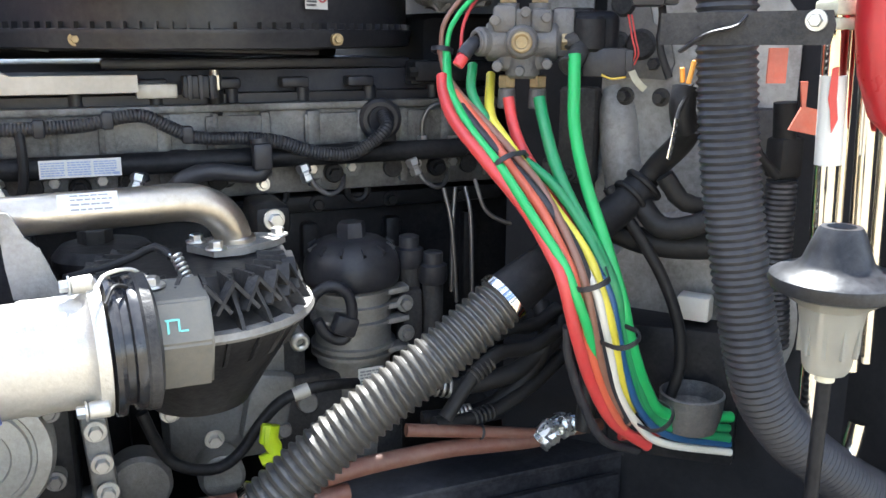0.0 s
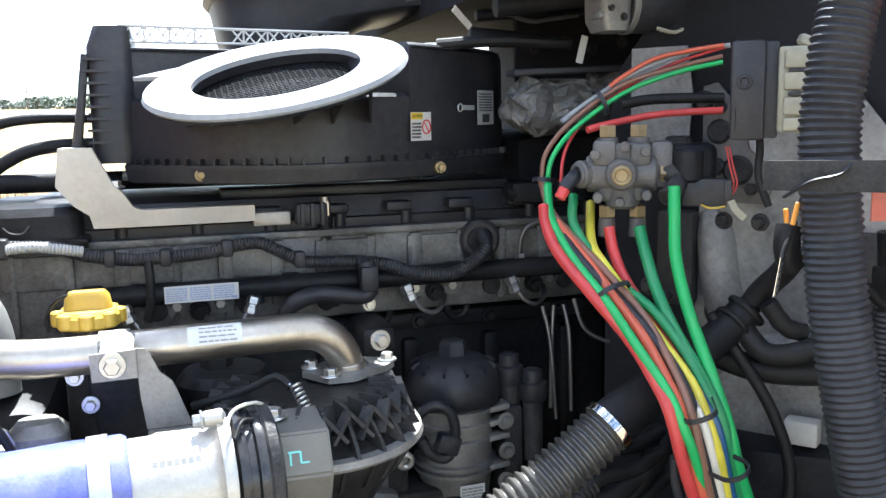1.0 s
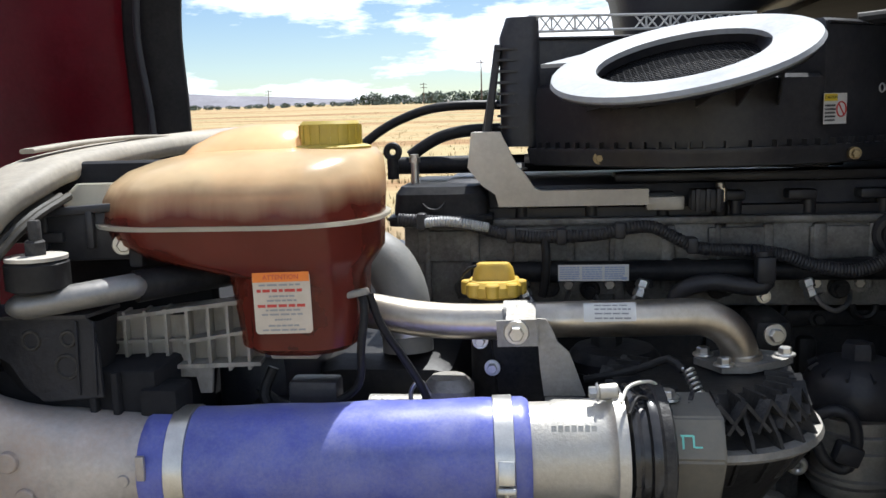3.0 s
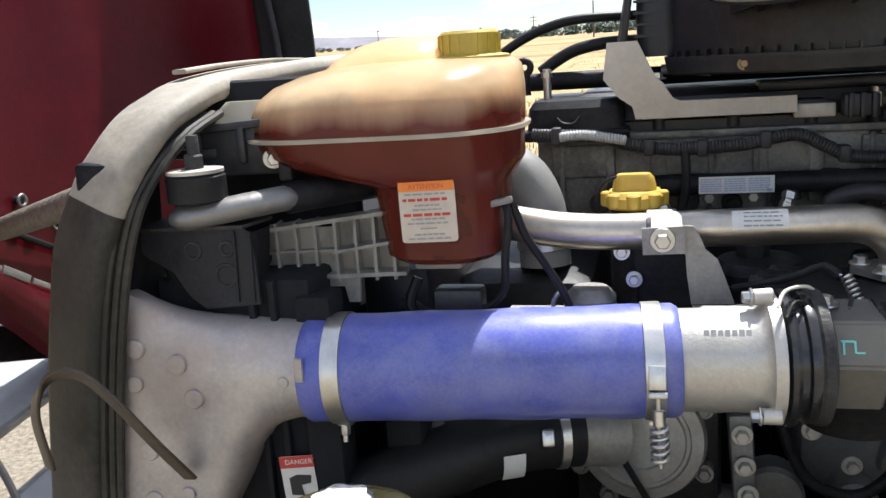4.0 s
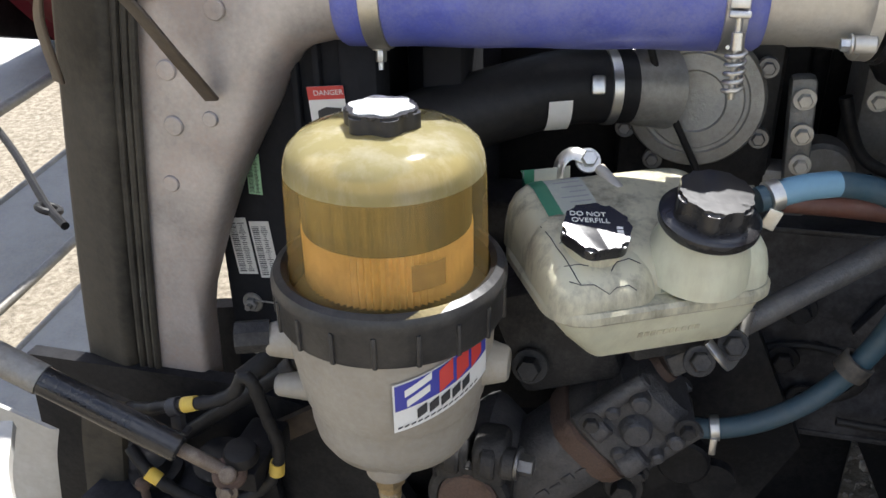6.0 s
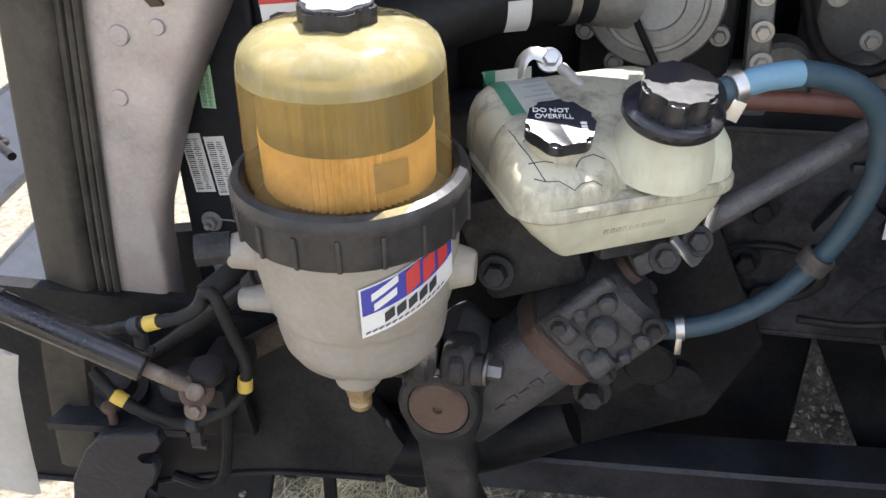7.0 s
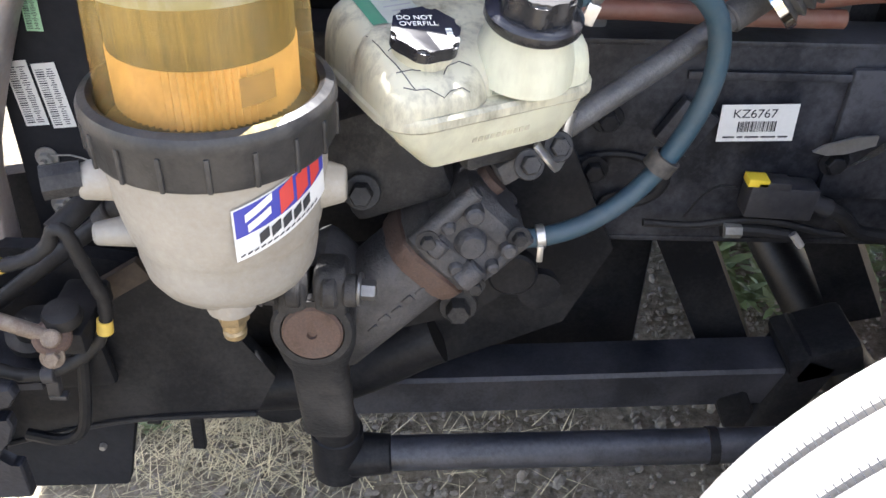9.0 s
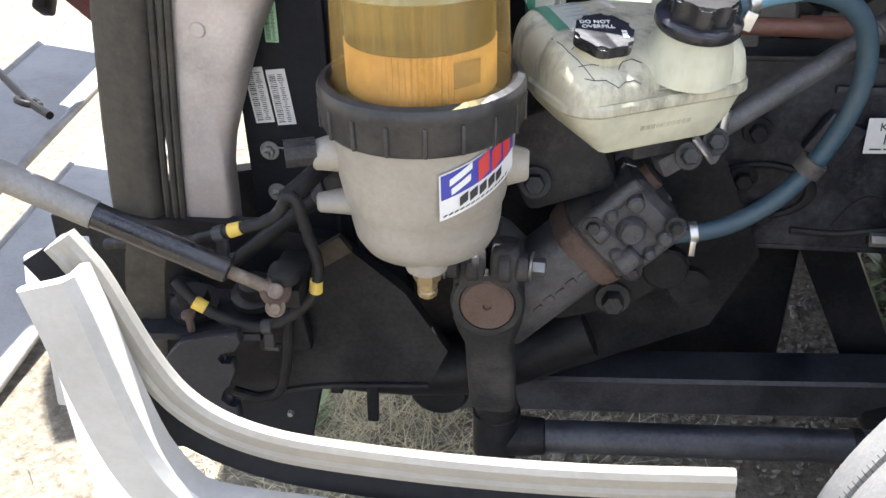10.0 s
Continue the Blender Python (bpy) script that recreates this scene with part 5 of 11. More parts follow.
# big grey elbow behind the tank
gel = thing("grey_elbow", (-0.22, 1.27, 1.38), "large dull grey coolant elbow pipe", "pipe")
part("elbow", one(tube, [(-0.40, 1.30, 1.462), (-0.355, 1.295, 1.478), (-0.312, 1.285, 1.466), (-0.287, 1.275, 1.435), (-0.275, 1.265, 1.395), (-0.272, 1.26, 1.33)], 0.038, 28), M["grey_rubber"], gel)
bm = B()
band(bm, (-0.273, 1.26, 1.375), (-0.272, 1.26, 1.357), 0.039, 0.002, 32)
part("hose_band", bm, M["zinc"], gel)

# dark filter bowl with hex top
bowl = thing("filter_bowl", (0.03, 1.23, 1.2), "black capped filter bowl with hex top", "filter")
bm = B()
revolve(bm, [(0.058, 1.18), (0.060, 1.315), (0.066, 1.318), (0.066, 1.332), (0.055, 1.345), (0.02, 1.350)], Matrix.Translation((0.028, 1.225, 0)), 40)
part("bowl", bm, M["engine_black"], bowl)
bm = B()
revolve(bm, [(0.022, 1.349), (0.022, 1.366), (0.019, 1.369)], Matrix.Translation((0.018, 1.222, 0)), 6)
part("hex_top", bm, M["engine_black"], bowl)

# ---- oil filter module ----
ofm = thing("oil_filter_module", (0.39, 1.31, 0.95), "black capped oil filter on a ribbed aluminium housing", "oil filter")
OX, OY = 0.392, 1.318
bm = B()
revolve(bm, [(0.071, 1.230), (0.074, 1.234), (0.0765, 1.244), (0.0765, 1.258), (0.073, 1.274), (0.064, 1.290), (0.048, 1.300), (0.03, 1.304)], Matrix.Translation((OX, OY, 0)), 44)
ofcap = part("cap", bm, M["black_plastic"], ofm)
for k in range(12):
    a = 2 * math.pi * k / 12
    part("rib", one(box, (OX + 0.060 * math.cos(a), OY + 0.060 * math.sin(a), 1.286), (0.016, 0.004, 0.018), (0, 30, math.degrees(a))), M["black_plastic"], ofcap)
bm = B()
revolve(bm, [(0.024, 1.298), (0.023, 1.322), (0.020, 1.327)], Matrix.Translation((OX, OY, 0)), 6)
part("hex_top", bm, M["black_plastic"], ofm)
bm = B()
prof = [(0.052, 0.93), (0.056, 1.075)]
for z in (1.120, 1.132, 1.174, 1.199, 1.222):
    prof += [(0.0610, z - 0.005), (0.0685, z - 0.003), (0.0685, z + 0.002), (0.0610, z + 0.004)]
prof += [(0.066, 1.229), (0.068, 1.233)]
revolve(bm, prof, Matrix.Translation((OX, OY, 0)), 44)
part("housing", bm, M["alu_dull"], ofm, "ribbed dull aluminium housing")
for nm, c, sz, mt in (("side_casting", (0.30, 1.31, 1.03), (0.12, 0.08, 0.14), "dark_cast"), ("foot_casting", (0.37, 1.33, 0.97), (0.18, 0.12, 0.16), "dark_cast"), ("plug_block", (0.478, 1.305, 1.13), (0.036, 0.07, 0.18), "dark_cast"), ("bush_arm", (0.282, 1.31, 1.135), (0.045, 0.06, 0.13), "dark_cast")):
    part(nm, one(box, c, sz, (0, 0, 0), 0.010), M[mt], ofm)
for z in (1.126, 1.174, 1.199, 1.222):
    part("clamp_lug", one(box, (0.452, 1.280, z), (0.036, 0.03, 0.010), (0, -6, 0), 0.003), M["alu_dull"], ofm)
for p, r in (((0.30, 1.272, 1.06), 0.018), ((0.34, 1.272, 1.00), 0.018), ((0.262, 1.272, 1.02), 0.012)):
    part("casting_boss", one(cyl, p, (p[0], p[1] - 0.016, p[2]), r, r * 0.9, 20, 0.002), M["alu_dull"], ofm)
for k, (x, z) in enumerate(((0.482, 1.30), (0.515, 1.275))):
    bm = B()
    revolve(bm, [(0.020, z - 0.05), (0.023, z - 0.045), (0.023, z - 0.02), (0.016, z - 0.017), (0.016, z), (0.012, z + 0.002)], Matrix.Translation((x, 1.30 - 0.02 * k, 0)), 18)
    part("plug_cap", bm, M["black_plastic"], ofm)
    bm = B()
    revolve(bm, [(0.016, z - 0.15), (0.017, z - 0.05)], Matrix.Translation((x, 1.30 - 0.02 * k, 0)), 18)
    part("plug_column", bm, M["dark_cast"], ofm)
for x, y, z in ((0.462, 1.267, 1.20), (0.464, 1.267, 1.15), (0.462, 1.267, 1.10), (0.262, 1.270, 1.072)):
    bolt_part((x, y, z), (0, -1, 0), ofm, 0.009, 0.010, M["alu_dull"])
lm = sticker_frame((0.400, 1.2545, 1.086), (0.05, -1, 0))
part("label", one(decal, lm, 0, 0, 0.042, 0.040, 0.0), M["label_white"], ofm, "white printed label")
bm = B()
text_bars(bm, lm, 0, 0.004, 0.036, 0.026, 5, rng)
part("print", bm, M["ink_grey"], ofm)
# eyelet on a boss
bm = B()
cyl(bm, (0.282, 1.30, 1.178), (0.280, 1.215, 1.178), 0.013, seg=20)
part("boss", bm, M["alu_dull"], ofm)
bm = B()
ring(bm, (0.280, 1.212, 1.178), (0, 1, 0), 0.0095, 0.005, 24, 10)
part("bush", bm, M["zinc"], ofm, "bright steel bush")
# wiring plug in front of the filter
bm = B()
tube(bm, [(0.300, 1.24, 1.220), (0.312, 1.235, 1.242), (0.334, 1.23, 1.252), (0.356, 1.228, 1.240), (0.364, 1.228, 1.212), (0.360, 1.23, 1.180), (0.348, 1.232, 1.165), (0.325, 1.234, 1.176), (0.312, 1.236, 1.20)], 0.0085, 12, 0.006)
box(bm, (0.352, 1.228, 1.190), (0.036, 0.026, 0.030), (0, 20, 0), bev=0.005)
part("sensor_plug", bm, M["black_plastic"], ofm)
# pump body and bolts below the intake housing
pump = thing("oil_pump", (0.13, 1.25, 0.9), "dull aluminium pump and bracket castings low on the engine", "pump")
bm = B()
box(bm, (0.19, 1.34, 1.10), (0.20, 0.12, 0.26), bev=0.02)
box(bm, (0.24, 1.29, 1.06), (0.07, 0.06, 0.11), (0, 12, 0), bev=0.012)
cyl(bm, (0.045, 1.25, 1.00), (0.045, 1.20, 1.00), 0.045, seg=28, bev=0.006)
cyl(bm, (0.16, 1.28, 0.98), (0.16, 1.22, 0.98), 0.034, seg=24, bev=0.006)
part("casting", bm, M["alu_dull"], pump)
bm = B()
box(bm, (0.0, 1.14, 1.06), (0.032, 0.03, 0.19), (0, -4, 0), bev=0.008)
box(bm, (-0.02, 1.16, 1.0), (0.07, 0.05, 0.06), bev=0.01)
part("link_bracket", bm, M["alu_dull"], pump)
for x, y, z in ((-0.004, 1.12, 1.130), (0.0, 1.12, 1.085), (0.004, 1.12, 1.045), (0.09, 1.17, 1.118), (0.15, 1.21, 1.05), (0.012, 1.15, 0.985), (-0.05, 1.14, 1.0)):
    bolt_part((x, y, z), (0, -1, 0), pump, 0.009, 0.010, M["alu"])
bm = B()
tube(bm, [(0.055, 1.19, 1.115), (0.07, 1.19, 1.07), (0.09, 1.19, 1.035), (0.12, 1.19, 1.018), (0.155, 1.19, 1.015), (0.185, 1.19, 1.035), (0.21, 1.19, 1.068), (0.24, 1.19, 1.098), (0.275, 1.19, 1.112), (0.32, 1.195, 1.112), (0.365, 1.22, 1.098)], 0.0085, 14)
part("oil_line", bm, M["engine_black"], pump)
bm = B()
cyl(bm, (0.262, 1.19, 1.107), (0.285, 1.19, 1.113), 0.0105, seg=14)
part("line_sleeve", bm, M["tan_steel"], pump)
bm = B()
tube(bm, [(0.222, 1.150, 1.085), (0.218, 1.146, 1.065), (0.224, 1.145, 1.045), (0.205, 1.148, 1.035)], 0.009, 10, 0.006, flat=1.5)
box(bm, (0.212, 1.147, 1.075), (0.016, 0.012, 0.03), (0, 10, 0), bev=0.004)
part("plastic_tag", bm, M["neon"], pump, "neon yellow plastic tag")

# ---- flexible exhaust hose ----
flx = thing("flexible_hose", (0.2, 0.95, 1.08), "dark corrugated flexible hose joined to a black pipe", "hose")
bm = B()
ridged(bm, [(0.165, 0.955, 1.070), (0.22, 0.952, 1.118), (0.30, 0.95, 1.176), (0.375, 0.95, 1.224), (0.43, 0.95, 1.262), (0.474, 0.952, 1.293)], 0.0345, 0.0055, 0.0112, 32, 0.8)
part("corrugated_hose", bm, M["flex_black"], flx)
dv = Vector((0.044, 0.002, 0.031)).normalized()
part("end_band", one(band, Vector((0.472, 0.952, 1.2915)), Vector((0.472, 0.952, 1.2915)) + dv * 0.012, 0.0345, 0.002, 36), M["chrome"], flx, "bright end band")
part("black_pipe", one(tube, [(0.474, 0.953, 1.293), (0.52, 0.957, 1.320), (0.574, 0.962, 1.348), (0.649, 0.97, 1.392), (0.688, 0.97, 1.422)], 0.0335, 28, rfun=lambda q, u: 0.0325 - 0.0095 * min(1.0, q / 0.16)), M["black_paint"], flx)
bm = B()
ring(bm, (0.668, 0.97, 1.407), (0.8, 0, 0.6), 0.0235, 0.0045, 26, 8)
ring(bm, (0.688, 0.97, 1.422), (0.7, -0.1, 0.7), 0.0235, 0.0050, 26, 8)
part("joint_ring", bm, M["black_rubber"], flx)
part("branch", one(tube, [(0.688, 0.97, 1.422), (0.699, 0.955, 1.450), (0.703, 0.92, 1.481), (0.69, 0.88, 1.512)], 0.0155, 18), M["black_rubber"], flx)
part("branch", one(tube, [(0.676, 0.965, 1.405), (0.692, 0.935, 1.373), (0.717, 0.90, 1.379), (0.76, 0.88, 1.40)], 0.0145, 18), M["black_rubber"], flx)
part("low_band", one(band, (0.165, 0.955, 1.070), (0.174, 0.954, 1.078), 0.036, 0.002, 36), M["chrome"], flx)

# small hoses low behind the bundle
for pts, r, mt, lab in (([(0.37, 1.12, 1.140), (0.47, 1.11, 1.118), (0.56, 1.10, 1.126), (0.60, 1.10, 1.145), (0.64, 1.10, 1.176), (0.66, 1.12, 1.21)], 0.014, "black_rubber", "black rubber hose with ribbed ends"),
                        ([(0.43, 1.11, 1.072), (0.50, 1.10, 1.074), (0.55, 1.10, 1.088), (0.60, 1.10, 1.13), (0.625, 1.10, 1.175), (0.63, 1.13, 1.22)], 0.014, "black_rubber", "black rubber hose with ribbed ends"),
                        ([(0.385, 1.055, 1.090), (0.46, 1.05, 1.077), (0.53, 1.05, 1.062), (0.60, 1.05, 1.048), (0.70, 1.06, 1.04)], 0.009, "rust_brown_hose", "rust brown rubber hose"),
                        ([(0.06, 1.08, 1.02), (0.20, 1.07, 1.025), (0.31, 1.05, 1.050), (0.38, 1.05, 1.053), (0.45, 1.05, 1.053), (0.57, 1.05, 1.043), (0.62, 1.06, 1.040)], 0.0125, "rust_brown_hose", "rust brown rubber hose")):
    h = thing("low_hose", pts[0], lab, "hose", group="hoses low on the engine")
    part("hose", one(tube, pts, r, 14), M[mt], h)
    if mt == "black_rubber":
        for k in range(4):
            p = Vector(pts[1]).lerp(Vector(pts[0]), k * 0.09)
            part("ferrule_ring", one(ring, p, Vector(pts[1]) - Vector(pts[0]), r, 0.0025, 20, 8), M["zinc"], h)
    else:
        part("tie", one(ring, Vector(pts[2]) * 0.5 + Vector(pts[1]) * 0.5, Vector(pts[2]) - Vector(pts[1]), r + 0.001, 0.002, 20, 6), M["black_plastic"], h)
for pts in ([(0.419, 1.060, 1.141), (0.474, 1.070, 1.179), (0.513, 1.080, 1.191), (0.559, 1.090, 1.203), (0.601, 1.100, 1.198), (0.649, 1.110, 1.216)], [(0.432, 1.030, 1.110), (0.478, 1.040, 1.160), (0.521, 1.050, 1.183), (0.575, 1.060, 1.181), (0.626, 1.070, 1.196)], [(0.428, 1.060, 1.089), (0.493, 1.070, 1.082), (0.542, 1.080, 1.087), (0.603, 1.090, 1.113), (0.655, 1.100, 1.146)]):
    h = thing("low_hose", pts[0], "black braided hose with ribbed crimped ends", "hose", group="hoses low on the engine")
    part("hose", one(tube, pts, 0.0105, 12), M["black_rubber"], h)
    for k in range(5):
        p = Vector(pts[1]).lerp(Vector(pts[2]), k * 0.15)
        part("crimp_ring", one(ring, p, Vector(pts[2]) - Vector(pts[1]), 0.0105, 0.0024, 16, 6), M["dark_cast"], h)
wrapm = thing("foil_wrap", (0.6, 1.05, 1.03), "crumpled silver foil wrap on a hose joint", "foil wrap")
bm = B()
tube(bm, [(0.585, 1.045, 1.040), (0.60, 1.045, 1.050), (0.62, 1.05, 1.056), (0.64, 1.05, 1.054)], 0.018, 14, 0.005, rfun=lambda s, u: 0.018 + 0.006 * noise.noise(Vector((s * 190, 3, 0))))
for v in bm.verts:
    v.co += Vector((noise.noise(v.co * 130), noise.noise(v.co * 130 + Vector((9, 0, 0))), noise.noise(v.co * 130 + Vector((0, 9, 0))))) * 0.006
part("foil", bm, M["wrap"], wrapm, sharp=15)
# ---- coloured air lines ----
ties = thing("air_line_bundle", (0.55, 0.86, 1.05), "bundle of coloured nylon air lines held with black cable ties", "air lines")
AIR = [
    ("red_line", "red_tube", 0.0086, [(0.455, 1.10, 1.560), (0.449, 1.08, 1.539), (0.443, 1.03, 1.508), (0.456, 0.97, 1.468), (0.486, 0.92, 1.414), (0.499, 0.877, 1.368), (0.504, 0.855, 1.338), (0.526, 0.86, 1.272), (0.563, 0.878, 1.197), (0.608, 0.893, 1.132), (0.668, 0.900, 1.085)]),
    ("orange_line", "orange_tube", 0.0077, [(0.465, 1.08, 1.539), (0.478, 0.995, 1.486), (0.488, 0.959, 1.455), (0.507, 0.92, 1.412), (0.515, 0.877, 1.366), (0.519, 0.857, 1.337), (0.542, 0.862, 1.265), (0.585, 0.882, 1.177), (0.63, 0.897, 1.110)]),
    ("green_line", "green_tube", 0.0067, [(0.474, 1.131, 1.590), (0.458, 1.080, 1.543), (0.456, 1.010, 1.500), (0.470, 0.950, 1.458), (0.491, 0.900, 1.402), (0.506, 0.862, 1.360), (0.516, 0.848, 1.325), (0.535, 0.852, 1.285), (0.56, 0.87, 1.23)]),
    ("brown_line", "brown_tube", 0.0059, [(0.469, 1.138, 1.592), (0.466, 1.092, 1.549), (0.490, 0.993, 1.487), (0.517, 0.940, 1.436), (0.527, 0.888, 1.382), (0.529, 0.851, 1.337), (0.552, 0.857, 1.264), (0.588, 0.879, 1.185), (0.63, 0.893, 1.127)]),
    ("black_line", "black_plastic", 0.0077, [(0.462, 1.055, 1.523), (0.472, 0.995, 1.486), (0.503, 0.945, 1.440), (0.527, 0.904, 1.394), (0.535, 0.866, 1.352), (0.551, 0.860, 1.293), (0.577, 0.872, 1.221), (0.626, 0.893, 1.132)]),
    ("yellow_line", "yellow_tube", 0.0072, [(0.528, 1.105, 1.560), (0.499, 1.045, 1.516), (0.496, 1.000, 1.490), (0.530, 0.925, 1.410), (0.548, 0.877, 1.362), (0.560, 0.857, 1.312), (0.577, 0.860, 1.266), (0.608, 0.880, 1.190), (0.64, 0.90, 1.14)]),
    ("white_line", "white_tube", 0.0059, [(0.532, 0.892, 1.375), (0.545, 0.854, 1.328), (0.563, 0.857, 1.277), (0.580, 0.866, 1.234), (0.602, 0.878, 1.181), (0.641, 0.890, 1.127), (0.69, 0.897, 1.086), (0.806, 0.897, 1.050)]),
    ("blue_line", "blue_tube", 0.0059, [(0.552, 0.876, 1.358), (0.568, 0.857, 1.317), (0.585, 0.861, 1.265), (0.608, 0.873, 1.207), (0.648, 0.889, 1.140), (0.702, 0.898, 1.094), (0.806, 0.900, 1.061)]),
    ("green_line", "green_tube", 0.0086, [(0.583, 0.982, 1.590), (0.580, 0.975, 1.550), (0.577, 0.965, 1.500), (0.578, 0.935, 1.436), (0.580, 0.890, 1.372), (0.588, 0.862, 1.310), (0.608, 0.866, 1.250), (0.647, 0.882, 1.177), (0.69, 0.892, 1.130), (0.80, 0.895, 1.105)]),
    ("dark_green_line", "dark_green_tube", 0.0088, [(0.556, 1.020, 1.535), (0.556, 1.005, 1.505), (0.552, 0.968, 1.459), (0.555, 0.930, 1.416), (0.566, 0.892, 1.371), (0.576, 0.862, 1.324), (0.597, 0.866, 1.264), (0.634, 0.883, 1.186), (0.684, 0.897, 1.118), (0.804, 0.903, 1.069)]),
    ("dark_green_line", "dark_green_tube", 0.0072, [(0.492, 1.085, 1.575), (0.482, 1.060, 1.535), (0.500, 1.00, 1.48), (0.535, 0.950, 1.440), (0.556, 0.912, 1.396), (0.566, 0.872, 1.348), (0.582, 0.862, 1.300), (0.614, 0.875, 1.215), (0.664, 0.893, 1.134), (0.801, 0.90, 1.086)]),
    ("red_line", "red_tube", 0.0083, [(0.522, 1.040, 1.535), (0.525, 1.030, 1.500), (0.530, 1.005, 1.465), (0.543, 0.965, 1.425), (0.552, 0.92, 1.385), (0.550, 0.885, 1.35)]),
    ("red_line", "red_tube", 0.0054, [(0.63, 0.91, 1.10), (0.70, 0.912, 1.092), (0.80, 0.91, 1.086)]),
    ("black_line", "black_plastic", 0.0063, [(0.520, 0.87, 1.28), (0.530, 0.88, 1.235), (0.560, 0.89, 1.165), (0.60, 0.90, 1.105), (0.66, 0.91, 1.075)]),
    ("grey_line", "grey_tube", 0.0040, [(0.506, 1.150, 1.674), (0.53, 1.155, 1.689), (0.566, 1.150, 1.712), (0.62, 1.125, 1.746), (0.691, 1.10, 1.770), (0.73, 1.08, 1.775)]),
    ("green_line", "green_tube", 0.0040, [(0.474, 1.131, 1.590), (0.482, 1.13, 1.625), (0.520, 1.135, 1.665), (0.59, 1.125, 1.712), (0.655, 1.10, 1.738), (0.718, 1.08, 1.752)]),
    ("brown_line", "brown_tube", 0.0037, [(0.469, 1.138, 1.592), (0.476, 1.14, 1.63), (0.515, 1.142, 1.672), (0.588, 1.132, 1.722), (0.65, 1.105, 1.744), (0.718, 1.08, 1.760)]),
    ("orange_line", "orange_tube", 0.0037, [(0.575, 1.140, 1.722), (0.596, 1.130, 1.738), (0.630, 1.115, 1.758), (0.672, 1.10, 1.768), (0.72, 1.08, 1.775)]),
    ("dark_red_line", "red_tube", 0.0028, [(0.490, 1.12, 1.59), (0.50, 1.13, 1.63), (0.535, 1.15, 1.668), (0.60, 1.155, 1.715), (0.66, 1.12, 1.75), (0.73, 1.08, 1.775)]),
]
for nm, mt, r, pts in AIR:
    part(nm, one(tube, pts, r * 0.9, 14, 0.01), M[mt], ties)


def tie_strap(c, d, w, h, turn=0.0):
    """A cable tie round the bundle: a flat rounded loop with its head."""
    bm = B()
    m = axis_matrix(c, d) @ pose(0, 0, 0, 0, 0, turn)
    outer, inner = rrect(w, h, min(w, h) * 0.48, 5), rrect(w - 0.004, h - 0.004, min(w, h) * 0.46, 5)
    n = len(outer)
    vs = [[bm.verts.new(m @ Vector((x, y, z))) for x, y in o] for z in (-0.003, 0.003) for o in (outer, inner)]
    for k in range(n):
        j = (k + 1) % n
        bm.faces.new((vs[0][k], vs[0][j], vs[2][j], vs[2][k]))
        bm.faces.new((vs[1][j], vs[1][k], vs[3][k], vs[3][j]))
        bm.faces.new((vs[0][j], vs[0][k], vs[1][k], vs[1][j]))
        bm.faces.new((vs[2][k], vs[2][j], vs[3][j], vs[3][k]))
    part("cable_tie", bm, M["black_plastic"], ties)


for c, d, w, h, tn in (((0.545, 0.862, 1.340), (0.28, -0.15, -0.85), 0.090, 0.040, 0), ((0.572, 0.864, 1.268), (0.36, 0.08, -0.9), 0.092, 0.040, 0),
                       ((0.488, 0.965, 1.464), (0.30, -0.6, -0.75), 0.056, 0.036, 0), ((0.655, 0.892, 1.140), (0.6, 0.12, -0.75), 0.085, 0.044, 0),
                       ((0.471, 1.138, 1.592), (0.2, 0.2, 1), 0.030, 0.030, 0), ((0.562, 1.140, 1.700), (0.8, -0.2, 0.45), 0.034, 0.040, 0)):
    tie_strap(c, d, w, h, tn)

# ---- valve block ----
vb = thing("air_valve", (0.545, 1.06, 1.56), "grey cast air valve block with brass ports", "valve")
bm = B()
VC = Vector((0.546, 1.052, 1.604))
rz = -28
fwd = Vector((math.sin(radians(rz)), -math.cos(radians(rz)), 0))
sid = Vector((math.cos(radians(rz)), math.sin(radians(rz)), 0))
UP = Vector((0, 0, 1))
box(bm, VC - fwd * 0.006, (0.066, 0.044, 0.074), (0, 0, rz), bev=0.010)
box(bm, VC - sid * 0.022 + UP * 0.028, (0.030, 0.050, 0.034), (0, 0, rz), bev=0.006)
box(bm, VC + sid * 0.024 + UP * 0.026, (0.028, 0.050, 0.030), (0, 0, rz), bev=0.006)
box(bm, VC + sid * 0.052 + UP * 0.012 - fwd * 0.012, (0.030, 0.040, 0.062), (0, 0, rz), bev=0.007)
cyl(bm, VC - sid * 0.046, VC + sid * 0.046, 0.0245, seg=24, bev=0.003)
cyl(bm, VC + sid * 0.002 - UP * 0.046, VC + sid * 0.002 + UP * 0.040, 0.0225, seg=24, bev=0.004)
cyl(bm, VC + fwd * 0.01, VC + fwd * 0.040, 0.0225, 0.0200, seg=24, bev=0.003)
for u, w in ((-0.034, 0.026), (0.030, 0.030), (-0.030, -0.030), (0.032, -0.027), (0.004, 0.036), (-0.002, -0.036)):
    cyl(bm, VC + fwd * 0.012 + sid * u + UP * w, VC + fwd * 0.033 + sid * u + UP * w, 0.0070, seg=12, bev=0.0015)
cyl(bm, VC - sid * 0.040 + fwd * 0.004, VC - sid * 0.056 + fwd * 0.016, 0.0185, seg=22, bev=0.002)
for sx in (-0.018, 0.022):
    cyl(bm, VC + sid * sx + Vector((0, 0, -0.03)), VC + sid * sx + Vector((0, 0, 0.048)), 0.014, seg=18)
part("body", bm, M["valve_grey"], vb)
bm = B()
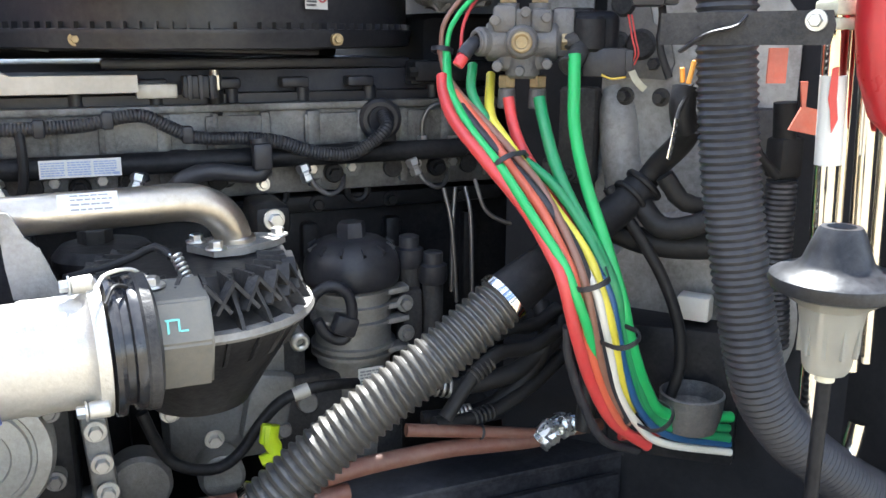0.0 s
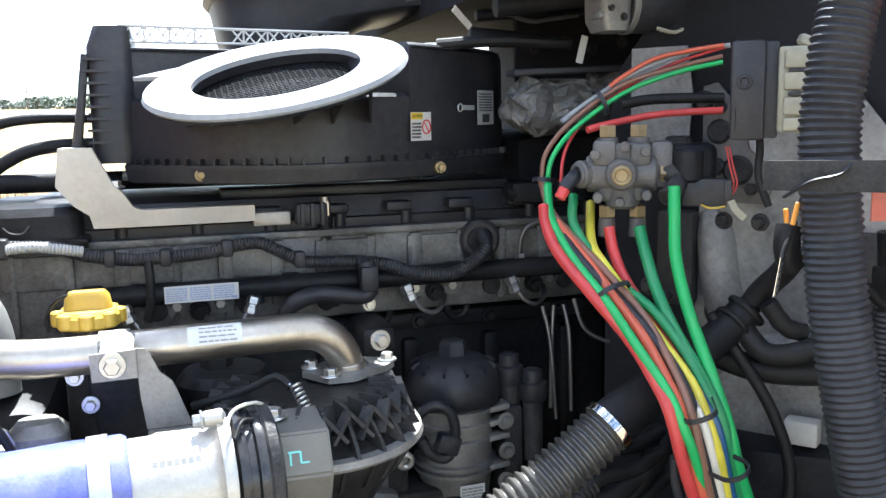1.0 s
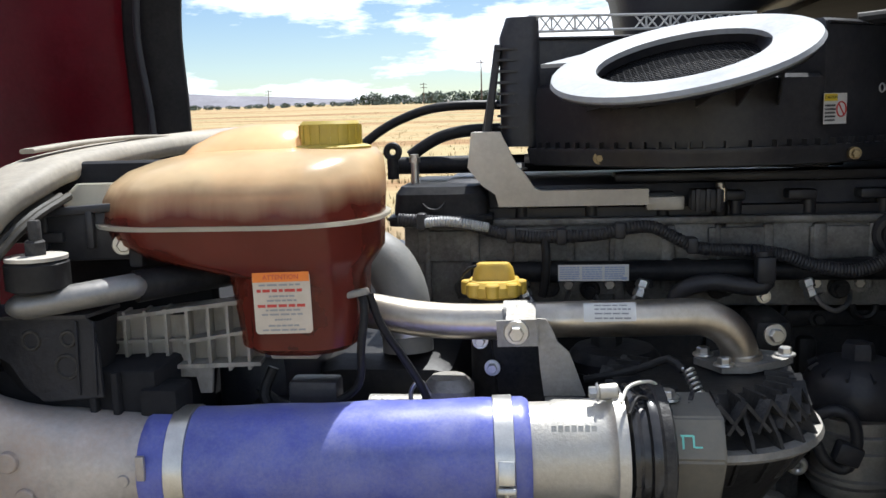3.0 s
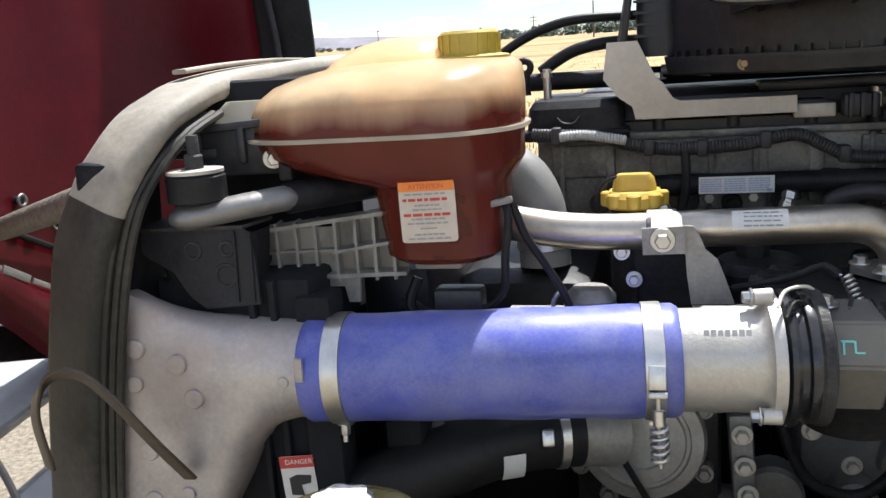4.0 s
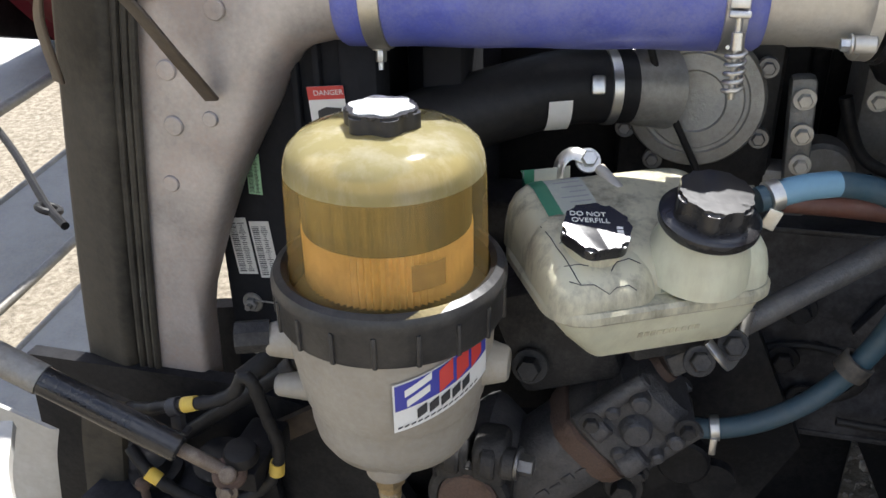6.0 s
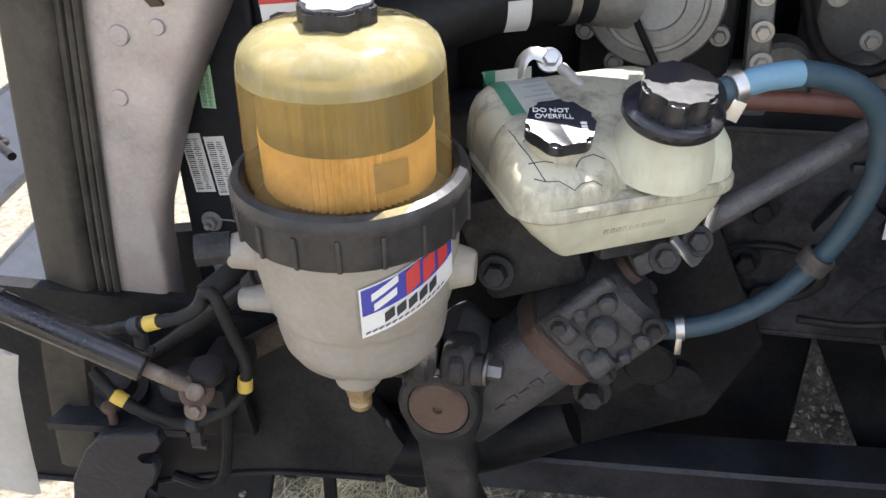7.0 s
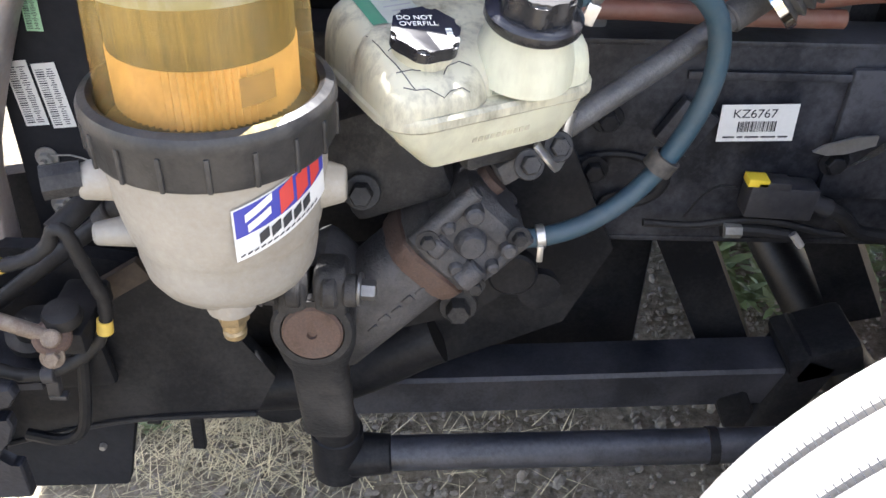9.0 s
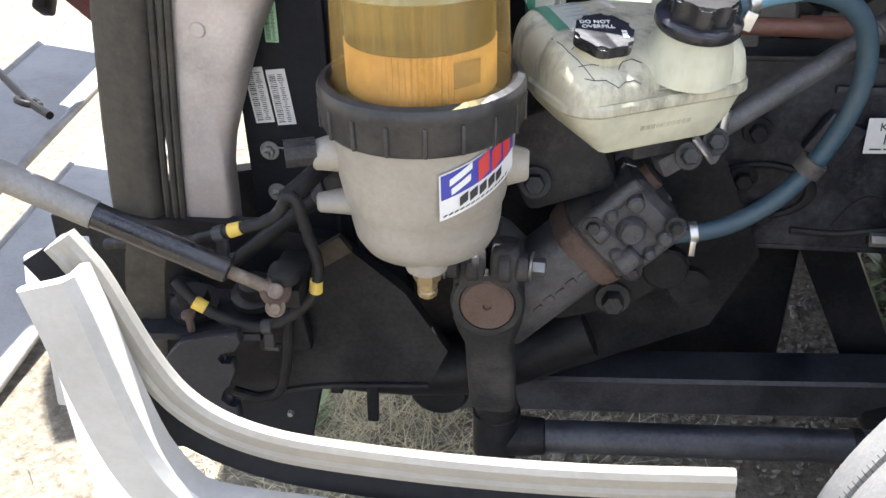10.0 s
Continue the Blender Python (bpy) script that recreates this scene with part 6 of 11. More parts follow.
ring(bm, VC + fwd * 0.047, fwd, 0.0105, 0.003, 24, 8)
cyl(bm, VC + fwd * 0.040, VC + fwd * 0.047, 0.008, seg=16)
part("port_plug", bm, M["brass"], vb)
for sx in (-0.018, 0.022):
    for z0, z1, mt in ((0.048, 0.064, "brass"), (-0.058, -0.042, "brass")):
        bm = B()
        cyl(bm, VC + sid * sx + UP * z0, VC + sid * sx + UP * z1, 0.0118, seg=6, bev=0.0012)
        part("port_nut", bm, M[mt], vb)
    bm = B()
    cyl(bm, VC + sid * sx + Vector((0, 0, -0.085)), VC + sid * sx + Vector((0, 0, -0.058)), 0.0122, 0.0110, seg=16, bev=0.002)
    part("line_collar", bm, M["valve_grey"], vb)
bm = B()
pf = (-sid * 0.016 + fwd * 0.012).normalized()
pc = VC - sid * 0.057 + fwd * 0.0165
ring(bm, pc, pf, 0.0130, 0.0030, 24, 8)
part("side_port", bm, M["valve_grey"], vb)
bm = B()
cyl(bm, pc - pf * 0.004, pc + pf * 0.0005, 0.0115, seg=22)
part("port_seal", bm, M["black_rubber"], vb)
bm = B()
cyl(bm, pc - pf * 0.002, pc + pf * 0.003, 0.0045, seg=16, bev=0.001)
part("port_pin", bm, M["zinc"], vb)
bm = B()
cyl(bm, VC + sid * 0.050, VC + sid * 0.058, 0.0140, seg=6, bev=0.001)
part("union_nut", bm, M["brass"], vb)
bm = B()
tube(bm, [VC + sid * 0.056, (0.604, 1.018, 1.604), (0.608, 1.012, 1.597), (0.598, 1.001, 1.587), (0.579, 0.990, 1.574)], 0.0125, 16, 0.004)
ring(bm, (0.580, 0.990, 1.575), (-0.8, -0.4, -0.55), 0.0120, 0.0025, 20, 8)
part("elbow_fitting", bm, M["dark_cast"], vb)
bm = B()
tube(bm, [(0.508, 1.082, 1.604), (0.486, 1.066, 1.602), (0.474, 1.060, 1.595), (0.466, 1.058, 1.586)], 0.0095, 14, 0.004)
part("elbow_fitting", bm, M["black_plastic"], vb)
part("red_fitting", one(cyl, (0.467, 1.058, 1.587), (0.4585, 1.058, 1.574), 0.0082, 0.0075, 16, 0.001), M["red_tube"], vb)
# solenoid beside it
sol = thing("solenoid", (0.64, 1.02, 1.57), "black plastic solenoid with thin red wires", "solenoid")
bm = B()
box(bm, (0.641, 1.034, 1.606), (0.064, 0.05, 0.074), (0, 0, rz), bev=0.012, seg=3)
cyl(bm, (0.622, 1.012, 1.592), (0.622, 1.012, 1.636), 0.020, seg=24, bev=0.004)
part("case", bm, M["black_paint"], sol)
bm = B()
box(bm, (0.638, 1.000, 1.579), (0.056, 0.020, 0.036), (0, 0, rz), bev=0.003)
box(bm, (0.664, 0.985, 1.582), (0.010, 0.022, 0.026), (0, 0, rz), bev=0.002)
part("cover", bm, M["black_plastic"], sol)
for dx in (0, 0.005):
    part("wire", one(tube, [(0.668 + dx, 0.985, 1.576), (0.6705 + dx, 0.980, 1.59), (0.668 + dx, 0.985, 1.61), (0.664 + dx, 0.99, 1.638)], 0.0012, 6, 0.005), M["red_tube"], sol)
bm = B()
sweep_strip(bm, [(0.661, 0.972, 1.569), (0.664, 0.969, 1.560), (0.670, 0.966, 1.552), (0.677, 0.964, 1.546)], (0.75, -0.30, 0.55), 0.009, 0.0008, 0.004)
part("white_tab", bm, M["cream_dirty"], sol)
part("yellow_lead", one(tube, [(0.628, 0.99, 1.564), (0.640, 0.985, 1.559), (0.658, 0.98, 1.561)], 0.0014, 8, 0.006), M["tape_yellow"], sol)

# ---- cab front wall ----
wall = thing("bulkhead", (0.75, 1.2, 0.9), "grey dusty sheet-metal cab bulkhead with bolts and openings", "bulkhead", kind="structure")
WP = Vector((0.66, 1.20, 1.25))
WN = Vector((-0.78, -0.62, 0)).normalized()
wm = sticker_frame(WP, WN)
bm = B()
prism(bm, [(0.085, -0.06), (0.36, -0.06), (0.36, 0.38), (0.30, 0.46), (0.14, 0.46), (0.095, 0.36)], 0.006, wm @ Matrix.Translation((0, 0, -0.006)))
part("panel", bm, M["panel_grey"], wall)
bm = B()
prism(bm, [(-0.06, -0.62), (0.98, -0.62), (0.98, 0.64), (0.06, 0.64), (-0.04, 0.50), (-0.06, 0.40)], 0.012, wm @ Matrix.Translation((0, 0, -0.024)))
part("firewall_mat", bm, M["matt_black"], wall, "black sound-deadening mat")


def on_wall(x, z, out=0.0):
    return wm @ Vector((x, z - 1.25, out))


bm = B()
tube(bm, [on_wall(0.112, 1.525, -0.020), on_wall(0.120, 1.495, 0.0), on_wall(0.132, 1.42, 0.004), on_wall(0.150, 1.36, 0.002), on_wall(0.175, 1.31, -0.02)], 0.028, 20, 0.012)
part("pressed_ridge", bm, M["panel_grey"], wall)
bm = B()
prism(bm, [(-0.015, 0.39), (0.075, 0.39), (0.080, 0.46), (0.070, 0.53), (-0.015, 0.53)], 0.004, wm @ Matrix.Translation((0, 0, -0.004)))
part("upper_panel", bm, M["panel_grey"], wall)
bm = B()
prism(bm, [(0.100, 0.305), (0.190, 0.302), (0.198, 0.325), (0.190, 0.36), (0.165, 0.38), (0.150, 0.44), (0.118, 0.475), (0.098, 0.47)], 0.006, wm @ Matrix.Translation((0, 0, 0.002)))
part("cast_plate", bm, M["valve_grey"], wall)
bm = B()
cyl(bm, on_wall(0.24, 1.22, 0.0), on_wall(0.24, 1.22, 0.02), 0.15, 0.13, seg=40)
part("pressed_dish", bm, M["panel_grey"], wall)
bm = B()
for x, z, r in ((0.100, 1.70, 0.016), (0.122, 1.655, 0.020), (0.150, 1.60, 0.024), (0.120, 1.605, 0.014)):
    cyl(bm, on_wall(x, z, 0.0), on_wall(x, z, 0.014), r, r * 0.85, seg=20, bev=0.003)
part("plate_boss", bm, M["dark_cast"], wall)
for x, z in ((0.171, 1.574), (0.125, 1.690), (0.082, 1.525), (0.12, 1.39), (0.27, 1.56), (0.20, 1.33), (0.02, 1.42)):
    bolt_part(on_wall(x, z, 0.004), WN, wall, 0.009, 0.014, M["dark_cast"])
bm = B()
box(bm, on_wall(0.26, 1.245, 0.05), (0.045, 0.03, 0.035), (0, 0, 128), bev=0.004)
part("white_block", bm, M["white_plastic"], wall)
bm = B()
box(bm, (0.80, 1.02, 1.12), (0.18, 0.16, 0.20), (0, 0, -40), bev=0.01)
part("dark_recess_box", bm, M["black_paint"], wall)
bm = B()
revolve(bm, [(0.034, 1.10), (0.040, 1.12), (0.043, 1.150), (0.040, 1.152), (0.037, 1.13), (0.02, 1.115)], Matrix.Translation((0.735, 0.90, 0)), 32)
part("steel_cup", bm, M["valve_grey"], wall)

# insulation, junction box, connectors
ins = thing("insulation_blanket", (0.6, 1.38, 1.66), "crumpled grey foil heat insulation on the bulkhead", "insulation")
bm = B()
loft(bm, [(0.61, 1.41, 1.655, 0.10, 0.05, 0.02), (0.60, 1.40, 1.68, 0.15, 0.07, 0.03), (0.615, 1.40, 1.715, 0.19, 0.07, 0.03), (0.635, 1.40, 1.742, 0.16, 0.05, 0.02)], seg=8)
loft(bm, [(0.70, 1.39, 1.715, 0.05, 0.04, 0.015), (0.705, 1.39, 1.735, 0.09, 0.05, 0.02), (0.71, 1.39, 1.752, 0.08, 0.04, 0.015)], seg=8)
bmesh.ops.subdivide_edges(bm, edges=list(bm.edges), cuts=5, use_grid_fill=True)
for v in bm.verts:
    v.co += Vector((noise.noise(v.co * 120), noise.noise(v.co * 120 + Vector((3, 0, 0))), noise.noise(v.co * 120 + Vector((0, 3, 0))))) * 0.006
    v.co += Vector((noise.noise(v.co * 34), noise.noise(v.co * 34 + Vector((5, 0, 0))), noise.noise(v.co * 34 + Vector((0, 5, 0))))) * 0.016
part("blanket", bm, M["foil"], ins, sharp=20)
jb = thing("fuse_box", (0.69, 0.96, 1.6), "black plastic fuse box with a cream connector", "fuse box")
bm = B()
jr = (0, 0, -35)
jx, jn = Vector((0.82, -0.57, 0)), Vector((-0.57, -0.82, 0))
jc = Vector((0.668, 0.955, 1.708))
box(bm, jc, (0.040, 0.05, 0.122), jr, bev=0.005)
box(bm, jc + jx * 0.027 - jn * 0.006, (0.018, 0.04, 0.118), jr, bev=0.003)
box(bm, jc - jx * 0.016 + jn * 0.026 + Vector((0, 0, -0.035)), (0.003, 0.004, 0.03), jr)
ring(bm, jc - jx * 0.004 + jn * 0.026 + Vector((0, 0, 0.010)), jn, 0.007, 0.0025, 20, 8)
part("case", bm, M["black_plastic"], jb)
bm = B()
cc = jc + jx * 0.060 + jn * 0.006
box(bm, cc, (0.050, 0.030, 0.104), jr, bev=0.004)
for z, h in ((-0.042, 0.016), (-0.020, 0.022), (0.010, 0.022), (0.036, 0.022)):
    box(bm, cc + jn * 0.016 - jx * 0.006 + Vector((0, 0, z)), (0.026, 0.012, h), jr, bev=0.003)
box(bm, cc + jn * 0.012 + jx * 0.018 + Vector((0, 0, 0.004)), (0.010, 0.022, 0.10), jr, bev=0.003)
cyl(bm, cc + jx * 0.006 + Vector((0, 0, 0.05)), cc + jx * 0.012 + Vector((0, 0, 0.062)), 0.014, seg=16, bev=0.003)
conn = part("connector", bm, M["cream_dirty"], jb, "cream plastic multi-pin connector")
for z in (-0.0045, 0.0235):
    part("latch", one(box, cc + jn * 0.017 - jx * 0.004 + Vector((0, 0, z - 0.001)), (0.020, 0.010, 0.005), jr, 0.001), M["black_plastic"], conn)
hose = thing("heater_hose", (0.6, 1.1, 1.66), "black rubber hose with red line at the bulkhead", "hose")
part("hose", one(tube, [(0.575, 1.11, 1.695), (0.62, 1.11, 1.702), (0.67, 1.09, 1.703), (0.715, 1.07, 1.702)], 0.0075, 12), M["black_rubber"], hose)
part("red_line", one(tube, [(0.515, 1.09, 1.662), (0.55, 1.09, 1.670), (0.61, 1.085, 1.680), (0.66, 1.07, 1.684), (0.70, 1.05, 1.685)], 0.0050, 12), M["red_tube"], hose)
# cables between panel and conduit
for k, (pts, r) in enumerate((([(0.66, 1.0, 1.36), (0.70, 0.96, 1.345), (0.76, 0.90, 1.35), (0.82, 0.86, 1.38)], 0.018), ([(0.64, 0.98, 1.42), (0.70, 0.93, 1.30), (0.72, 0.91, 1.2), (0.70, 0.92, 1.1)], 0.008),
                              ([(0.74, 0.85, 1.56), (0.735, 0.84, 1.52), (0.745, 0.83, 1.48), (0.77, 0.82, 1.45)], 0.006), ([(0.59, 0.99, 1.40), (0.62, 0.98, 1.28), (0.66, 0.96, 1.18)], 0.010))):
    c = thing("cable", pts[0], "black sheathed cable at the bulkhead", "cable", group="bulkhead cables")
    part("sheath", one(tube, pts, r, 12), M["black_rubber"], c)

for k, (pts, r) in enumerate((([(0.60, 0.99, 1.36), (0.635, 0.985, 1.30), (0.655, 0.97, 1.24), (0.665, 0.96, 1.16)], 0.011),
                              ([(0.60, 1.0, 1.30), (0.625, 1.0, 1.24), (0.63, 0.99, 1.16), (0.62, 0.98, 1.08)], 0.013),
                              ([(0.69, 0.93, 1.44), (0.71, 0.92, 1.41), (0.735, 0.915, 1.40)], 0.012),
                              ([(0.70, 0.985, 1.70), (0.705, 0.975, 1.64), (0.70, 0.97, 1.60), (0.71, 0.96, 1.56)], 0.005))):
    c = thing("cable", pts[0], "black taped wiring loom against the bulkhead", "cable", group="bulkhead cables")
    part("sheath", one(tube, pts, r, 12, 0.01, rfun=lambda q, u, r=r: r * (1 + 0.06 * math.sin(q * 300))), M["black_rubber"], c)
bm = B()
for x, z, w, h in ((0.068, 1.470, 0.056, 0.14), (0.31, 1.42, 0.07, 0.20), (0.066, 1.62, 0.035, 0.06)):
    box(bm, on_wall(x, z, 0.018), (w, 0.03, h), (0, 0, 128 - 180), bev=0.006)
part("dark_bracket", bm, M["dark_cast"], wall)
for x, z in ((0.06, 1.415), (0.05, 1.335), (0.305, 1.49), (0.32, 1.36), (0.14, 1.53), (0.19, 1.53)):
    bolt_part(on_wall(x, z, 0.034), WN, wall, 0.008, 0.018, M["dark_cast"])

# ---- big conduit, its bracket and the parts beside it ----
con = thing("conduit", (0.63, 0.72, 1.3), "large black corrugated wiring conduit", "conduit")
bm = B()
ridged(bm, [(0.71, 0.75, 1.97), (0.662, 0.745, 1.875), (0.634, 0.741, 1.809), (0.616, 0.738, 1.75), (0.606, 0.737, 1.68), (0.604, 0.735, 1.64), (0.607, 0.733, 1.59), (0.616, 0.725, 1.48), (0.628, 0.712, 1.38), (0.641, 0.702, 1.30), (0.662, 0.70, 1.24), (0.705, 0.70, 1.185), (0.765, 0.70, 1.135), (0.84, 0.70, 1.085), (0.95, 0.70, 1.03)], 0.0305, 0.0028, 0.0078, 28, 1.0)
part("corrugated_tube", bm, M["black_plastic"], con)
con2 = thing("conduit", (0.80, 0.85, 1.3), "thin black corrugated conduit with a plug", "conduit")
bm = B()
ridged(bm, [(0.806, 0.85, 1.44), (0.808, 0.85, 1.38), (0.812, 0.85, 1.30), (0.82, 0.85, 1.22)], 0.019, 0.002, 0.0068, 22)
part("corrugated_tube", bm, M["black_plastic"], con2)
bm = B()
cyl(bm, (0.800, 0.85, 1.535), (0.804, 0.85, 1.49), 0.014, seg=18)
box(bm, (0.806, 0.85, 1.468), (0.036, 0.03, 0.05), bev=0.005)
part("plug", bm, M["black_rubber"], con2)
armt = thing("conduit_bracket", (0.58, 0.68, 1.6), "dark painted steel bracket arm with a bolt", "bracket")
ad = Vector((0.62, -0.78, 0)).normalized()
am = sticker_frame((0.580, 0.682, 1.6185), (-0.78, -0.62, 0))
bm = B()
prism(bm, [(-0.075, -0.014), (0.075, -0.013), (0.078, 0.004), (0.075, 0.017), (-0.075, 0.015)], 0.006, am)
part("arm", bm, M["dark_cast"], armt)
bolt_part(am @ Vector((0.062, 0.008, 0.006)), (-0.78, -0.62, 0), armt, 0.006, 0.012)
bm = B()
tube(bm, [am @ Vector((-0.055, -0.02, 0.006)), am @ Vector((-0.03, -0.004, 0.011)), am @ Vector((-0.005, 0.003, 0.010)), am @ Vector((0.002, 0.012, 0.004))], 0.005, 8, 0.004, flat=0.35)
part("cable_tie", bm, M["black_plastic"], armt)
bm = B()
tm2 = sticker_frame((0.70, 0.74, 1.555), (-0.35, -0.94, 0))
prism(bm, [(-0.028, 0.046), (-0.008, 0.046), (-0.008, 0.010), (-0.028, 0.010)], 0.003, tm2)
prism(bm, [(0.008, 0.012), (0.016, 0.012), (0.016, -0.014), (0.034, -0.018), (0.030, -0.044), (0.0, -0.038), (0.012, -0.014)], 0.003, tm2)
part("red_tab", bm, M["faded_red"], armt, "chipped faded red painted tab")
keyr = thing("key_tag", (0.565, 0.753, 1.5), "bright metal tag hung on a wire loop", "tag")
part("tag", one(sweep_strip, [(0.5725, 0.760, 1.531), (0.570, 0.760, 1.515), (0.565, 0.760, 1.490)], (1, 0, 0.2), 0.0055, 0.0012, 0.006), M["chrome"], keyr)
part("grommet", one(tube, [(0.596, 0.780, 1.560), (0.592, 0.778, 1.545), (0.594, 0.778, 1.530), (0.602, 0.780, 1.518)], 0.014, 14, 0.005), M["black_rubber"], keyr)
part("loop", one(tube, [(0.572, 0.760, 1.530), (0.578, 0.764, 1.540), (0.588, 0.768, 1.552), (0.600, 0.775, 1.565)], 0.0024, 8, 0.004), M["black_rubber"], keyr)
for a, b in (((0.5745, 0.76, 1.582), (0.5765, 0.76, 1.567)), ((0.5815, 0.75, 1.589), (0.5755, 0.75, 1.566))):
    part("amber_lead", one(cyl, a, b, 0.0026, None, 10, 0.0008), M["tape_orange"], keyr)
tb = thing("chrome_tubes", (0.74, 0.70, 1.15), "pair of bright steel tubes with red overspray and pale clamp", "tube")
for p0, p1, r in (((0.708, 0.70, 1.70), (0.733, 0.70, 1.19), 0.0125), ((0.740, 0.71, 1.70), (0.761, 0.71, 1.22), 0.0055), ((0.758, 0.70, 1.70), (0.786, 0.70, 1.25), 0.0115), ((0.796, 0.71, 1.70), (0.820, 0.71, 1.25), 0.009)):
    bm = B()
    cyl(bm, p0, p1, r, seg=20)
    part("tube", bm, M["chrome"], tb)
bm = B()
cyl(bm, (0.7141, 0.699, 1.575), (0.7185, 0.699, 1.485), 0.0134, seg=20)
part("wrapped_label", bm, M["label_white"], tb, "white wrapped label with red streaks")
bm = B()
prism(bm, [(-0.004, 0.03), (0.002, 0.032), (0.003, 0.0), (0.006, -0.02), (0.001, -0.034), (-0.002, -0.012), (-0.005, 0.0)], 0.002, sticker_frame((0.7055, 0.6885, 1.552), (-0.65, -0.8, 0)))
part("red_streak", bm, M["label_red"], tb)
bm = B()
box(bm, (0.725, 0.70, 1.640), (0.06, 0.03, 0.014), bev=0.003)
box(bm, (0.722, 0.70, 1.625), (0.045, 0.028, 0.012), bev=0.003)
part("clamp", bm, M["cream_plastic"], tb)
part("bend", one(tube, [(0.733, 0.70, 1.20), (0.742, 0.70, 1.16), (0.77, 0.70, 1.13), (0.80, 0.70, 1.14), (0.81, 0.70, 1.18)], 0.011, 16), M["chrome"], tb)
boot = thing("rubber_boot", (0.56, 0.53, 1.32), "black rubber boot over a clear ribbed plastic body", "boot")
bmx = pose(0.5645, 0.532, -0.002, 0, 0, 0)
bm = B()
revolve(bm, [(0.044, 1.413), (0.050, 1.416), (0.0525, 1.422), (0.0515, 1.427), (0.046, 1.431), (0.034, 1.434), (0.0275, 1.440), (0.023, 1.452), (0.0185, 1.464), (0.0160, 1.468), (0.0115, 1.468), (0.0095, 1.463), (0.0085, 1.452)], bmx, 44)
part("boot", bm, M["boot_rubber"], boot)
bm = B()
revolve(bm, [(0.016, 1.345), (0.019, 1.35), (0.023, 1.38), (0.027, 1.402), (0.044, 1.414)], bmx, 36)
part("body", bm, M["boot_clear"], boot, "clear ribbed plastic body")
for k in range(10):
    a = 2 * math.pi * k / 10
    part("rib", one(box, (0.5645 + 0.0225 * math.cos(a), 0.532 + 0.0225 * math.sin(a), 1.382), (0.004, 0.003, 0.044), (0, 0, math.degrees(a))), M["boot_clear"], boot)
bm = B()
cyl(bm, (0.5645, 0.532, 1.335), (0.5645, 0.532, 1.346), 0.008, seg=14)
part("tip", bm, M["cream_plastic"], boot)
part("stem", one(cyl, (0.5645, 0.532, 1.00), (0.5645, 0.532, 1.336), 0.006), M["black_paint"], boot)
part("stem_bracket", one(box, (0.67, 0.66, 1.01), (0.34, 0.03, 0.02), (0, 0, 50), 0.004), M["black_paint"], boot)
rd = thing("red_guard", (0.72, 0.6, 1.55), "glossy red plastic guard", "guard")
bm = B()
loft(bm, [(0.775, 0.66, 1.515, 0.04, 0.02, 0.009), (0.775, 0.66, 1.535, 0.090, 0.03, 0.014), (0.772, 0.66, 1.575, 0.122, 0.035, 0.016), (0.768, 0.66, 1.62, 0.134, 0.035, 0.016), (0.763, 0.66, 1.72, 0.134, 0.035, 0.016)])
part("guard", bm, M["guard_red"], rd)

# ---- cowl above ----
cowl = thing("cab_cowl", (0.5, 1.5, 1.85), "dark plastic cowl under the cab windscreen", "cowl", kind="structure")
bm = B()
prism(bm, [(0.46, 1.875), (0.60, 1.90), (1.3, 1.92), (1.3, 2.3), (0.85, 2.05), (0.60, 1.99), (0.46, 1.96)], 1.50, Matrix(((1, 0, 0, 0), (0, 0, 1, 1.02), (0, 1, 0, 0), (0, 0, 0, 1))))
part("tray", bm, M["matt_black"], cowl)
# wiper linkage, shelf and bolts under the tray
for p0, p1, r in (((0.475, 1.33, 1.852), (0.635, 1.32, 1.872), 0.016), ((0.475, 1.42, 1.850), (0.70, 1.40, 1.868), 0.010), ((0.47, 1.44, 1.822), (0.60, 1.43, 1.812), 0.012)):
    part("linkage_tube", one(cyl, p0, p1, r, None, 18, 0.002), M["black_paint"], cowl)
part("plenum_shelf", one(box, (0.70, 1.37, 1.760), (0.36, 0.05, 0.010), (0, -2, -4), 0.003), M["duct_grey"], cowl)
for x0, z0, x1, z1 in ((0.733, 1.822, 0.97, 1.868), (0.734, 1.786, 0.90, 1.828)):
    part("cowl_strip", one(sweep_strip, [(x0, 1.15, z0), ((x0 + x1) / 2, 1.148, (z0 + z1) / 2), (x1, 1.145, z1)], (0, 0.3, 1), 0.030, 0.004), M["panel_grey"], cowl)
part("plenum_back", one(box, (0.84, 1.50, 1.80), (0.50, 0.03, 0.13), (0, 0, -8), 0.006), M["matt_black"], cowl)
for k in range(6):
    bolt_part((0.60 + k * 0.055, 1.47 - k * 0.007, 1.80 + 0.012 * (k % 2)), (0, -1, 0), cowl, 0.007, 0.007, M["dark_cast"])
bm = B()
box(bm, (0.95, 1.75, 1.35), (0.10, 1.5, 1.30), bev=0.01)
part("inner_bulkhead", bm, M["matt_black"], cowl)
bm = B()
box(bm, (0.78, 1.98, 1.34), (0.36, 0.86, 0.62), bev=0.03)
part("engine_tunnel", bm, M["matt_black"], cowl)
part("cab_front_panel", one(box, (0.962, 0.72, 1.2), (0.012, 0.62, 1.3), (0, 0, 0), 0.004), M["matt_black"], cowl)
# Unseen slab added to keep the sun off the ground below.
bm = B()
box(bm, (1.5, 2.1, 1.0), (1.8, 1.7, 0.05), bev=0.01)
part("shade_slab", bm, M["matt_black"], cowl)
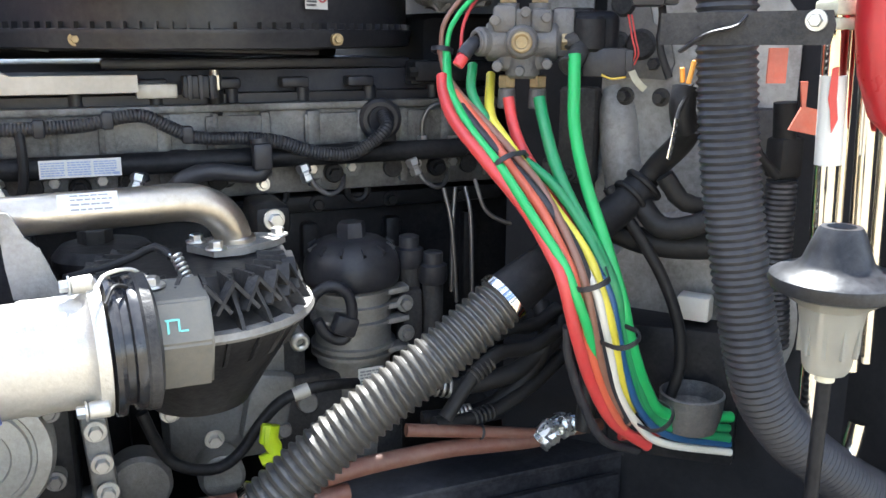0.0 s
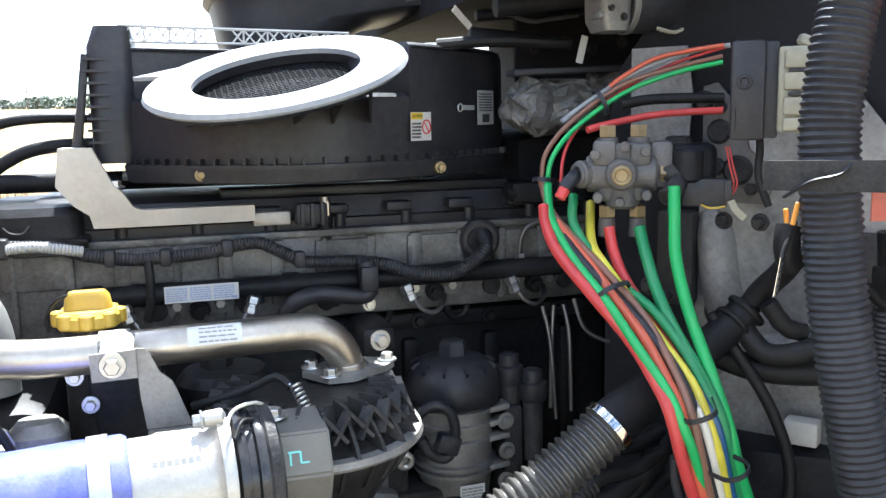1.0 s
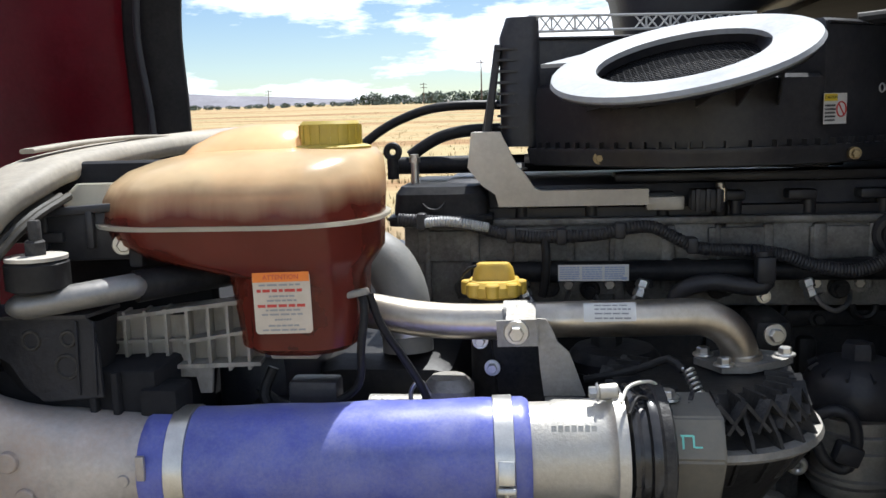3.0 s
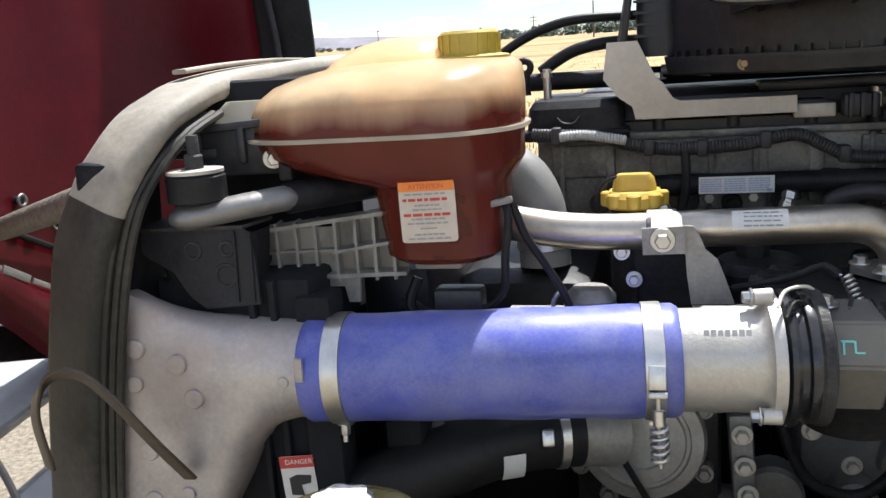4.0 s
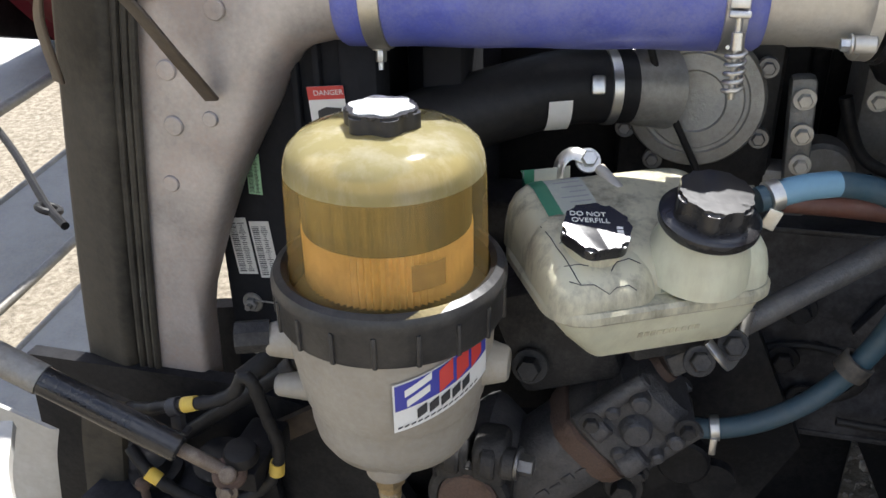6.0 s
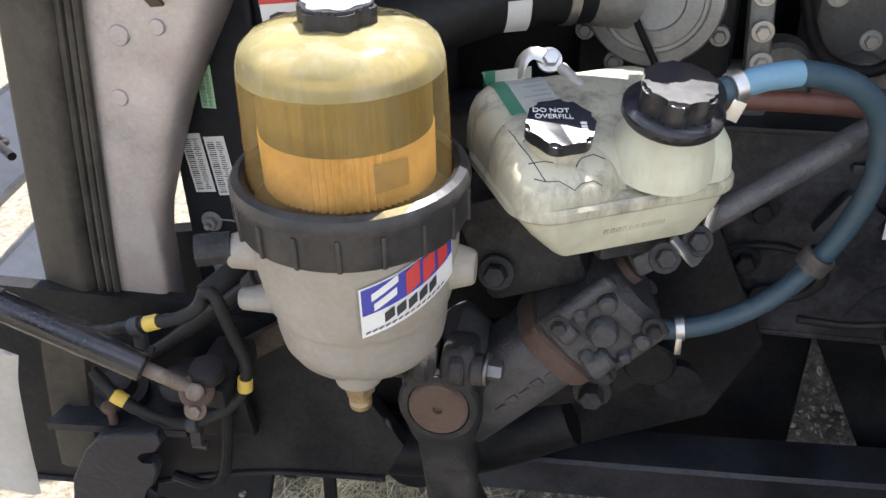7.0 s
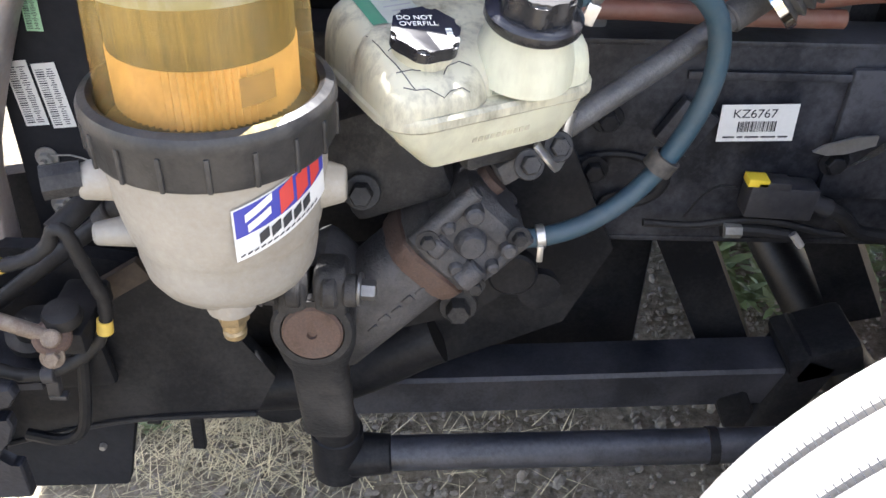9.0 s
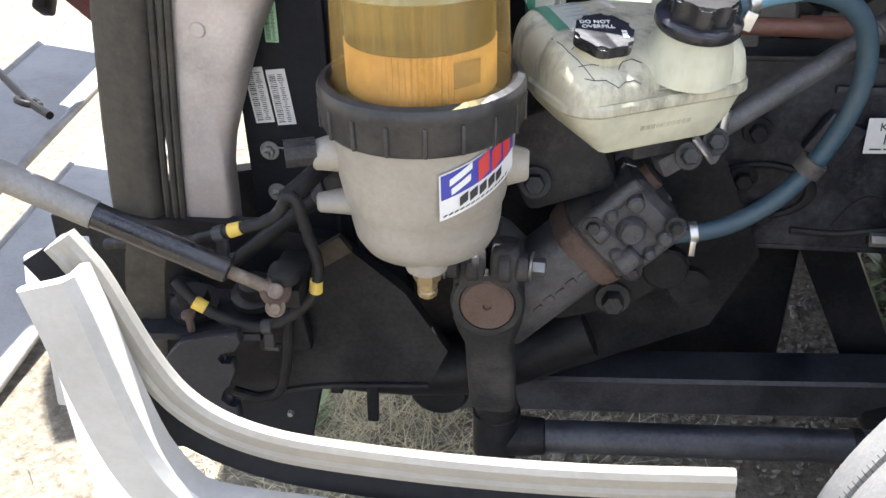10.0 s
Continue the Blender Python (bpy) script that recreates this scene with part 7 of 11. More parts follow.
duct = thing("air_duct", (0.4, 1.75, 1.84), "smooth dark grey moulded air duct", "duct")
bm = B()
loft(bm, [(0.205, 1.88, 1.815, 0.22, 0.34, 0.10), (0.21, 1.88, 1.850, 0.25, 0.36, 0.11), (0.24, 1.88, 1.878, 0.32, 0.37, 0.12), (0.31, 1.88, 1.900, 0.47, 0.38, 0.13), (0.52, 1.88, 1.920, 0.90, 0.39, 0.135)], seg=10)
part("duct", bm, M["duct_grey"], duct)
bm = B()
loft(bm, [(0.52, 1.88, 1.912, 0.90, 0.40, 0.135), (0.518, 1.88, 1.925, 0.915, 0.415, 0.14), (0.52, 1.88, 1.940, 0.915, 0.415, 0.14), (0.54, 1.88, 1.975, 0.87, 0.38, 0.13), (0.58, 1.88, 2.03, 0.78, 0.34, 0.12)], seg=10)
part("rolled_rim", bm, M["duct_grey"], duct)
wp = thing("wiper_motor", (0.6, 1.2, 1.82), "grey and black wiper motor under the cowl", "motor")
bm = B()
loft(bm, [(0.606, 1.20, 1.803, 0.040, 0.06, 0.012), (0.603, 1.20, 1.820, 0.050, 0.065, 0.012), (0.603, 1.20, 1.86, 0.052, 0.07, 0.014), (0.600, 1.20, 1.90, 0.060, 0.07, 0.012)])
for z in (1.825, 1.850, 1.875):
    box(bm, (0.580, 1.185, z), (0.012, 0.03, 0.010), bev=0.003)
part("gearbox", bm, M["alu_dull"], wp)
for x, z in ((0.592, 1.835), (0.612, 1.822)):
    bolt_part((x, 1.168, z), (0, -1, 0), wp, 0.004, 0.004, M["dark_cast"])
bm = B()
revolve(bm, [(0.036, 0.0), (0.040, 0.004), (0.041, 0.012), (0.041, 0.085), (0.038, 0.092), (0.030, 0.096), (0.030, 0.118), (0.026, 0.122), (0.012, 0.124)], axis_matrix((0.626, 1.20, 1.842), (1, 0, 0.01)), 32)
part("can", bm, M["black_plastic"], wp)
part("band", one(band, (0.626, 1.20, 1.842), (0.636, 1.20, 1.842), 0.0415, 0.001, 32), M["alu_dull"], wp)
part("motor_lead", one(tube, [(0.665, 1.165, 1.806), (0.69, 1.16, 1.800), (0.715, 1.165, 1.808)], 0.003, 8, 0.005), M["cream_dirty"], wp)
part("end_tab", one(box, (0.733, 1.17, 1.808), (0.020, 0.004, 0.007), (0, -12, 0), 0.001), M["cream_dirty"], wp)
for k, (pts, r, mt) in enumerate((([(0.30, 1.22, 1.848), (0.42, 1.2, 1.868), (0.56, 1.2, 1.892)], 0.006, "dark_cast"), ([(0.40, 1.40, 1.80), (0.5, 1.38, 1.806), (0.62, 1.36, 1.80)], 0.010, "black_rubber"), ([(0.50, 1.35, 1.846), (0.545, 1.35, 1.834), (0.575, 1.35, 1.838), (0.628, 1.35, 1.846)], 0.004, "dark_cast"))):
    c = thing("wiper_rod", pts[0], "thin rod and lead under the cowl", "rod", group="cowl rods")
    part("rod", one(tube, pts, r, 10), M[mt], c)
for p, rt in (((0.41, 1.30, 1.832), (0, 40, 20)), ((0.5865, 1.25, 1.782), (0, -76, 0))):
    bm = B()
    box(bm, p, (0.042, 0.0015, 0.011), rt)
    solo("paper_tag", bm, M["tan_steel"], "small cream paper tag tied on a lead", "tag", group="paper tags")

# ---- cab behind, closing the place ----
cab = thing("truck_cab", (1.8, 1.55, 0.5), "dark red truck cab behind the engine bay", "cab", kind="structure")
bm = B()
loft(bm, [(1.85, 1.56, 0.55, 1.75, 2.2, 0.1), (1.85, 1.56, 1.9, 1.75, 2.2, 0.12), (1.98, 1.56, 2.7, 1.45, 2.1, 0.15), (2.0, 1.56, 2.8, 1.2, 1.9, 0.15)])
part("shell", bm, M["red_body"], cab)
bm = B()
box(bm, (1.06, 1.56, 2.25), (0.02, 1.7, 0.55), (0, 12, 0), bev=0.01)
part("windscreen", bm, M["black_plastic"], cab)
# ---- surge tank ----
tank = thing("coolant_tank", (-0.36, 1.04, 1.385), "translucent orange coolant tank, two thirds full of red coolant", "coolant tank")
SECS = [(-0.362, 1.030, 1.402, 0.120, 0.130, 0.05), (-0.362, 1.030, 1.410, 0.142, 0.148, 0.055), (-0.362, 1.032, 1.44, 0.152, 0.155, 0.06), (-0.364, 1.036, 1.475, 0.160, 0.165, 0.065),
        (-0.366, 1.038, 1.494, 0.166, 0.168, 0.068), (-0.392, 1.046, 1.506, 0.235, 0.200, 0.085), (-0.414, 1.056, 1.518, 0.292, 0.232, 0.10), (-0.434, 1.062, 1.535, 0.332, 0.25, 0.11), (-0.440, 1.064, 1.558, 0.346, 0.257, 0.115),
        (-0.438, 1.066, 1.585, 0.344, 0.257, 0.115), (-0.434, 1.070, 1.602, 0.336, 0.252, 0.115), (-0.426, 1.078, 1.617, 0.316, 0.236, 0.11), (-0.412, 1.088, 1.629, 0.282, 0.205, 0.098), (-0.398, 1.098, 1.637, 0.235, 0.165, 0.08), (-0.39, 1.10, 1.640, 0.17, 0.11, 0.05)]
bm = B()
loft(bm, SECS, seg=16)
# shallow moulded flutes down the walls
for v in bm.verts:
    if 1.40 < v.co.z < 1.632:
        a = math.atan2(v.co.y - 1.06, v.co.x + 0.40)
        q = abs(((a * 13 / (2 * math.pi)) % 1.0) - 0.5)
        v.co.x += (-0.40 - v.co.x) * 0.016 * max(0.0, 1 - q * 7)
        v.co.y += (1.06 - v.co.y) * 0.022 * max(0.0, 1 - q * 7)
loft(bm, [(-0.445, 1.10, 1.618, 0.20, 0.15, 0.07), (-0.435, 1.11, 1.645, 0.165, 0.13, 0.06), (-0.425, 1.118, 1.662, 0.12, 0.10, 0.048), (-0.42, 1.12, 1.670, 0.06, 0.05, 0.024)], seg=8)
part("shell", bm, M["tank"], tank)
bm = B()
loft(bm, [(cx, cy, z + (0.004 if k == 0 else 0), w - 0.012, d - 0.012, max(0.01, r - 0.006)) for k, (cx, cy, z, w, d, r) in enumerate(SECS[:10])], seg=8)
part("coolant", bm, M["coolant"], tank, "red coolant inside")
bm = B()
loft(bm, [(-0.440, 1.064, 1.5535, 0.356, 0.267, 0.115), (-0.440, 1.064, 1.5585, 0.358, 0.269, 0.115)], seg=10)
part("seam", bm, M["tank_neck"], tank, "pale moulded seam")
bm = B()
CX, CY = -0.334, 1.088
revolve(bm, [(0.050, 1.636), (0.051, 1.640), (0.046, 1.642), (0.038, 1.643), (0.0375, 1.668), (0.034, 1.672)], Matrix.Translation((CX, CY, 0)), 40)
tcap = part("cap", bm, M["cap_dull_yellow"], tank, "dusty yellow ribbed cap")
for k in range(18):
    a = 2 * math.pi * k / 18
    part("rib", one(box, (CX + 0.038 * math.cos(a), CY + 0.038 * math.sin(a), 1.655), (0.003, 0.004, 0.024), (0, 0, math.degrees(a))), M["cap_dull_yellow"], tcap)
bm = B()
cyl(bm, (CX, CY, 1.60), (CX, CY, 1.637), 0.036, seg=32)
part("neck", bm, M["tank"], tank)
bm = B()
loft(bm, [(-0.612, 1.03, 1.545, 0.05, 0.06, 0.015), (-0.617, 1.03, 1.558, 0.070, 0.07, 0.02), (-0.617, 1.03, 1.588, 0.072, 0.07, 0.02), (-0.610, 1.03, 1.604, 0.055, 0.06, 0.02)])
part("side_lug", bm, M["tank_neck"], tank, "milky clear side lug")
bm = B()
box(bm, (-0.372, 1.03, 1.396), (0.06, 0.05, 0.02), bev=0.004)
part("foot", bm, M["tank_neck"], tank)
lm = sticker_frame((-0.365, 0.9485, 1.4685), (0.0, -1, 0.02), turn=1.5)
part("label", one(prism, rrect(0.067, 0.071, 0.005), 0.0006, lm), M["label_warm"], tank, "white and orange coolant instruction label")
part("label_head", one(decal, lm, 0, 0.0300, 0.066, 0.011, 0.0008), M["label_orange"], tank)
text_mesh("ATTENTION", 0.0075, lm @ Matrix.Translation((0, 0.0298, 0.0016)), M["label_red"], tank)
bm = B()
for k, (w, yy) in enumerate(((0.052, 0.021), (0.03, 0.008), (0.036, 0.003), (0.04, -0.008), (0.05, -0.013), (0.02, -0.019), (0.036, -0.026), (0.05, -0.031))):
    text_bars(bm, lm, 0, yy, w, 0.0042, 1, rng, 0.5)
part("print", bm, M["ink_grey"], tank)
bm = B()
for yy in (0.0145, -0.003):
    text_bars(bm, lm, 0, yy, 0.058, 0.006, 1, rng, 0.55)
part("print", bm, M["label_red"], tank)
# cables under the tank
uw = thing("tank_wiring", (-0.36, 1.0, 1.30), "black sensor leads and plug under the coolant tank", "wiring")
for pts, r in (([(-0.285, 0.995, 1.470), (-0.278, 0.985, 1.455), (-0.283, 0.98, 1.41), (-0.29, 0.985, 1.36), (-0.33, 0.99, 1.335), (-0.38, 1.0, 1.33), (-0.42, 1.01, 1.35)], 0.005),
               ([(-0.275, 1.0, 1.468), (-0.262, 1.0, 1.43), (-0.24, 1.01, 1.39), (-0.222, 1.02, 1.355), (-0.21, 1.03, 1.32)], 0.005),
               ([(-0.40, 1.01, 1.375), (-0.41, 1.0, 1.34), (-0.38, 0.99, 1.315), (-0.33, 1.0, 1.315)], 0.007)):
    part("lead", one(tube, pts, r, 10), M["black_rubber"], uw)
bm = B()
box(bm, (-0.345, 1.0, 1.348), (0.06, 0.035, 0.035), bev=0.005)
part("plug", bm, M["black_plastic"], uw)
bm = B()
box(bm, (-0.287, 0.985, 1.472), (0.03, 0.01, 0.008), (0, -12, 0), bev=0.002)
part("clip", bm, M["alu_dull"], uw)

# white lattice bracket
lat = thing("tank_bracket", (-0.5, 0.97, 1.385), "white moulded plastic lattice bracket beside the tank", "bracket")
bm = B()
A, Bq = Vector((-0.605, 0.955, 0)), Vector((-0.405, 0.985, 0))
ld = (Bq - A).normalized()
lm = Matrix(((ld.x, 0, -ld.y, A.x), (ld.y, 0, ld.x, A.y), (0, 1, 0, 0), (0, 0, 0, 1)))


def lat_box(x0, x1, z0, z1, d0, d1):
    prism(bm, [(x0, z0), (x1, z0), (x1, z1), (x0, z1)], d1 - d0, lm @ Matrix.Translation((0, 0, d0)))


lat_box(0.0, 0.20, 1.384, 1.389, 0.0, 0.032)
prism(bm, [(0.0, 1.442), (0.20, 1.462), (0.20, 1.467), (0.0, 1.447)], 0.032, lm)
lat_box(0.0, 0.005, 1.366, 1.445, 0.0, 0.032)
lat_box(0.0, 0.115, 1.388, 1.446, 0.018, 0.022)
lat_box(0.115, 0.20, 1.388, 1.456, 0.028, 0.031)
for x in (0.042, 0.066, 0.090, 0.115, 0.140, 0.163, 0.186):
    lat_box(x - 0.0018, x + 0.0018, 1.379, 1.452 + x * 0.06, 0.002, 0.032)
lat_box(0.03, 0.115, 1.416, 1.4195, 0.006, 0.020)
prism(bm, [(0.11, 1.414), (0.20, 1.426), (0.20, 1.430), (0.11, 1.418)], 0.03, lm)
part("lattice", bm, M["lattice_plastic"], lat)
bm = B()
hexbolt(bm, lm @ Vector((0.018, 1.412, 0.016)), (0, -1, 0), 0.008, 0.008)
part("bolt", bm, M["dark_cast"], lat)
bm = B()
m = sticker_frame((-0.50, 0.985, 1.372), (0, -1, 0))
prism(bm, [(-0.03, 0.012), (0.035, 0.012), (0.032, -0.02), (0.018, -0.02), (0.014, 0.0), (-0.012, 0.0), (-0.02, -0.02)], 0.006, m)
part("tab", bm, M["lattice_plastic"], lat)

# ---- radiator, charge air cooler and its seal ----
M["stay_grey"] = mat("worn_grey_steel", (0.20, 0.20, 0.20), 0.35, 0.6, vary=0.25, scale=20, dust=(0.36, 0.33, 0.28), dust_amount=0.4, bump=0.15)
fsh = thing("fan_shroud", (-0.42, 1.6, 0.55), "black plastic fan shroud behind the radiator", "fan shroud")
bm = B()
box(bm, (-0.45, 1.62, 0.95), (0.10, 1.10, 0.85), bev=0.02)
ring(bm, (-0.40, 1.62, 1.0), (1, 0, 0), 0.36, 0.03, 48, 10)
part("shroud", bm, M["black_plastic"], fsh)
bm = B()
box(bm, (-0.30, 1.50, 1.05), (0.22, 0.60, 0.55), bev=0.04)
part("fan_hub_cover", bm, M["black_rubber"], fsh)
rad = thing("radiator", (-0.62, 1.5, 0.5), "black radiator side frame with stickers", "radiator")
bm = B()
box(bm, (-0.605, 1.56, 0.97), (0.20, 1.30, 0.86), bev=0.008)
box(bm, (-0.50, 0.925, 0.98), (0.045, 0.05, 0.80), bev=0.006)
box(bm, (-0.42, 1.02, 1.12), (0.05, 0.12, 0.40), bev=0.01)
for x in (-0.575, -0.548):
    box(bm, (x, 0.903, 1.0), (0.008, 0.012, 0.80), bev=0.002)
part("side_frame", bm, M["matt_black"], rad)
lm = sticker_frame((-0.536, 0.8965, 1.152), (0.12, -1, 0), turn=4)
part("danger_label", one(decal, lm, 0, 0, 0.042, 0.060, 0.0), M["label_white"], rad, "white and red danger label with a hand symbol")
part("danger_band", one(decal, lm, 0, 0.0225, 0.042, 0.015, 0.0008), M["label_red"], rad)
text_mesh("DANGER", 0.0085, lm @ Matrix.Translation((0.003, 0.0225, 0.0016)), M["label_white"], rad)
bm = B()
prism(bm, [(-0.012, -0.02), (0.004, -0.022), (0.002, -0.008), (0.014, -0.006), (0.016, 0.004), (-0.002, 0.006), (-0.012, 0.002)], 0.0004, lm @ Matrix.Translation((0, 0, 0.001)))
part("hand_symbol", bm, M["ink"], rad)
for x, z, w, h, tn, mt in ((-0.674, 0.960, 0.027, 0.080, 6, "label_white"), (-0.643, 0.958, 0.027, 0.080, 6, "label_white"), (-0.645, 1.062, 0.018, 0.054, -1, "label_palegreen")):
    lm = sticker_frame((x, 0.9085, z), (0, -1, 0), turn=tn)
    part("barcode_label", one(decal, lm, 0, 0, w, h, 0.0), M[mt], rad, "narrow printed barcode label")
    bm = B()
    for k in range(26):
        yy = -h * 0.44 + k * h * 0.034
        decal(bm, lm, -w * 0.22, yy, w * 0.34, h * rng.choice((0.010, 0.018)), 0.0012, 0.0002)
        decal(bm, lm, w * 0.2, yy, w * rng.uniform(0.1, 0.35), h * 0.012, 0.0012, 0.0002)
    part("print", bm, M["ink"], rad)
for x, y, z in ((-0.669, 0.9080, 0.878), (-0.665, 0.9080, 0.812)):
    bm = B()
    hexbolt(bm, (x, y, z), (0, -1, 0), 0.009, 0.008)
    cyl(bm, (x, y - 0.01, z), (x, y - 0.018, z), 0.004, seg=10)
    part("bolt", bm, M["alu_dull"], rad)
part("wire", one(tube, [(-0.66, 0.899, 0.886), (-0.63, 0.895, 0.888), (-0.60, 0.89, 0.878)], 0.0012, 6), M["alu_dull"], rad)


def trumpet(bm, secs, n=36):
    """A flattened horn: ellipse-like sections (x, y centre, low z, high z, half depth, squareness) joined along x."""
    rings = []
    for x, cy, z0, z1, hd, sq in secs:
        cz, hz = (z0 + z1) / 2, (z1 - z0) / 2
        row = []
        for k in range(n):
            a = 2 * math.pi * k / n
            c, s = math.cos(a), math.sin(a)
            row.append(bm.verts.new((x, cy + hd * math.copysign(abs(c) ** (2 / sq), c), cz + hz * math.copysign(abs(s) ** (2 / sq), s))))
        rings.append(row)
    for a, b in zip(rings, rings[1:]):
        for k in range(n):
            bm.faces.new((a[k], a[(k + 1) % n], b[(k + 1) % n], b[k]))
    bm.faces.new(rings[0])
    bm.faces.new(list(reversed(rings[-1])))


cac = thing("charge_air_cooler", (-0.72, 0.87, 0.8), "dusty cast aluminium charge air cooler end tank", "charge air cooler")
bm = B()
trumpet(bm, [(-0.466, 0.914, 1.233, 1.349, 0.0575, 2), (-0.5, 0.911, 1.234, 1.35, 0.058, 2), (-0.522, 0.909, 1.233, 1.351, 0.058, 2.1), (-0.545, 0.906, 1.228, 1.352, 0.058, 2.3), (-0.562, 0.904, 1.218, 1.3535, 0.056, 2.5), (-0.58, 0.899, 1.192, 1.355, 0.052, 2.8), (-0.6, 0.893, 1.152, 1.358, 0.047, 3.1), (-0.622, 0.887, 1.112, 1.361, 0.042, 3.3), (-0.65, 0.881, 1.058, 1.368, 0.037, 3.4), (-0.672, 0.876, 1.0, 1.377, 0.032, 3.6), (-0.69, 0.873, 0.95, 1.386, 0.029, 3.8), (-0.703, 0.871, 0.912, 1.394, 0.027, 4), (-0.713, 0.87, 0.86, 1.399, 0.026, 4), (-0.72, 0.87, 0.7, 1.402, 0.026, 4), (-0.728, 0.87, 0.62, 1.404, 0.026, 4), (-0.79, 0.87, 0.62, 1.42, 0.026, 4)])
part("end_tank", bm, M["alu_cac"], cac)
for x, z, r in ((-0.649, 1.315, 0.0105), (-0.632, 1.274, 0.0105), (-0.700, 1.206, 0.0105), (-0.702, 1.142, 0.0105), (-0.655, 1.153, 0.008), (-0.552, 1.294, 0.010), (-0.522, 1.294, 0.006), (-0.718, 1.070, 0.009), (-0.700, 1.333, 0.0105), (-0.706, 1.29, 0.009)):
    bm = B()
    revolve(bm, [(r * 1.15, -0.006), (r * 1.12, 0.0006), (r * 1.0, 0.0018), (r * 0.1, 0.0022)], axis_matrix((x, 0.8425 if x < -0.6 else 0.851, z), (0, -1, 0)), 24)
    part("boss", bm, M["alu_cac"], cac)
bm = B()
box(bm, (-0.500, 0.848, 1.310), (0.010, 0.006, 0.028), bev=0.002)
part("lug", bm, M["alu_cac"], cac)

seal = thing("radiator_seal", (-0.77, 0.80, 0.7), "dusty rubber hood seal round the radiator shroud", "seal")
# Same seal in two tones: dark upright, top run with sunlight painted in.
bm = B()
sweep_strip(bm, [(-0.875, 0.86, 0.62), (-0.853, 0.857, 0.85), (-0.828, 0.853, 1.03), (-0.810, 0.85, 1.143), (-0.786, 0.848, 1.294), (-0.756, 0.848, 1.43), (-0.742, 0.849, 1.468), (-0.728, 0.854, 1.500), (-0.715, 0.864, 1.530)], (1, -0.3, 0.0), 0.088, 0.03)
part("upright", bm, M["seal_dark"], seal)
bm = B()
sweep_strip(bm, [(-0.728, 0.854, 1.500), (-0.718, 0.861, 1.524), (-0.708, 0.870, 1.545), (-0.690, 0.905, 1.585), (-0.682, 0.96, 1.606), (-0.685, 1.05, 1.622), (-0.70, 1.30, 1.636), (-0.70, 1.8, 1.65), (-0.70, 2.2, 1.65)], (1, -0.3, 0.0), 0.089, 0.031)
part("top_run", bm, M["shroud"], seal, "cream top run with sunlight put in its colour")
for o in (-0.010, 0.002, 0.012):
    bm = B()
    tube(bm, [(-0.806 + o, 0.845, 0.70), (-0.792 + o, 0.842, 0.85), (-0.766 + o, 0.838, 1.06), (-0.738 + o, 0.834, 1.25), (-0.708 + o, 0.834, 1.40), (-0.686 + o, 0.845, 1.485), (-0.668 + o, 0.865, 1.53), (-0.648 + o, 0.91, 1.57), (-0.64 + o, 0.98, 1.592)], 0.005, 8, 0.02)
    part("lip", bm, M["seal_dark"], seal)
bm = B()
box(bm, (-0.755, 0.90, 1.12), (0.05, 0.10, 0.86), (0, 4, 0), bev=0.006)
part("backing", bm, M["black_paint"], seal)
bm = B()
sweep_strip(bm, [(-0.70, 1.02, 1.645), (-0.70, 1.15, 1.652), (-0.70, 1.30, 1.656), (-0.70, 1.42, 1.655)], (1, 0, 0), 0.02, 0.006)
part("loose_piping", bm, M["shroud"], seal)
# loose curled strip
st = thing("loose_strip", (-0.72, 0.77, 1.33), "curled loose rubber strip hanging off the seal", "strip")
part("strip", one(sweep_strip, [(-0.805, 0.80, 1.20), (-0.800, 0.785, 1.27), (-0.775, 0.775, 1.312), (-0.740, 0.768, 1.331), (-0.712, 0.768, 1.325), (-0.685, 0.778, 1.290), (-0.660, 0.80, 1.235), (-0.643, 0.832, 1.180)], (0.8, -0.5, 0.6), 0.020, 0.005, 0.008), M["brown_strip"], st)

# mount with bushing and tube arm
mnt = thing("radiator_mount", (-0.63, 0.9, 1.37), "black steel radiator mount with rubber bushing and tube stay", "mount")
bm = B()
loft(bm, [(-0.628, 0.935, 1.368, 0.10, 0.05, 0.02), (-0.632, 0.935, 1.40, 0.125, 0.055, 0.02), (-0.636, 0.935, 1.456, 0.140, 0.055, 0.012)])
part("housing", bm, M["matt_black"], mnt)
bm = B()
prism(bm, [(-0.725, 1.462), (-0.578, 1.468), (-0.568, 1.460), (-0.562, 1.430), (-0.560, 1.372), (-0.632, 1.366), (-0.652, 1.382), (-0.668, 1.412), (-0.700, 1.428), (-0.722, 1.446)], 0.004, sticker_frame((0, 0.900, 0), (0, -1, 0)))
bmesh.ops.bevel(bm, geom=[e for e in bm.edges], offset=0.0012, segments=1, affect="EDGES")
part("stamped_plate", bm, M["slate_steel"], mnt, "scuffed black stamped plate")
for x, z, r in ((-0.600, 1.408, 0.013), (-0.640, 1.438, 0.010), (-0.596, 1.440, 0.008)):
    part("plate_hole", one(ring, (x, 0.8955, z), (0, 1, 0), r, 0.0022, 22, 6), M["dark_cast"], mnt)
for x in (-0.586, -0.566):
    part("plate_edge", one(box, (x, 0.8945, 1.418), (0.003, 0.004, 0.085), (0, 2, 0), 0.001), M["slate_steel"], mnt)
bm = B()
prism(bm, [(-0.735, 0.888), (-0.70, 0.880), (-0.64, 0.884), (-0.57, 0.890), (-0.56, 0.95), (-0.72, 0.95)], 0.004, Matrix.Translation((0, 0, 1.464)))
part("top_plate", bm, M["dark_cast"], mnt)
bm = B()
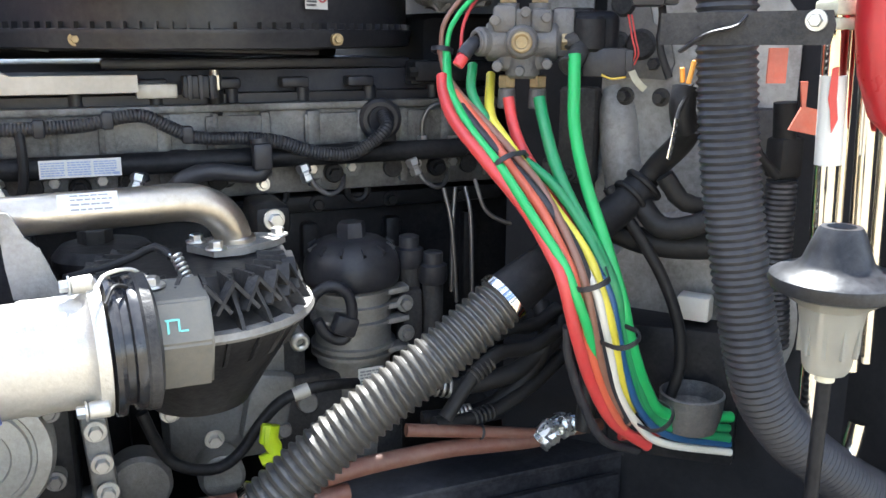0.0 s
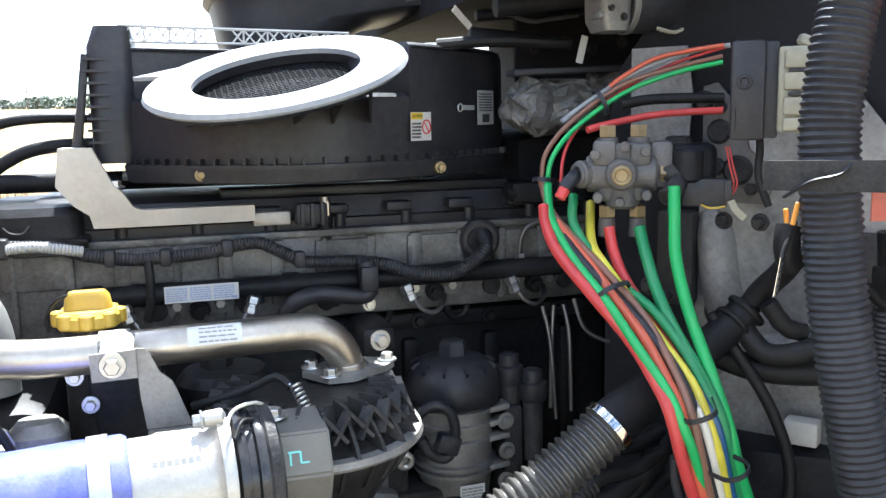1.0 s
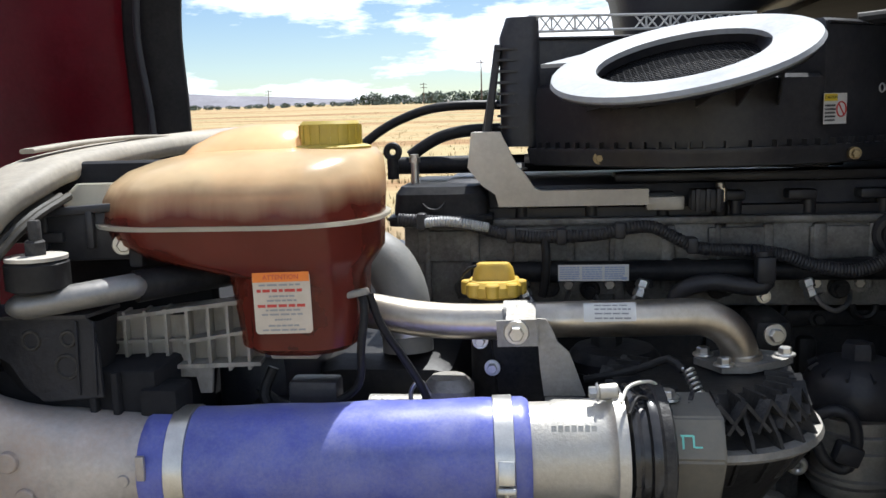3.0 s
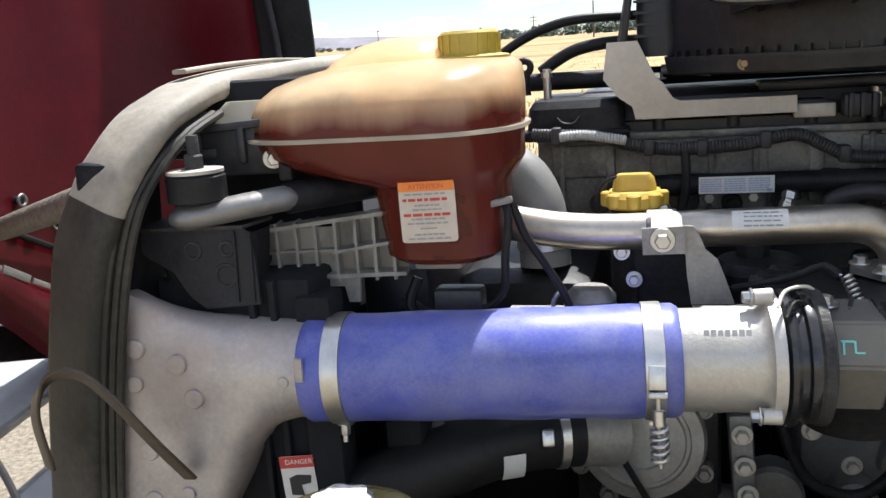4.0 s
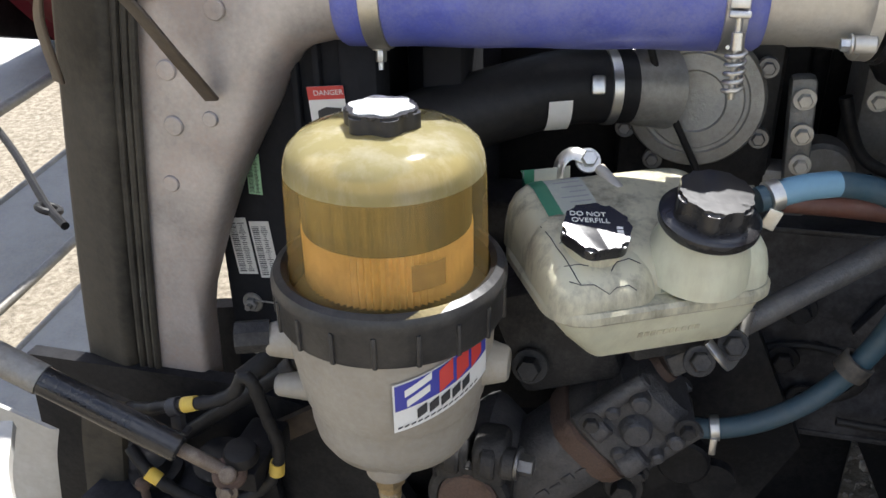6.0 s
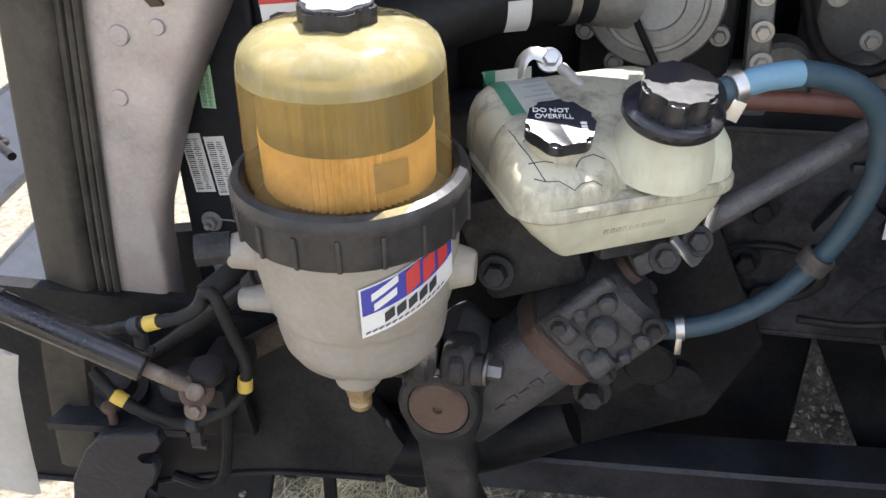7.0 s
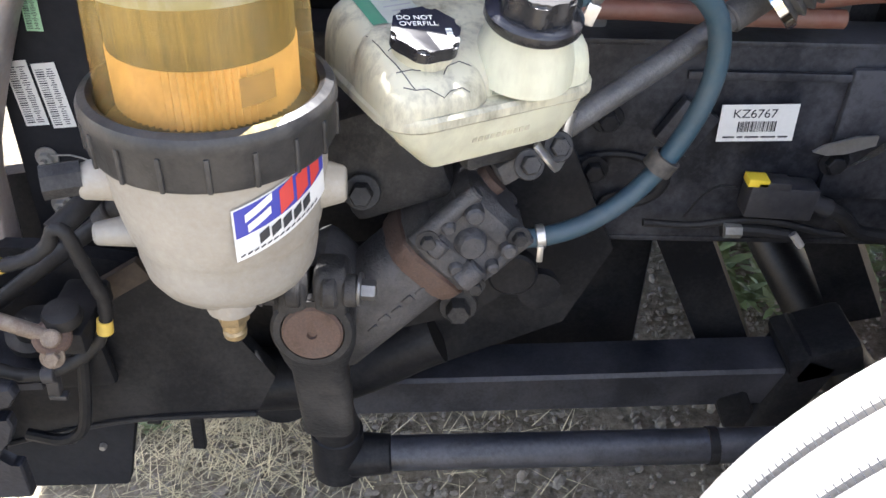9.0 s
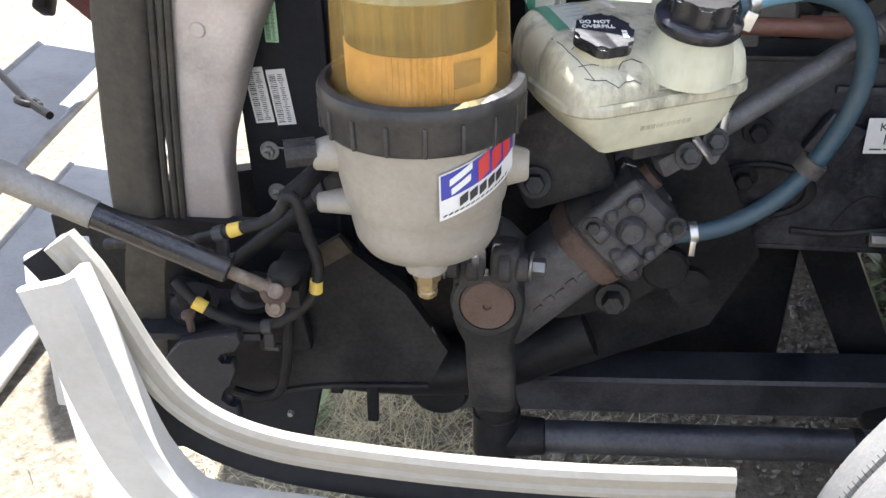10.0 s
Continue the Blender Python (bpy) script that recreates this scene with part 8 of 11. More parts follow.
revolve(bm, [(0.026, 1.495), (0.034, 1.499), (0.034, 1.526), (0.030, 1.530)], Matrix.Translation((-0.624, 0.895, 0)), 32)
part("bushing", bm, M["black_rubber"], mnt)
bm = B()
revolve(bm, [(0.033, 1.530), (0.033, 1.534), (0.015, 1.535)], Matrix.Translation((-0.624, 0.895, 0)), 32)
part("washer", bm, M["tan_steel"], mnt)
bm = B()
revolve(bm, [(0.012, 1.535), (0.012, 1.549), (0.010, 1.551)], Matrix.Translation((-0.624, 0.895, 0)), 6)
revolve(bm, [(0.007, 1.551), (0.007, 1.571), (0.006, 1.573)], Matrix.Translation((-0.623, 0.895, 0)), 14)
part("stud", bm, M["dark_cast"], mnt)
bm = B()
tube(bm, [(-0.655, 0.888, 1.478), (-0.63, 0.890, 1.480), (-0.60, 0.896, 1.484), (-0.56, 0.915, 1.489), (-0.525, 0.945, 1.492)], 0.021, 22, 0.008, rfun=lambda s, u: 0.021 * min(1.0, (0.35 + 8 * u) ** 0.5) * min(1.0, (0.45 + 8 * (1 - u)) ** 0.5), flat=0.72)
part("stay_eye", bm, M["stay_grey"], mnt, "bare grey steel stay end")
bm = B()
tube(bm, [(-0.535, 0.94, 1.490), (-0.50, 0.975, 1.492), (-0.45, 1.04, 1.492), (-0.40, 1.14, 1.488), (-0.36, 1.28, 1.485)], 0.019, 20, 0.01)
part("tube_stay", bm, M["black_paint"], mnt, "painted steel tube stay")
bm = B()
hexbolt(bm, (-0.648, 0.905, 1.520), (-0.4, -1, 0), 0.009, 0.010)
part("bolt", bm, M["zinc"], mnt)
bolt_part((-0.560, 0.97, 1.535), (0.5, -1, 0), mnt, 0.008, 0.012)
M_BACK = one(box, (-0.60, 1.05, 1.53), (0.24, 0.03, 0.20), (0, 0, 0), 0.01)
part("back_plate", M_BACK, M["matt_black"], mnt)
bm = B()
box(bm, (-0.60, 1.0, 1.545), (0.11, 0.05, 0.06), (0, 0, 8), bev=0.004)
box(bm, (-0.60, 0.972, 1.577), (0.125, 0.012, 0.010), (0, -3, 8), bev=0.003)
box(bm, (-0.655, 0.968, 1.555), (0.010, 0.012, 0.05), (0, 0, 8), bev=0.003)
box(bm, (-0.60, 0.972, 1.555), (0.010, 0.012, 0.05), (0, 0, 8), bev=0.003)
box(bm, (-0.548, 0.98, 1.545), (0.016, 0.02, 0.075), (0, 0, 8), bev=0.003)
box(bm, (-0.66, 0.965, 1.545), (0.06, 0.01, 0.012), bev=0.002)
part("black_bracket", bm, M["black_plastic"], mnt)

# ---- lower coolant hose, pump cover ----
rh = thing("radiator_hose", (-0.35, 0.95, 1.1), "thick black rubber radiator hose with worm clamp", "hose")
part("hose", one(tube, [(-0.50, 0.93, 1.10), (-0.44, 0.955, 1.120), (-0.36, 1.000, 1.140), (-0.29, 1.035, 1.153), (-0.215, 1.068, 1.150)], 0.045, 30), M["black_rubber"], rh)
hd = Vector((0.075, 0.033, -0.003)).normalized()
part("worm_clamp", one(band, Vector((-0.246, 1.055, 1.152)), Vector((-0.246, 1.055, 1.152)) + hd * 0.013, 0.0455, 0.0015, 36), M["zinc"], rh)
bm = B()
box(bm, (-0.245, 1.005, 1.168), (0.016, 0.012, 0.022), (-20, 0, 10), bev=0.003)
part("clamp_screw", bm, M["zinc"], rh)
bm = B()
rows = []
for k in range(7):
    a = radians(-58 + 62 * k / 6)
    rows.append([bm.verts.new(Vector((-0.315 + t * 0.026, 1.020 + t * 0.012, 1.1495)) + Vector((0.38, -0.92, 0)) * (0.0458 * math.cos(a)) + Vector((0, 0, 0.0458 * math.sin(a)))) for t in (0, 1)])
for a, b in zip(rows, rows[1:]):
    bm.faces.new((a[0], a[1], b[1], b[0]))
part("pale_tag", bm, M["label_white"], rh, "pale rectangular paper tag")
pc = thing("pump_cover", (-0.13, 1.1, 1.05), "round cast aluminium coolant pump cover with bolts", "pump cover")
PN = Vector((-0.05, -1, 0.10)).normalized()
pm = axis_matrix((-0.134, 1.104, 1.128), PN) @ Matrix.Diagonal((1.07, 1.07, 1, 1))
bm = B()
revolve(bm, [(0.078, -0.03), (0.080, 0.0), (0.076, 0.012), (0.062, 0.016), (0.060, 0.013), (0.056, 0.013), (0.054, 0.017), (0.036, 0.019), (0.034, 0.016), (0.010, 0.016)], pm, 56)
part("cover", bm, M["pump_alu"], pc)
for a in (28, 118, 152, 208, 242, 332):
    v = pm @ Vector((0.086 * math.cos(radians(a)), 0.086 * math.sin(radians(a)), -0.02))
    part("boss", one(cyl, v, v + PN * 0.022, 0.012, None, 18, 0.002), M["pump_alu"], pc)
part("inlet", one(cyl, (-0.235, 1.06, 1.150), (-0.17, 1.10, 1.14), 0.042, 0.05, 28), M["pump_alu"], pc)
for a in (28, 118, 152, 208, 242, 332):
    v = pm @ Vector((0.086 * math.cos(radians(a)), 0.086 * math.sin(radians(a)), 0.002))
    bolt_part(v, PN, pc, 0.008, 0.008, M["dull_steel"])
bm = B()
box(bm, (-0.128, 1.20, 1.10), (0.2, 0.14, 0.24), bev=0.02)
part("pump_housing", bm, M["engine_black"], pc)
bm = B()
for k in range(9):
    a = 0.35 + k * 0.06
    lmx = sticker_frame(pm @ Vector((0.068 * math.cos(a * 2.2), 0.068 * math.sin(a * 2.2), 0.0145)), PN)
    decal(bm, lmx, 0, 0, 0.006, 0.003, 0, 0.001)
part("cast_mark", bm, M["alu_dull"], pc)
part("cable", one(tube, [(-0.20, 1.05, 1.235), (-0.185, 1.06, 1.18), (-0.160, 1.068, 1.12), (-0.130, 1.075, 1.06), (-0.105, 1.08, 1.01)], 0.0045, 10), M["black_rubber"], pc)
# brackets right of the pump and small front parts
fb = thing("front_bracket", (-0.16, 1.1, 1.25), "grey thermostat housing and clips behind the hose", "housing")
bm = B()
loft(bm, [(-0.195, 1.10, 1.24, 0.07, 0.07, 0.02), (-0.195, 1.10, 1.325, 0.066, 0.066, 0.02), (-0.195, 1.10, 1.338, 0.045, 0.045, 0.02)])
cyl(bm, (-0.30, 1.10, 1.29), (-0.20, 1.10, 1.29), 0.022, seg=20)
part("housing", bm, M["alu_dull"], fb)
part("spring_clip", one(tube, [(-0.235, 1.06, 1.30), (-0.238, 1.055, 1.33), (-0.225, 1.055, 1.345), (-0.215, 1.06, 1.325)], 0.003, 8, 0.004), M["zinc"], fb)
bm = B()
box(bm, (-0.09, 1.18, 1.30), (0.09, 0.05, 0.20), (0, -6, 0), bev=0.006)
part("stay", bm, M["black_paint"], fb)
for p in ((-0.14, 1.15, 1.335), (-0.155, 1.14, 1.375), (-0.05, 1.13, 1.34)):
    bolt_part(p, (0, -1, 0.1), fb, 0.007, 0.012)

# ---- fuel filter ----
FX, FY = -0.4185, 0.738
fuel = thing("fuel_filter", (FX, FY, 0.88), "grey fuel filter with a clear amber dome over a pleated element", "fuel filter")
fm = Matrix.Translation((FX, FY, 0))
bm = B()
revolve(bm, [(0.036, 0.842), (0.064, 0.845), (0.079, 0.853), (0.087, 0.867), (0.0905, 0.886), (0.0915, 0.905), (0.0935, 0.909), (0.0955, 0.914), (0.0995, 0.935), (0.104, 0.965), (0.106, 1.00), (0.108, 1.02), (0.102, 1.022)], fm, 56)
part("body", bm, M["filter_body"], fuel)
for a, z, r in ((200, 0.975, 0.020), (2, 0.950, 0.022), (192, 0.905, 0.014)):
    d = Vector((math.cos(radians(a)), math.sin(radians(a)), 0))
    part("port", one(cyl, Vector((FX, FY, z)) + d * 0.085, Vector((FX, FY, z)) + d * (0.130 if a > 90 else 0.122), r * 1.25, r * 0.85, seg=22, bev=0.003), M["filter_body"], fuel)
bm = B()
d = Vector((math.cos(radians(200)), math.sin(radians(200)), 0))
cyl(bm, Vector((FX, FY, 0.98)) + d * 0.125, Vector((FX, FY, 0.98)) + d * 0.160, 0.017, seg=8)
part("port_fitting", bm, M["dark_cast"], fuel)
bm = B()
revolve(bm, [(0.021, 0.836), (0.0245, 0.839), (0.0265, 0.850), (0.0275, 0.885)], Matrix.Translation((-0.4115, 0.684, 0)), 30)
part("drain_neck", bm, M["filter_body"], fuel)
bm = B()
revolve(bm, [(0.0155, 0.822), (0.017, 0.825), (0.017, 0.837)], Matrix.Translation((-0.4115, 0.682, 0)), 6)
revolve(bm, [(0.008, 0.799), (0.0115, 0.802), (0.0125, 0.808), (0.010, 0.811), (0.0125, 0.814), (0.0125, 0.823)], Matrix.Translation((-0.4115, 0.682, 0)), 18)
part("drain_valve", bm, M["brass"], fuel)
bm = B()
revolve(bm, [(0.108, 1.006), (0.113, 1.007), (0.1155, 1.012), (0.1155, 1.040), (0.1175, 1.045), (0.1175, 1.053), (0.1145, 1.059), (0.107, 1.062), (0.1012, 1.058), (0.1012, 1.02)], fm, 72)
part("collar", bm, M["nut_black"], fuel, "dusty black ribbed collar nut")
for k in range(18):
    a = 2 * math.pi * k / 18
    part("collar_rib", one(box, (FX + 0.1155 * math.cos(a), FY + 0.1155 * math.sin(a), 1.025), (0.005, 0.005, 0.034), (0, 0, math.degrees(a)), bev=0.0015), M["nut_black"], fuel)
bm = B()
revolve(bm, [(0.0995, 1.04), (0.0975, 1.11), (0.0962, 1.148), (0.0957, 1.160)], fm, 64, cap=False)
part("dome", bm, M["amber"], fuel, "clear amber plastic dome")
bm = B()
revolve(bm, [(0.0957, 1.160), (0.0945, 1.170), (0.0905, 1.181), (0.080, 1.191), (0.058, 1.198), (0.03, 1.200), (0.004, 1.201)], fm, 64, cap=False)
part("dome_top", bm, M["amber_haze"], fuel, "scuffed dome shoulder with sky reflection painted in as haze")
bm = B()
curved_patch(bm, FX, FY, 0.0845, -58, -34, 1.068, 1.095, 0.0004, 6, 0.0)
part("faded_sticker", bm, M["pleat_stain"], fuel, "faded brown sticker")
bm = B()
n = 150
rows = [[], []]
for k in range(n):
    a = 2 * math.pi * k / n
    r = 0.0835 if k % 2 == 0 else 0.0785
    for j, z in enumerate((1.05, 1.104)):
        rows[j].append(bm.verts.new((FX + r * math.cos(a), FY + r * math.sin(a), z)))
for k in range(n):
    bm.faces.new((rows[0][k], rows[0][(k + 1) % n], rows[1][(k + 1) % n], rows[1][k]))
bm.faces.new(rows[1])
part("pleated_element", bm, M["pleat"], fuel, "yellow pleated paper element", sharp=15)
bm = B()
revolve(bm, [(0.0822, 1.104), (0.0822, 1.158), (0.079, 1.163), (0.02, 1.164)], fm, 48)
part("element_top", bm, M["pleat_dark"], fuel, "dark soaked upper element with reflection bands painted on")
part("element_cap", one(revolve, [(0.078, 1.1635), (0.076, 1.165), (0.02, 1.166)], fm, 48), M["element_cap"], fuel, "olive end cap of the element")
bm = B()
lobes = []
for k in range(48):
    a = 2 * math.pi * k / 48
    r = 0.0335 + 0.0035 * math.cos(6 * a)
    lobes.append((r * math.cos(a), r * math.sin(a)))
prism(bm, lobes, 0.017, Matrix.Translation((FX, FY, 1.200)))
bmesh.ops.bevel(bm, geom=[e for e in bm.edges if all(v.co.z > 1.21 for v in e.verts)], offset=0.003, segments=2, affect="EDGES")
part("vent_knob", bm, M["black_plastic"], fuel, "black lobed vent knob")
# Pale disc on the black knob: scuffs, plus sunlight put into the colour.
bm = B()
prism(bm, [(x * 0.86, y * 0.86) for x, y in lobes], 0.0012, Matrix.Translation((FX, FY, 1.2172)))
part("knob_face", bm, M["knob_face"], fuel, "scuffed knob face with sunlight in its pale colour")
bm = B()
curved_patch(bm, FX, FY, 0.1072, -80, -22, 0.942, 0.997, 0.0006, 14, 0.034)
part("label", bm, M["label_white"], fuel, "white and blue filter label")
bm = B()
curved_patch(bm, FX, FY, 0.1072, -79, -23, 0.967, 0.996, 0.0012, 14, 0.034)
part("label_band", bm, M["label_blue"], fuel)
bm = B()
for a0, a1, z0, z1 in ((-74, -60, 0.983, 0.991), (-73, -61, 0.971, 0.979)):
    curved_patch(bm, FX, FY, 0.1072, a0, a1, z0, z1, 0.0018, 5, 0.034 * (a1 - a0) / 57)
for v in bm.verts:
    a = math.degrees(math.atan2(v.co.y - FY, v.co.x - FX))
    v.co.z += 0.034 * ((a + 68) / 58 - 0.26)
part("label_word", bm, M["label_white"], fuel)
bm = B()
for a0 in (-56, -46, -36):
    curved_patch(bm, FX, FY, 0.1072, a0, a0 + 8, 0.969, 0.994, 0.0018, 4, 0.005)
for v in bm.verts:
    a = math.degrees(math.atan2(v.co.y - FY, v.co.x - FX))
    v.co.z += 0.034 * (a + 53) / 57
part("label_mark", bm, M["label_red"], fuel)
bm = B()
for k in range(5):
    a0 = -68 + k * 6.4
    curved_patch(bm, FX, FY, 0.1072, a0, a0 + 5.2, 0.951, 0.962, 0.0016, 3, 0.003)
for k in range(14):
    a0 = -78 + k * 3.4
    curved_patch(bm, FX, FY, 0.1072, a0, a0 + 2.4, 0.945, 0.947, 0.0016, 2, 0.001)
for v in bm.verts:
    a = math.degrees(math.atan2(v.co.y - FY, v.co.x - FX))
    v.co.z += 0.034 * (a + 53) / 57
part("label_print", bm, M["ink"], fuel)
for o in fuel.children:
    if o.name.split(".")[0] in ("label", "label_band", "label_word", "label_mark", "label_print"):
        o.data.transform(Matrix.Translation((FX, FY, 0.004)) @ pose(0, 0, 0, 0, 0, 7) @ Matrix.Translation((-FX, -FY, 0)))
bm = B()
box(bm, (FX - 0.02, 0.87, 0.93), (0.10, 0.10, 0.10), bev=0.01)
part("mounting_pad", bm, M["dark_cast"], fuel)

# ---- power steering reservoir ----
M["soak_pale"] = mat("oily_window", (0.34, 0.35, 0.26), 0.3, vary=0.15, bump=0.0)
ps = thing("steering_reservoir", (-0.16, 0.80, 0.98), "cream plastic power steering reservoir with two black caps", "reservoir")
pz = 28
pmx = pose(-0.175, 0.835, 0, 0, 0, pz)


def top_at(y):
    """Height of the moulded top at the depth y: it falls towards the near side."""
    rows = ((-0.085, 1.056), (-0.06, 1.063), (-0.035, 1.073), (0.02, 1.091), (0.07, 1.096), (0.12, 1.098))
    for (y0, z0), (y1, z1) in zip(rows, rows[1:]):
        if y <= y1:
            return z0 + (z1 - z0) * max(0.0, (y - y0) / (y1 - y0))
    return rows[-1][1]


def moulded(bm, cx, cy, w, d, rad, low=1.029, lift=0.0, flat=None):
    """A blow-moulded mass on a rounded plan whose walls roll over into the falling top."""
    rings = []
    for k, inset in ((0.0, 0.0), (0.35, 0.001), (0.62, 0.004), (0.80, 0.009), (0.92, 0.016), (0.985, 0.026), (1.0, 0.038)):
        row = []
        for x, y in rrect(w - 2 * inset, d - 2 * inset, max(0.006, rad - inset * 0.6), 7):
            zt = flat if flat is not None else top_at(cy + y)
            row.append(bm.verts.new(pmx @ Vector((cx + x, cy + y, low + (zt + lift - low) * k))))
        rings.append(row)
    n = len(rings[0])
    for a, b in zip(rings, rings[1:]):
        for k in range(n):
            bm.faces.new((a[k], a[(k + 1) % n], b[(k + 1) % n], b[k]))
    top = rings[-1]
    for k in range(n // 2 - 1):
        bm.faces.new((top[k], top[k + 1], top[n - 2 - k], top[n - 1 - k]))
    bm.faces.new(list(reversed(rings[0])))


bm = B()
moulded(bm, -0.010, 0.028, 0.226, 0.180, 0.034)
psb = part("body", bm, M["reservoir"], ps)
bm = B()
moulded(bm, -0.068, -0.020, 0.112, 0.116, 0.030, lift=0.001)
psr = part("near_ledge", bm, M["reservoir"], ps)
bm = B()
moulded(bm, 0.066, -0.026, 0.092, 0.104, 0.036, flat=1.084)
part("filler_tower", bm, M["reservoir_tray"], ps)
bm = B()
loft(bm, [(0.006, 0.012, 0.958, 0.150, 0.118, 0.010), (0.006, 0.012, 0.963, 0.162, 0.128, 0.014), (0.0, 0.012, 0.990, 0.200, 0.156, 0.024), (-0.005, 0.012, 1.012, 0.222, 0.176, 0.032), (-0.005, 0.012, 1.019, 0.228, 0.180, 0.036)], pmx, 8)
part("tray", bm, M["reservoir_tray"], ps)
bm = B()
loft(bm, [(-0.005, 0.012, 1.017, 0.234, 0.184, 0.038), (-0.005, 0.012, 1.020, 0.242, 0.190, 0.042), (-0.005, 0.012, 1.028, 0.242, 0.190, 0.042), (-0.005, 0.012, 1.032, 0.236, 0.184, 0.038)], pmx, 8)
part("rim", bm, M["reservoir"], ps, "moulded joint rim")

def knurled_cap(m, r, h, lobes_n, nm, material, depth=0.045, parent=None):
    bm = B()
    prof = []
    for k in range(72):
        a = 2 * math.pi * k / 72
        q = r * (1 + depth * math.cos(lobes_n * a))
        prof.append((q * math.cos(a), q * math.sin(a)))
    prism(bm, prof, h, m)
    bmesh.ops.bevel(bm, geom=[e for e in bm.edges if all((m.inverted() @ v.co).z > h * 0.9 for v in e.verts)], offset=0.0035, segments=3, affect="EDGES")
    return part(nm, bm, material, parent or ps)


CAP1 = pmx @ pose(-0.068, -0.026, 1.078, 17, 0, 0)
CAP2 = pmx @ pose(0.036, -0.049, 1.081, 14, 0, 0)
bm = B()
revolve(bm, [(0.031, -0.012), (0.029, 0.006), (0.028, 0.010)], CAP1, 32)
part("cap_neck", bm, M["reservoir"], ps)
scap = knurled_cap(CAP1 @ Matrix.Translation((0, 0, 0.009)), 0.0335, 0.014, 6, "small_cap", M["cap_gloss"])
cm = CAP1 @ pose(0, 0, 0.0234, 0, 0, -pz + 14)
text_mesh("DO NOT", 0.0088, cm @ Matrix.Translation((-0.008, 0.016, 0)), M["label_white"], scap)
text_mesh("OVERFILL", 0.0088, cm @ Matrix.Translation((-0.006, 0.007, 0)), M["label_white"], scap)
bm = B()
for k in range(3):
    decal(bm, cm, 0.021, -0.002 - k * 0.005, 0.006, 0.0035, 0.0, 0.0003)
part("cap_print", bm, M["label_white"], scap)
bm = B()
revolve(bm, [(0.054, -0.036), (0.050, -0.014), (0.043, 0.006), (0.041, 0.020)], CAP2, 44)
part("filler_neck", bm, M["reservoir_tray"], ps, "cream moulded filler neck")
bm = B()
revolve(bm, [(0.0465, 0.018), (0.0485, 0.021), (0.0485, 0.029), (0.045, 0.032), (0.036, 0.033)], CAP2, 52)
lcap = part("large_cap", bm, M["cap_gloss"], ps)
knurled_cap(CAP2 @ Matrix.Translation((0, 0, 0.031)), 0.0355, 0.026, 6, "cap_grip", M["cap_gloss"], 0.07, lcap)
# clamp strap with its bolt at the back
bm = B()
tube(bm, [pmx @ Vector(p) for p in ((-0.052, 0.118, 1.06), (-0.050, 0.120, 1.100), (-0.036, 0.119, 1.114), (-0.018, 0.108, 1.108))], 0.009, 12, 0.006, flat=0.35)
part("strap", bm, M["zinc"], ps)
bolt_part(pmx @ Vector((-0.020, 0.112, 1.106)), (0.2, -0.7, 0.5), ps, 0.009, 0.012)
part("bolt_tail", one(cyl, pmx @ Vector((-0.012, 0.098, 1.102)), pmx @ Vector((-0.002, 0.064, 1.088)), 0.0065, None, 14, 0.001), M["tan_steel"], ps)
lm = pmx @ pose(-0.067, 0.071, 1.095, 5, 0, 0)
part("label", one(drape, (psb, psr), lm, 0.058, 0.094, 14, 18), M["label_worn"], ps, "worn green and white instruction label")
part("label_band", one(drape, (psb, psr), lm @ Matrix.Translation((-0.021, 0, 0)), 0.016, 0.094, 4, 18, 0.0014), M["label_green"], ps)
bm = B()
for k in range(9):
    drape(bm, (psb, psr), lm @ Matrix.Translation((0.010 + 0.003 * (k % 3), 0.036 - k * 0.009, 0)), 0.030 - 0.006 * (k % 3), 0.0024, 8, 1, 0.0014)
part("print", bm, M["ink_grey"], ps)
bm = B()
front_n = (math.sin(radians(pz)), -math.cos(radians(pz)), -0.3)
fm2 = sticker_frame(pmx @ Vector((0.004, -0.0665, 0.992)), front_n)
for k in range(10):
    decal(bm, fm2, -0.034 + k * 0.0068, 0, 0.0050, 0.006, 0.0005, 0.0008)
part("mould_mark", bm, M["reservoir"], ps)
# level window with its scale
lmw = sticker_frame(pmx @ Vector((0.004, -0.052, 1.055)), (math.sin(radians(pz)) * 0.8, -math.cos(radians(pz)) * 0.8, 0.6))
part("level_window", one(drape, (psb,), lmw, 0.028, 0.046, 8, 10), M["soak_pale"], ps)
for k in range(4):
    part("level_mark", one(drape, (psb,), lmw @ Matrix.Translation((0.001, -0.014 + k * 0.010, 0)), 0.022, 0.0011, 6, 1, 0.0014), M["ink_grey"], ps)
# Dark stripe paints the shadow in the level groove.
part("level_stripe", one(drape, (psb,), lmw @ Matrix.Translation((-0.002, 0, 0)), 0.007, 0.038, 2, 10, 0.0012), M["soak"], ps, "dark stripe painted as shadow in the level groove")
# hairline cracks in the brittle top
bm = B()
crk = random.Random(31)
crack_tree = BVHTree.FromPolygons([v.co.copy() for v in psr.data.vertices], [tuple(p.vertices) for p in psr.data.polygons])
